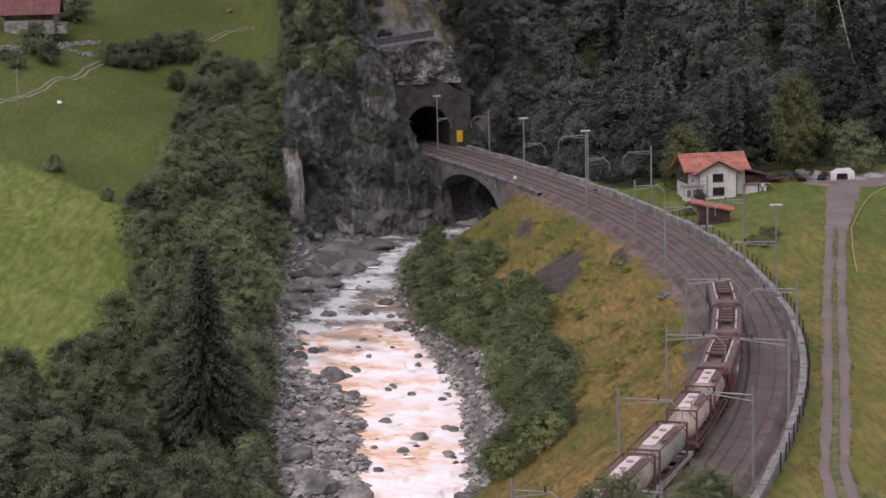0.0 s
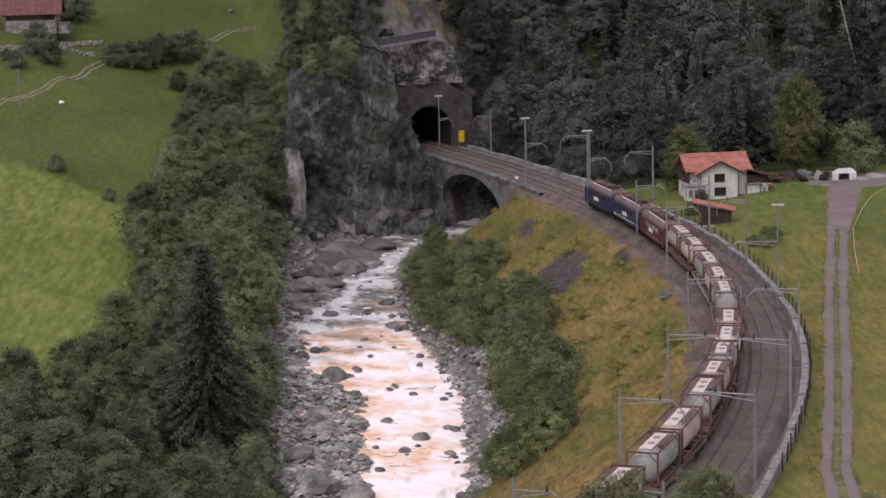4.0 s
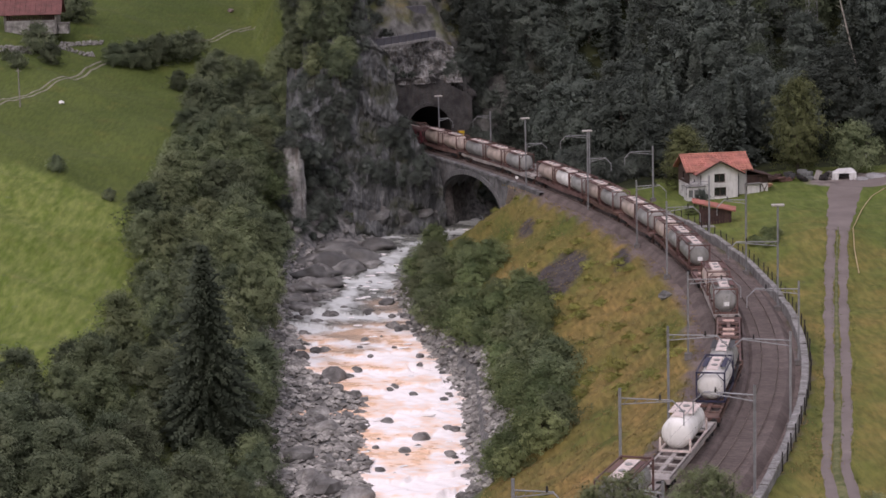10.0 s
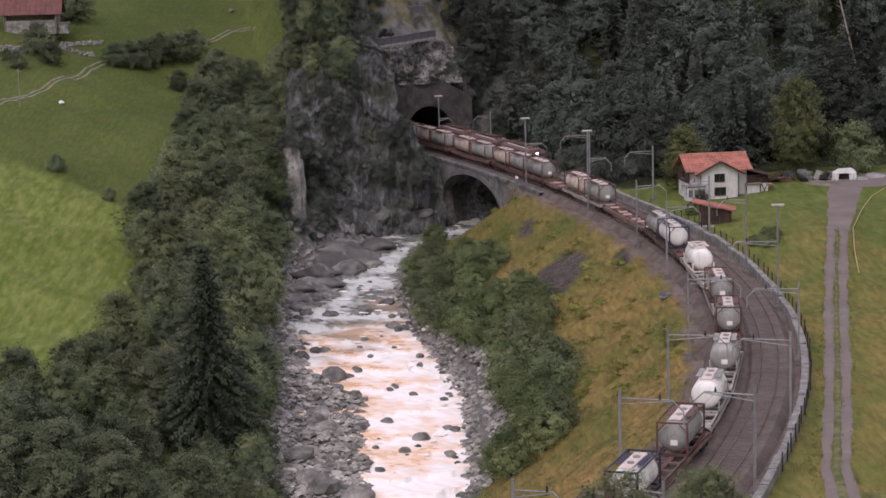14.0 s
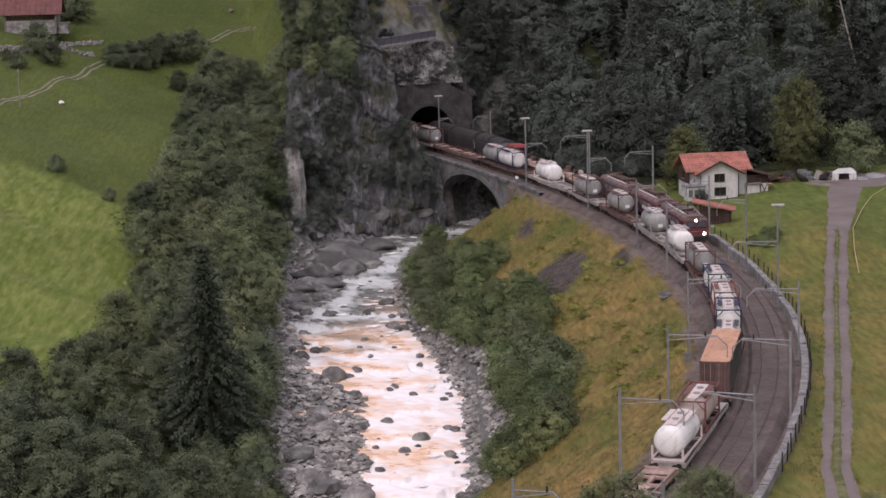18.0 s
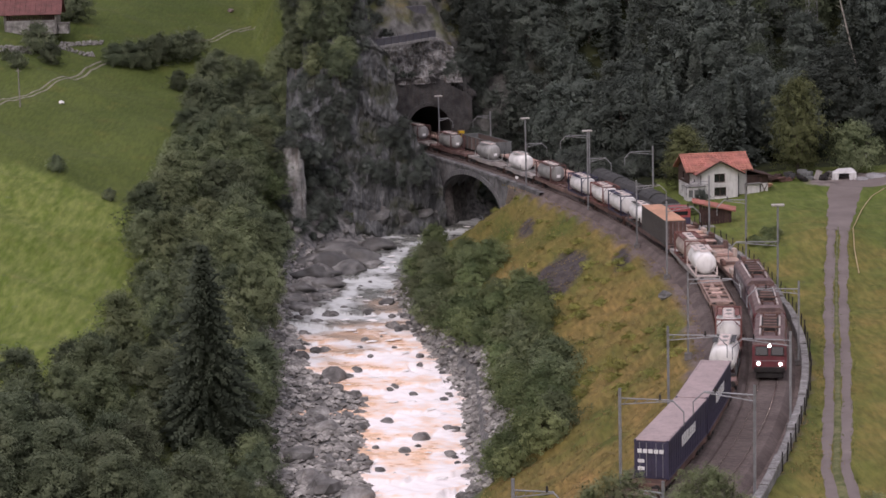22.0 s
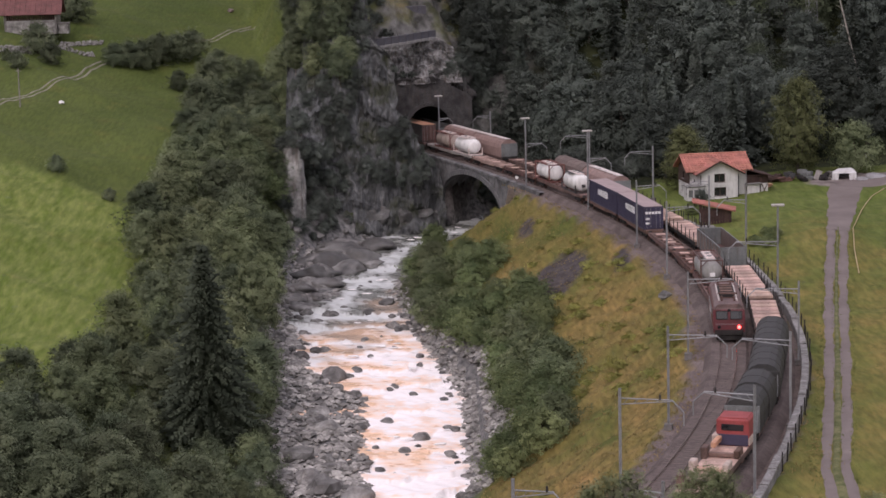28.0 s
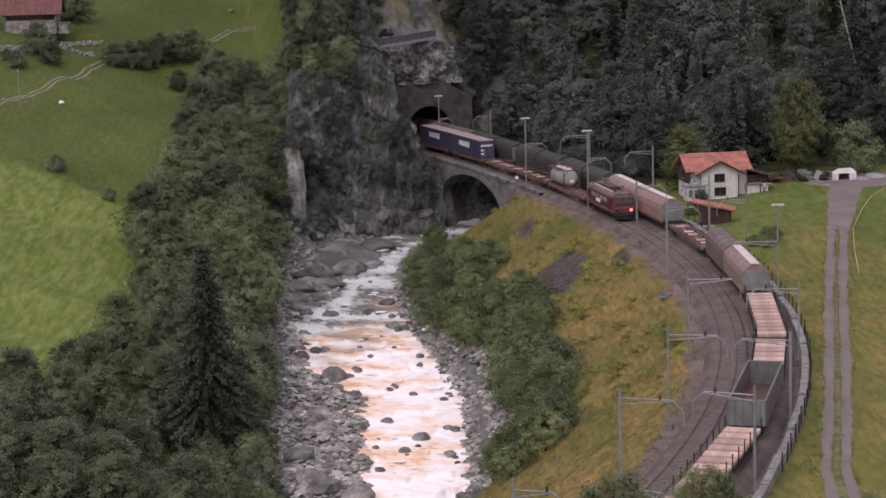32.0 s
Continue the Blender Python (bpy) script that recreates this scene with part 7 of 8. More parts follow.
def flat_wagon(L, colour, empty, words):
    t = thing("container_wagon", words, "freight wagon", "container wagons")
    h = L / 2 - 0.6
    for x in (-1.2, 1.2):
        bm = B()
        box(bm, (x, 0, 1.0), (0.16, 2 * h, 0.34), 0.02)
        box(bm, (x * 0.93, 0, 1.155), (0.28, 2 * h, 0.03))
        box(bm, (x, 0, 0.78), (0.12, h * 0.9, 0.2), 0.02)
        part("side_sill", bm, colour, t)
    bm = B()
    box(bm, (0, 0, 0.98), (0.36, 2 * h, 0.26), 0.02)
    part("centre_sill", bm, colour, t)
    n = int(L / 2.3)
    cross = mesh_of("cross_member", box(B(), (0, 0, 1.05), (2.3, 0.3, 0.2), 0.02), colour)
    for i in range(n + 1):
        at(part("cross_member", cross, colour, t), 0, -h + 0.2 + (2 * h - 0.4) * i / n, 0)
    for e in (-1, 1):
        part("end_plate", box(B(), (0, e * (h - 0.9), 1.13), (2.5, 1.7, 0.05)), colour, t)
        part("headstock", box(B(), (0, e * h, 1.03), (2.6, 0.16, 0.4), 0.03), colour, t)
    if empty:
        plate = mesh_of("deck_plate", box(B(), (0, 0, 1.15), (1.1, 1.05, 0.04)), M_PLANK)
        for i in range(n):
            y = -h + 0.2 + (2 * h - 0.4) * (i + 0.5) / n
            if i % 3 != 1:
                at(part("deck_plate", plate, M_PLANK, t), 0, y, 0)
        for e in (-1, 1):
            for x in (-0.4, 0.4):
                part("drawbar_strut", rod(B(), (x * 0.4, e * h * 0.05, 1.08), (x * 2.2, e * h * 0.32, 1.08), 0.05, 5), colour, t)
    add_bogies(t, h - 1.7)
    buffers(t, L / 2)
    return t


def tank_container(L, tank, framem, words, H=2.55, W=2.44, r=1.18, mark=None, open_top=False):
    t = thing("tank_container", words, "tank container", "tank containers")
    a = L / 2
    tl = a - 0.22
    prof = [(-tl, 0.25), (-tl + 0.04, 0.6), (-tl + 0.14, 0.9), (-tl + 0.3, 1.08), (-tl + 0.5, r), (tl - 0.5, r), (tl - 0.3, 1.08), (tl - 0.14, 0.9), (tl - 0.04, 0.6), (tl, 0.25)]
    part("tank", lathe_y(B(), prof, (0, 0, 1.3), 28), tank, t)
    for k in range(3):
        y = -tl + 0.9 + (2 * tl - 1.8) * k / 2
        part("band", lathe_y(B(), [(y - 0.04, r + 0.015), (y + 0.04, r + 0.015)], (0, 0, 1.3), 28), tank, t)
    for e in (-1, 1):
        bm, y = B(), e * (a - 0.06)
        if open_top:
            for x in (-1, 1):
                box(bm, (x * (W / 2 - 0.07), y, 0.55), (0.14, 0.14, 1.1))
            box(bm, (0, y, 0.08), (W, 0.14, 0.16))
            part("end_frame", bm, framem, t)
            continue
        for x in (-1, 1):
            box(bm, (x * (W / 2 - 0.07), y, H / 2), (0.14, 0.14, H))
            rod(bm, (x * (W / 2 - 0.1), y, H - 0.75), (x * (W / 2 - 0.75), y, H - 0.08), 0.045, 5)
            rod(bm, (x * (W / 2 - 0.1), y, 0.75), (x * (W / 2 - 0.75), y, 0.1), 0.045, 5)
        box(bm, (0, y, H - 0.07), (W, 0.12, 0.13))
        box(bm, (0, y, 0.08), (W, 0.14, 0.16))
        part("end_frame", bm, framem, t)
    for x in (-1, 1):
        if not open_top:
            part("top_rail", box(B(), (x * (W / 2 - 0.06), 0, H - 0.05), (0.1, L - 0.2, 0.09)), framem, t)
        bm = B()
        box(bm, (x * (W / 2 - 0.07), 0, 0.1), (0.13, L - 0.2, 0.17))
        part("bottom_rail", bm, framem, t)
    part("walkway", box(B(), (0, 0, H - 0.01), (0.95, L * 0.72, 0.05), 0.01), M_WALK, t, "bright bare metal walkway")
    for x in (-0.78, 0.78):
        part("spill_plate", box(B(), (x, L * 0.08, H - 0.03), (0.42, L * 0.5, 0.03)), framem, t)
    for y in (-0.3, 0.35):
        part("manhole_cover", rod(B(), (0.05, y * L * 0.4, H - 0.1), (0.05, y * L * 0.4, H + 0.1), 0.27, 12), M_GREYT, t)
    if mark:
        for e in (-1, 1):
            bm = B()
            box(bm, (0.1, e * (tl + 0.02), 0.95), (0.55, 0.05, 0.42), 0.01)
            part("placard", bm, mark, t, "small placard on the tank end")
    return t


def box_container(L, sidem, roofm, words, H=2.9, name="box_container", word="", door=None):
    t = thing(name, words, "container", "box containers")
    W = 2.5
    part("body", box(B(), (0, 0, H / 2 - 0.02), (W - 0.06, L - 0.06, H - 0.1), 0.02), sidem, t)
    part("roof", box(B(), (0, 0, H - 0.04), (W - 0.02, L - 0.02, 0.08), 0.015), roofm, t)
    n = int(L / 0.6)
    rib = mesh_of("side_rib", box(B(), (0, 0, H / 2), (0.05, 0.22, H - 0.35), 0.015), sidem)
    for x in (-1, 1):
        for i in range(n):
            at(part("side_rib", rib, sidem, t), x * (W / 2 - 0.02), -L / 2 + 0.45 + (L - 0.9) * i / (n - 1), 0)
        bm = B()
        for z in (0.09, H - 0.12):
            box(bm, (x * (W / 2 - 0.02), 0, z), (0.1, L, 0.17), 0.01)
        part("side_rail", bm, sidem, t)
    for e in (-1, 1):
        for x in (-1, 1):
            part("corner_post", box(B(), (x * (W / 2 - 0.07), e * (L / 2 - 0.07), H / 2), (0.16, 0.16, H)), sidem, t)
    for x in (-0.6, 0.6):
        d = part("door", box(B(), (x, -L / 2 - 0.0, H / 2), (1.12, 0.05, H - 0.35), 0.015), door or sidem, t)
        for o in (-0.25, 0.25):
            part("lock_bar", rod(B(), (x + o, -L / 2 - 0.05, 0.2), (x + o, -L / 2 - 0.05, H - 0.2), 0.025, 6), M_STEEL, d)
    if word:
        for x, rz in ((-1, -90), (1, 90)):
            rnd = random.Random(5)
            y = -2.3
            while y < 2.3:
                w = rnd.uniform(0.3, 0.6)
                part("emblem_block", box(B(), (x * (W / 2 + 0.02), y + w / 2, H * 0.62), (0.03, w, rnd.uniform(0.7, 0.9)), 0.01), M_LETTER, t)
                y += w + 0.2
        for x in (-0.85, -0.45, -0.05, 0.35, 0.75):
            part("emblem_block", box(B(), (x, -L / 2 - 0.06, H * 0.72), (0.32, 0.03, 0.3), 0.01), M_LETTER, t)
        for x, z in ((-0.75, 1.35), (-0.75, 0.8)):
            part("emblem_block", box(B(), (x, -L / 2 - 0.06, z), (0.5, 0.03, 0.26), 0.01), M_LETTER, t)
    return t


def locomotive(paint, words, front_lamps=0, tail=0, band=None):
    """Four-axle electric locomotive, 14.2 m; faces +y. front_lamps, tail: +1 or -1 for the end that is lit."""
    t = thing("locomotive", words, "locomotive", "electric locomotives")
    h = 6.55
    lean = lambda z: max(0.0, z - 2.0) * 0.3
    part("body", prism_y(B(), [(-1.46, 0.95), (-1.5, 1.2), (-1.5, 2.95), (-1.42, 3.1), (1.42, 3.1), (1.5, 2.95), (1.5, 1.2), (1.46, 0.95)], -h, h, lean), paint, t)
    part("roof", prism_y(B(), [(-1.42, 3.1), (-1.3, 3.35), (-0.9, 3.55), (0.9, 3.55), (1.3, 3.35), (1.42, 3.1)], -h + 0.02, h - 0.02, lean), M_LROOF, t)
    for e in (-1, 1):
        part("cab_roof", prism_y(B(), [(-1.36, 3.32), (-0.95, 3.6), (0.95, 3.6), (1.36, 3.32)], *sorted((e * (h - 0.35), e * (h - 2.0)))), M_LROOF, t)
        fy = e * (h - 0.02)
        tilt = Matrix.Rotation(e * math.atan(0.3), 3, "X")
        for x in (-0.68, 0.68):
            w = part("cab_window", box(B(), (x, e * (h - 0.19), 2.58), (1.02, 0.07, 0.72), 0.02, tilt), M_GLASS, t)
            part("window_frame", box(B(), (x, e * (h - 0.2), 2.58), (1.14, 0.05, 0.84), 0.02, tilt), M_DARK, w)
        for i, (x, z) in enumerate(((-0.95, 1.45), (0.95, 1.45), (0.0, 3.0))):
            if front_lamps == e:
                m = M_LAMP
            elif tail == e and i == 1:
                m = M_TAIL
            else:
                m = M_GLASS
            part("headlight", lathe_y(B(), [(-0.08, 0.16), (0.0, 0.16), (0.06, 0.12)] if e > 0 else [(-0.06, 0.12), (0.0, 0.16), (0.08, 0.16)], (x, fy + (e * 0.02 if z < 2 else -e * 0.3), z), 12), m, t)
        part("buffer_beam", box(B(), (0, e * (h - 0.02), 0.95), (2.7, 0.2, 0.5), 0.04), M_DARK, t)
        part("snow_plough", box(B(), (0, e * (h - 0.1), 0.42), (2.4, 0.12, 0.45), 0.04), M_DARK, t)
        part("handrail", rod(B(), (-1.3, e * (h + 0.04), 1.75), (1.3, e * (h + 0.04), 1.75), 0.025, 5), M_STEEL, t)
        # side windows, doors
        for x in (-1, 1):
            part("cab_side_window", box(B(), (x * 1.5, e * (h - 1.15), 2.5), (0.04, 0.6, 0.62), 0.01), M_GLASS, t)
            part("cab_door", box(B(), (x * 1.505, e * (h - 2.05), 1.95), (0.03, 0.62, 1.85), 0.01), paint, t)
    for x in (-1, 1):
        for y in (-2.9, -1.0, 1.0, 2.9):
            part("side_grille", box(B(), (x * 1.51, y, 2.45), (0.04, 1.35, 0.55), 0.01), M_STEEL if band is None else M_DARK, t)
        part("side_band", box(B(), (x * 1.505, 0, 1.32), (0.025, 2 * h - 0.3, 0.1)), band or M_STEEL, t)
        part("emblem", box(B(), (x * 1.515, 0.6, 1.95), (0.02, 2.2, 0.5), 0.005), M_LETTER, t, "pale emblem on the side")
    for y in (-1.9, -0.6, 0.7, 2.0):
        part("resistor_box", box(B(), (0, y, 3.72), (1.5, 0.95, 0.34), 0.05), M_DARK, t)
        part("grille", box(B(), (0, y, 3.9), (1.2, 0.7, 0.05), 0.01), M_RUST, t)
    for x in (-0.85, 0.85):
        part("roof_conduit", rod(B(), (x, -4.2, 3.62), (x, 4.2, 3.62), 0.09, 6), M_COVW, t, "pale roof conduit")
    for e in (-1, 1):
        p = part("pantograph", rod(B(), (-0.65, e * 3.6, 3.75), (0.65, e * 3.6, 3.75), 0.06, 6), M_RUST, t)
        bm = B()
        for x in (-0.55, 0.55):
            rod(bm, (x, e * 3.0, 3.78), (x, e * 4.6, 3.95), 0.04, 5)
            rod(bm, (x * 1.3, e * 4.4, 3.95), (x * 0.7, e * 3.0, 4.08), 0.03, 5)
        rod(bm, (-0.95, e * 3.0, 4.1), (0.95, e * 3.0, 4.1), 0.05, 6)
        rod(bm, (-0.95, e * 3.35, 4.1), (0.95, e * 3.35, 4.1), 0.05, 6)
        part("pantograph_arm", bm, M_RUST, p)
        for x in (-0.6, 0.6):
            for y in (3.1, 4.5):
                part("insulator", rod(B(), (x, e * y, 3.5), (x, e * y, 3.8), 0.1, 8), M_BROWN, p)
    part("underframe", box(B(), (0, 0, 0.75), (2.3, 4.2, 0.6), 0.06), M_DARK, t)
    add_bogies(t, 4.1)
    buffers(t, 7.1)
    return t


def hood_wagon(L, hood, endm, words, stripe=None, stripes_span=(0, 0), trap=False, halves=None):
    """Bogie wagon with a curved hood; stripe: a pale roof panel along part of its length."""
    t = thing("covered_wagon", words, "freight wagon", "covered wagons")
    h = L / 2 - 0.55
    sec = [(-1.45, 1.15), (-1.5, 2.6), (-1.35, 3.2), (-1.0, 3.65), (-0.45, 3.9), (0.45, 3.9), (1.0, 3.65), (1.35, 3.2), (1.5, 2.6), (1.45, 1.15)]
    spans = halves or [(-h, 0, hood), (0, h, hood)]
    for i, (a, b, m) in enumerate(spans):
        k = 1.0 if i % 2 == 0 else 0.965
        part("hood", prism_y(B(), [(x * k, 1.15 + (z - 1.15) * k) for x, z in sec], a + 0.06, b - 0.06), m, t)
        n = max(2, int((b - a) / 2.4))
        rib = mesh_of("hood_rib", prism_y(B(), [(x * (k + 0.012), 1.15 + (z - 1.15) * (k + 0.012)) for x, z in sec], -0.05, 0.05), m)
        for j in range(n + 1):
            at(part("hood_rib", rib, m, t), 0, a + 0.12 + (b - a - 0.24) * j / n, 0)
    if stripe:
        a, b = stripes_span
        part("roof_panel", box(B(), (0, (a + b) / 2, 3.93), (0.95, b - a, 0.06), 0.015), stripe, t, "pale roof panel")
    for e in (-1, 1):
        if trap:
            bm = B()
            for x in (-1.2, -0.4, 0.4, 1.2):
                rod(bm, (x, e * h, 3.0), (x, e * (h + 0.35), 1.2), 0.05, 5)
            box(bm, (0, e * (h + 0.2), 2.1), (2.6, 0.06, 0.08))
            part("end_ladder", bm, M_STEEL, t)
        part("end_wall", box(B(), (0, e * (h - 0.02), 2.2), (2.75, 0.14, 2.1), 0.03), endm, t)
        part("headstock", box(B(), (0, e * (h + 0.05), 1.0), (2.6, 0.16, 0.4), 0.03), M_DARK, t)
    part("underframe", box(B(), (0, 0, 1.0), (2.7, 2 * h, 0.32), 0.03), M_WFRAME, t)
    add_bogies(t, h - 1.8)
    buffers(t, L / 2)
    return t


def gondola(L, words):
    t = thing("open_wagon", words, "freight wagon")
    h = L / 2 - 0.6
    for x in (-1, 1):
        bm = B()
        box(bm, (x * 1.42, 0, 2.15), (0.08, 2 * h, 2.0))
        part("side_wall", bm, M_COV, t)
        part("top_rim", box(B(), (x * 1.44, 0, 3.18), (0.16, 2 * h + 0.1, 0.12), 0.02), M_GREYW, t)
        for i in range(8):
            part("stake", box(B(), (x * 1.5, -h + 0.5 + (2 * h - 1) * i / 7, 2.1), (0.12, 0.16, 2.1), 0.02), M_GREYW, t)
    for e in (-1, 1):
        part("end_wall", box(B(), (0, e * h, 2.15), (2.9, 0.1, 2.05), 0.02), M_GREYW, t)
        part("end_rim", box(B(), (0, e * h, 3.18), (3.0, 0.16, 0.12), 0.02), M_GREYW, t)
        for x in (-1.0, -0.35, 0.35, 1.0):
            part("end_stake", box(B(), (x, e * (h + 0.08), 2.1), (0.12, 0.1, 2.0), 0.02), M_GREYW, t)
    part("floor_plate", box(B(), (0, 0, 1.2), (2.8, 2 * h, 0.08)), M_BROWN, t)
    part("underframe", box(B(), (0, 0, 1.0), (2.6, 2 * h, 0.32), 0.03), M_DARK, t)
    add_bogies(t, h - 1.7)
    buffers(t, L / 2)
    return t


def stake_wagon(L, words):
    """Flat wagon with a pale planked deck and upright side stakes."""
    t = thing("stake_wagon", words, "freight wagon", "stake wagons")
    h = L / 2 - 0.6
    n = int(2 * h / 1.75)
    slab = mesh_of("deck_plank", box(B(), (0, 0, 1.42), (2.75, 2 * h / n - 0.36, 0.3), 0.03), M_PLANK)
    for i in range(n):
        at(part("deck_plank", slab, M_PLANK, t), 0, -h + 2 * h * (i + 0.5) / n, 0)
    st = mesh_of("stake", box(B(), (0, 0, 1.75), (0.09, 0.12, 1.35), 0.015), M_DARK)
    for x in (-1.42, 1.42):
        for i in range(int(2 * h / 2.1) + 1):
            at(part("stake", st, M_DARK, t), x, -h + 0.3 + (2 * h - 0.6) * i / int(2 * h / 2.1), 0)
    part("underframe", box(B(), (0, 0, 1.05), (2.7, 2 * h, 0.4), 0.03), M_DARK, t)
    for e in (-1, 1):
        part("headstock", box(B(), (0, e * (h + 0.03), 1.1), (2.7, 0.14, 0.45), 0.03), M_RUST, t)
    add_bogies(t, h - 1.7)
    buffers(t, L / 2)
    return t


def machine_wagon(L, cab):
    """Flat car carrying yellow and pale engineering gear; cab: with a red and blue cabin at the rear."""
    t = thing("works_wagon", "flat wagon carrying rusty and pale track-laying gear" + (" and red cabin" if cab else ""), "freight wagon", "works wagons")
    h = L / 2 - 0.6
    part("underframe", box(B(), (0, 0, 1.05), (2.7, 2 * h, 0.4), 0.03), M_WFRAME, t)
    part("deck", box(B(), (0, 0, 1.28), (2.6, 2 * h, 0.06)), M_PLANK, t)
    for i in range(4):
        y = -h + 1.6 + (2 * h - 4.2) * i / 3
        part("clamp", box(B(), (-1.2, y, 1.75), (0.5, 1.0, 0.9), 0.06), M_BEIGE if i % 2 else M_WFRAME, t, "pale clamp frame")
        part("clamp", box(B(), (1.2, y + 0.5, 1.7), (0.45, 1.5, 0.6), 0.08), M_BEIGE if i % 2 else M_RUST, t)
        part("cross_beam", box(B(), (0, y + 0.2, 1.55), (2.5, 0.4, 0.3), 0.04), M_PLANK if i % 2 else M_WFRAME, t)
    if cab:
        y = -h + 1.7
        c = part("cabin", box(B(), (0.1, -y, 2.35), (2.5, 2.4, 2.1), 0.1), M_CABIN, t, "red cabin with a blue front")
        part("cabin_front", box(B(), (0.1, -y - 1.22, 1.8), (2.4, 0.06, 0.85), 0.02), M_NAVY, c)
        part("cabin_window", box(B(), (0.1, -y - 1.22, 2.75), (1.7, 0.05, 0.5), 0.02), M_GLASS, c)
        part("cabin_roof", box(B(), (0.1, -y, 3.44), (2.2, 2.1, 0.12), 0.03), M_CABIN, c)
        part("boom", box(B(), (-0.9, -y - 2.2, 1.9), (0.4, 2.6, 0.4), 0.05), M_ORBOX, t)
    add_bogies(t, h - 1.7)
    buffers(t, L / 2)
    return t


M_CABIN = mat("faded_red_cabin", (0.30, 0.06, 0.06), 0.5, 0, 0.2, 1, stain=0.25)
PROTO, MOVERS = {}, []


def river_line(s):
    """Middle, level, half width and heading of the torrent s metres down from the bridge's far side."""
    P = RIVER[12:0:-1]
    d = np.concatenate(([0], np.cumsum(np.hypot(np.diff(P[:, 0]), np.diff(P[:, 1])))))
    x, y, w, z = (float(np.interp(s, d, P[:, i])) for i in range(4))
    xb, yb = float(np.interp(s + 1.5, d, P[:, 0])), float(np.interp(s + 1.5, d, P[:, 1]))
    return x, y, z, w, math.atan2(yb - y, xb - x)


FOAM = []


def foam_patch():
    forms = []
    for i in range(4):
        bm = B()
        bmesh.ops.create_icosphere(bm, subdivisions=2, radius=1.0)
        for v in bm.verts:
            d = v.co.normalized()
            r = 1 + 0.5 * noise.noise(Vector((d.x * 1.6 + i * 5, d.y * 1.6, i * 2.0)))
            v.co = Vector((d.x * r, d.y * r * 0.5, d.z * 0.12))
        for f in bm.faces:
            f.smooth = True
        forms.append(mesh_of("foam_patch", bm, mat("foam", (0.9, 0.87, 0.86), 0.8, 0, 0.08, 3)))
    rf = random.Random(3)
    for i in range(80):
        ob = tagged(new("foam_patch", forms[i % 4]), "white foam drifting down the torrent", "foam", "drifting foam")
        k = rf.uniform(0.35, 0.85)
        ob.scale = (k, k, k)
        FOAM.append((ob, rf.uniform(-40, 168), rf.uniform(-0.25, 0.8), rf.uniform(2.0, 3.0), rf.uniform(0, 6)))


foam_patch()


def put(key, make, train, mid, z=0.0, turn=0):
    """Place one vehicle or load on a train; the first of a kind is built, the rest are copies."""
    if key in PROTO:
        ob = copy_thing(PROTO[key], Matrix.Identity(4))
    else:
        ob = PROTO[key] = make()
    MOVERS.append((ob, train, mid, z, turn))
    return ob


V1, V2 = 19.5, 18.1
# train 1, running towards the tunnel: offsets in metres along the line at 0 s
put("loco_b1", lambda: locomotive(M_LOCOB, "dark blue electric locomotive hauling a freight train", band=M_BLUEF), 1, 58.4)
put("loco_b2", lambda: locomotive(M_LOCOB, "blue electric locomotive with pale emblem, coupled in a freight train", band=M_LETTER), 1, 44.2)
put("loco_r", lambda: locomotive(M_LOCO, "dark red electric locomotive coupled in a freight train"), 1, 30.0)
put("loco_tail", lambda: locomotive(M_LOCO, "dark red electric locomotive with a lit red tail lamp", tail=-1), 1, -488.5)
FLATS = [(22.9, 7.0, 0, 0), (5.8, -13.2, 1, 0), (-13.4, -27.6, 1, 0), (-27.8, -50.6, 0, 0), (-50.8, -67.2, 2, 0), (-67.4, -85.2, 0, 0), (-85.4, -110.8, 2, 0), (-111.0, -118.0, 0, 1), (-118.2, -137.2, 1, 0), (-137.4, -158.4, 0, 1),
         (-158.6, -179.8, 2, 0), (-180.0, -198.6, 1, 0), (-198.8, -213.6, 1, 0), (-213.8, -231.0, 0, 0), (-231.2, -247.8, 1, 0), (-248.0, -261.0, 1, 0), (-261.2, -285.4, 0, 0), (-285.6, -304.0, 2, 0),
         (-304.2, -328.8, 0, 0), (-329.4, -350.0, 1, 0), (-350.2, -364.6, 3, 1), (-364.8, -379.2, 2, 1), (-379.4, -400.6, 0, 0), (-402.0, -418.0, 2, 0), (-418.2, -434.0, 2, 0), (-434.2, -448.0, 0, 1), (-448.2, -462.2, 2, 1), (-462.4, -480.8, 0, 0)]
FCOL = (M_WFRAME, mat("pale_wagon_paint", (0.34, 0.31, 0.29), 0.65, 0, 0.2, 1, stain=0.5), M_RUST, mat("dusty_wagon_paint", (0.36, 0.25, 0.21), 0.75, 0, 0.25, 1, stain=0.45))
for a, b, c, e in FLATS:
    L = round(a - b, 1)
    words = ("empty " if e else "") + ("brown", "pale grey", "rusty", "dusty pink-brown")[c] + " steel container wagon in a freight train"
    put(("flat", L, c, e), lambda: flat_wagon(L, FCOL[c], e, words), 1, (a + b) / 2)
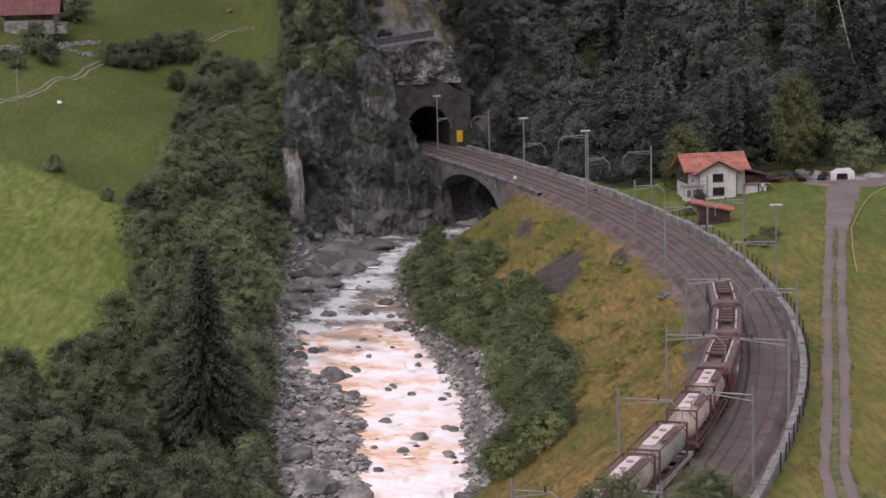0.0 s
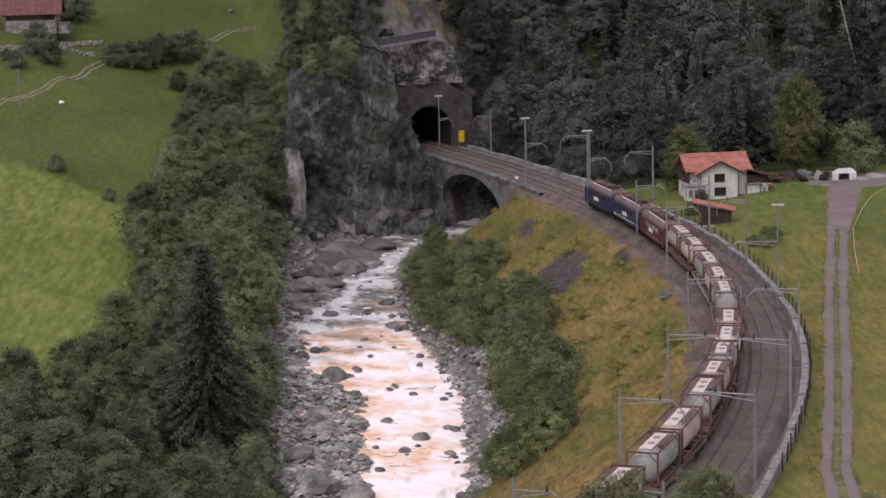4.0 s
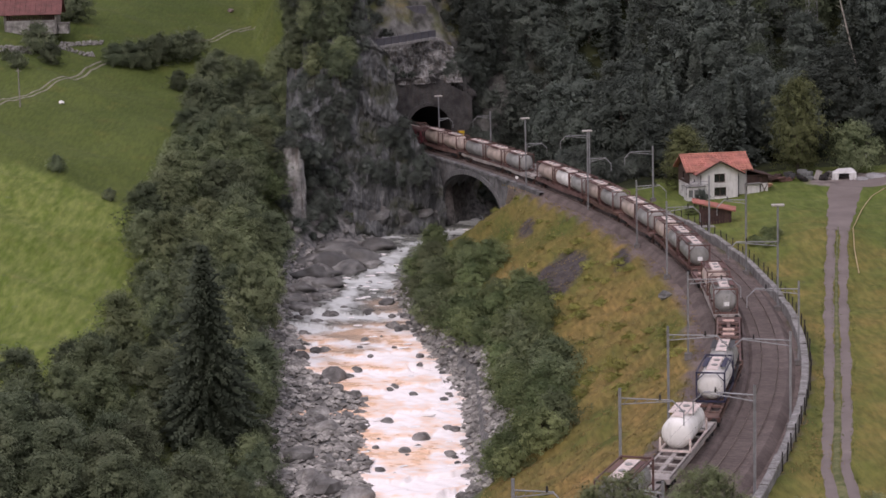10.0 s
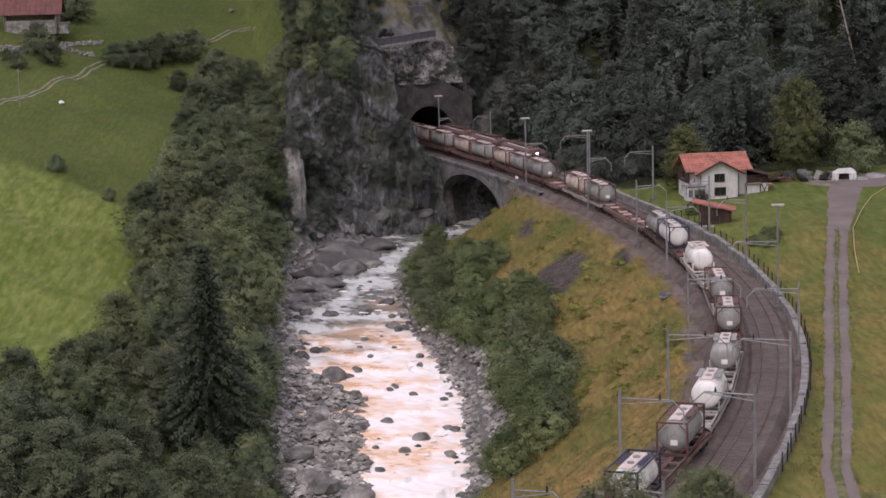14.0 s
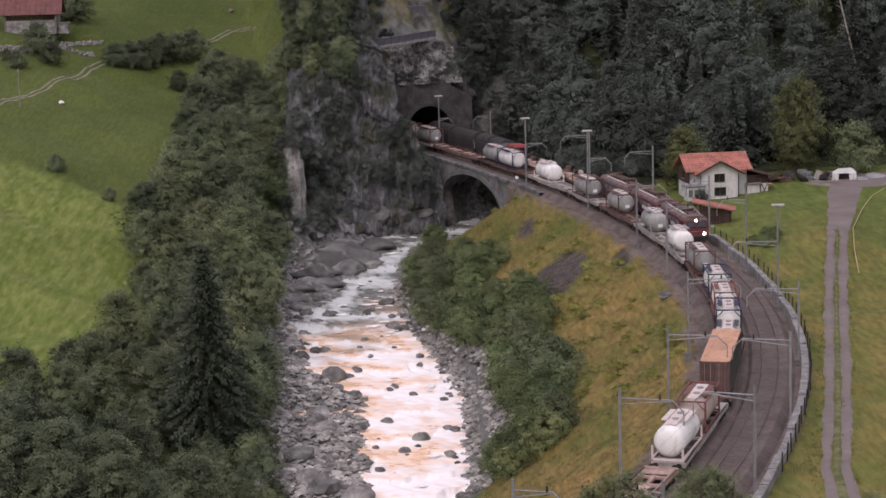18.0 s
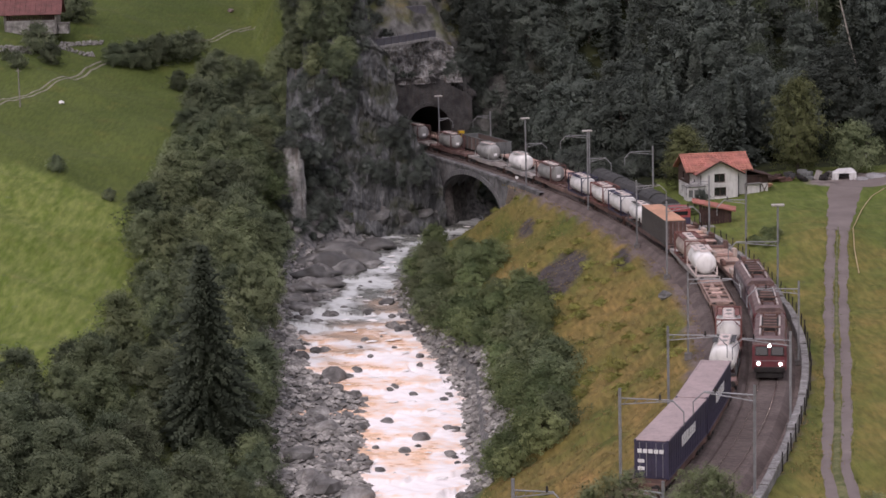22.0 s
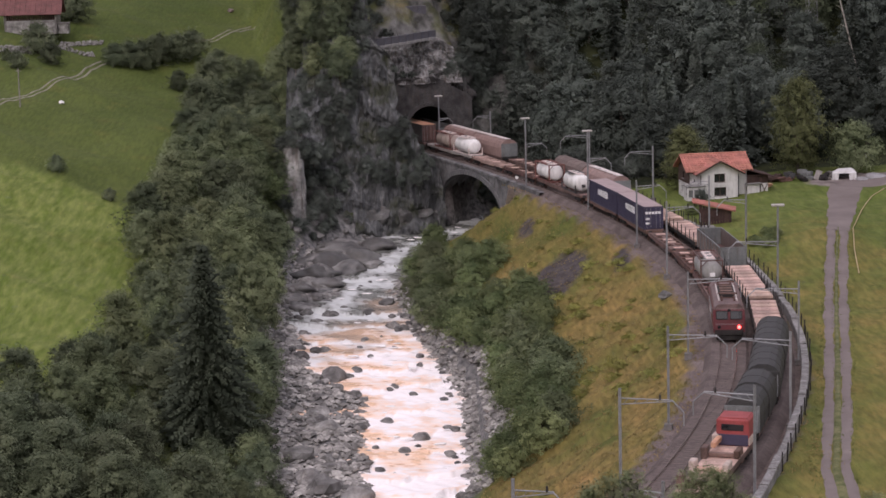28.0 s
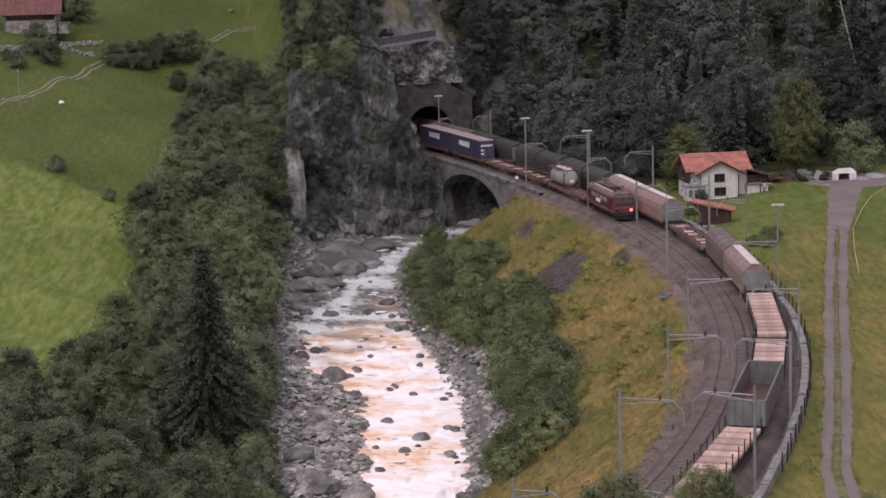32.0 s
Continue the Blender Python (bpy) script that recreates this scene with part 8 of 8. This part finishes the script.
TANKS = [(19.6, 7.0, "beige", "brown"), (11.0, 6.4, "beige", "brown"), (-0.1, 8.6, "grey", "brown"), (-9.1, 7.2, "beige", "brown"), (-17.6, 6.8, "grey", "brown"), (-32.6, 7.2, "beige", "brown"), (-40.4, 6.6, "white", "brown"), (-47.0, 5.8, "grey", "brown"),
         (-54.8, 6.0, "beige", "brown"), (-61.6, 6.6, "grey", "brown"), (-72.4, 7.4, "beige", "brown"), (-80.0, 6.4, "grey", "brown"), (-89.8, 6.0, "beige", "brown"), (-97.6, 6.4, "grey", "brown"), (-105.6, 7.4, "grey", "brown"), (-123.0, 6.6, "beige", "brown"), (-132.6, 7.0, "grey", "brown"),
         (-163.0, 6.6, "grey", "black"), (-170.4, 7.0, "white", "blue"), (-187.0, 6.6, "white", "none"), (-204.8, 6.8, "grey", "brown"), (-220.6, 6.2, "grey", "brown"), (-237.8, 6.0, "grey", "white"), (-252.4, 6.0, "white", "white"), (-266.0, 6.6, "grey", "brown"), (-280.6, 6.2, "white", "blue"),
         (-291.0, 6.0, "white", "red"), (-299.8, 6.2, "white", "blue"), (-309.6, 6.0, "white", "black"), (-336.8, 7.0, "beige", "red"), (-345.4, 7.0, "white", "none"), (-382.4, 6.4, "white", "red"), (-394.6, 6.4, "white", "black"), (-467.0, 6.8, "grey", "brown")]
TCOL = {"beige": M_BEIGE, "grey": M_GREYT, "white": M_WHITE}
FRCOL = {"brown": M_BROWN, "black": M_BLACKF, "blue": M_BLUEF, "white": M_GREYT, "red": M_REDF, "none": M_WALK}
for mid, L, tc, fc in TANKS:
    words = "%s cylindrical tank container in a %s steel frame on a wagon" % (tc, "bare" if fc == "none" else fc)
    mark = M_LETTER if tc == "grey" and mid < -100 else (M_BLACKF if mid < -390 and tc == "white" else None)
    put((L, tc, fc, mark is None), lambda: tank_container(L, TCOL[tc], FRCOL[fc], words, mark=mark, open_top=fc in ("none", "white", "black")), 1, mid, 1.17)
put("dark_box", lambda: box_container(13.4, M_DKBOX, M_ORBOX, "dark long container with faded orange roof on a wagon", 2.95, door=M_BROWN), 1, -320.8, 1.17)
put("navy_box", lambda: box_container(13.5, M_NAVY, M_ROOFG, "navy blue long container with white block emblem on a wagon", 2.9, word="x"), 1, -411.4, 1.12)
put("navy_box", None, 1, -425.2, 1.12)
# train 2, coming out of the tunnel: distances behind its front
put("loco_lead", lambda: locomotive(M_LOCO, "dark red electric locomotive with lit headlights leading a train", front_lamps=1), 2, 7.1, 0, 180)
put("loco_r", None, 2, 21.3, 0, 180)
put("loco_d", lambda: locomotive(M_LOCOD, "dark maroon electric locomotive coupled behind the leading ones"), 2, 35.6, 0, 180)
put("works_a", lambda: machine_wagon(22.6, False), 2, 54.3, 0, 180)
put("works_b", lambda: machine_wagon(17.4, True), 2, 76.2, 0, 0)
put("hood_dark_a", lambda: hood_wagon(11.6, M_HOP, M_GREYW, "dark grey curved-hood freight wagon with ladder end", trap=True), 2, 91.4, 0, 180)
put("hood_dark_b", lambda: hood_wagon(21.4, M_HOP, M_HOP, "long dark grey curved-hood freight wagon", trap=True), 2, 108.4, 0, 180)
put("stakes", lambda: stake_wagon(19.8, "stake wagon with pale planked deck and dark upright stakes"), 2, 129.4, 0, 180)
put("stakes", None, 2, 149.6, 0, 180)
put("gondola", lambda: gondola(15.6, "grey open wagon with brown empty inside"), 2, 167.9, 0, 180)
put("stakes_short", lambda: stake_wagon(16.6, "stake wagon with pale planked deck and dark upright stakes"), 2, 184.4, 0, 180)
put("stakes_long", lambda: stake_wagon(22.6, "stake wagon with pale planked deck and dark upright stakes"), 2, 204.4, 0, 180)
M_ROSY = mat("rosy_hood_paint", (0.27, 0.185, 0.165), 0.5, 0, 0.15, 0.5, stain=0.3)
put("hood_brown", lambda: hood_wagon(27.0, M_COV, M_GREYW, "brown curved-hood wagon with pale roof panel on one half", M_COVW, (0.3, 12.6), halves=[(-12.9, 0, M_COV), (0, 12.9, M_ROSY)]), 2, 230.8, 0, 180)
put(("flat", 19.0, 0, 1), lambda: flat_wagon(19.0, M_WFRAME, 1, "empty brown steel container wagon in a freight train"), 2, 254.8, 0, 180)
put("hood_rosy", lambda: hood_wagon(27.0, M_ROSY, M_GREYW, "rosy curved-hood wagon with a pale panel along its whole roof", M_COVW, (-12.6, 12.6)), 2, 279.6, 0, 180)
for i in range(3):
    put("hood_tube", lambda: hood_wagon(19.6, M_HOP, M_GREYW, "dark grey curved-hood freight wagon"), 2, 303.6 + i * 19.8, 0, 180)
put("hood_orange", lambda: hood_wagon(24.0, M_COV, M_GREYW, "brown curved-hood freight wagon near the train's end"), 2, 365.6, 0, 180)
put("hood_orange", None, 2, 389.8, 0, 180)
def motions():
    """Both trains at steady speed along their tracks; foam drifts with the water."""
    steps = list(range(0, 33))
    for ob, train, mid, z, turn in MOVERS:
        if train == 1:
            rows = [(t, rail_pose(mid + 1.4 + V1 * t, 0.0, z) @ pose(0, 0, 0, 0, 0, turn)) for t in steps]
        else:
            rows = [(t, rail_pose(71.8 + mid - V2 * (t - 20), SIDE2, z) @ pose(0, 0, 0, 0, 0, turn)) for t in steps]
        walk(ob, rows)
    for ob, s0, v, speed, ph in FOAM:
        rows = []
        for t in range(0, 33, 2):
            x, y, z, w, h = river_line(s0 + speed * t)
            side = (v + 0.06 * math.sin(t * 0.7 + ph)) * w
            rows.append((t, pose(x + side * -math.sin(h), y + side * math.cos(h), z + 0.02 + 0.05 * math.sin(t * 1.9 + ph), 0, 0, math.degrees(h) + 90 + 12 * math.sin(ph + t * 0.5))))
        walk(ob, rows)


motions()
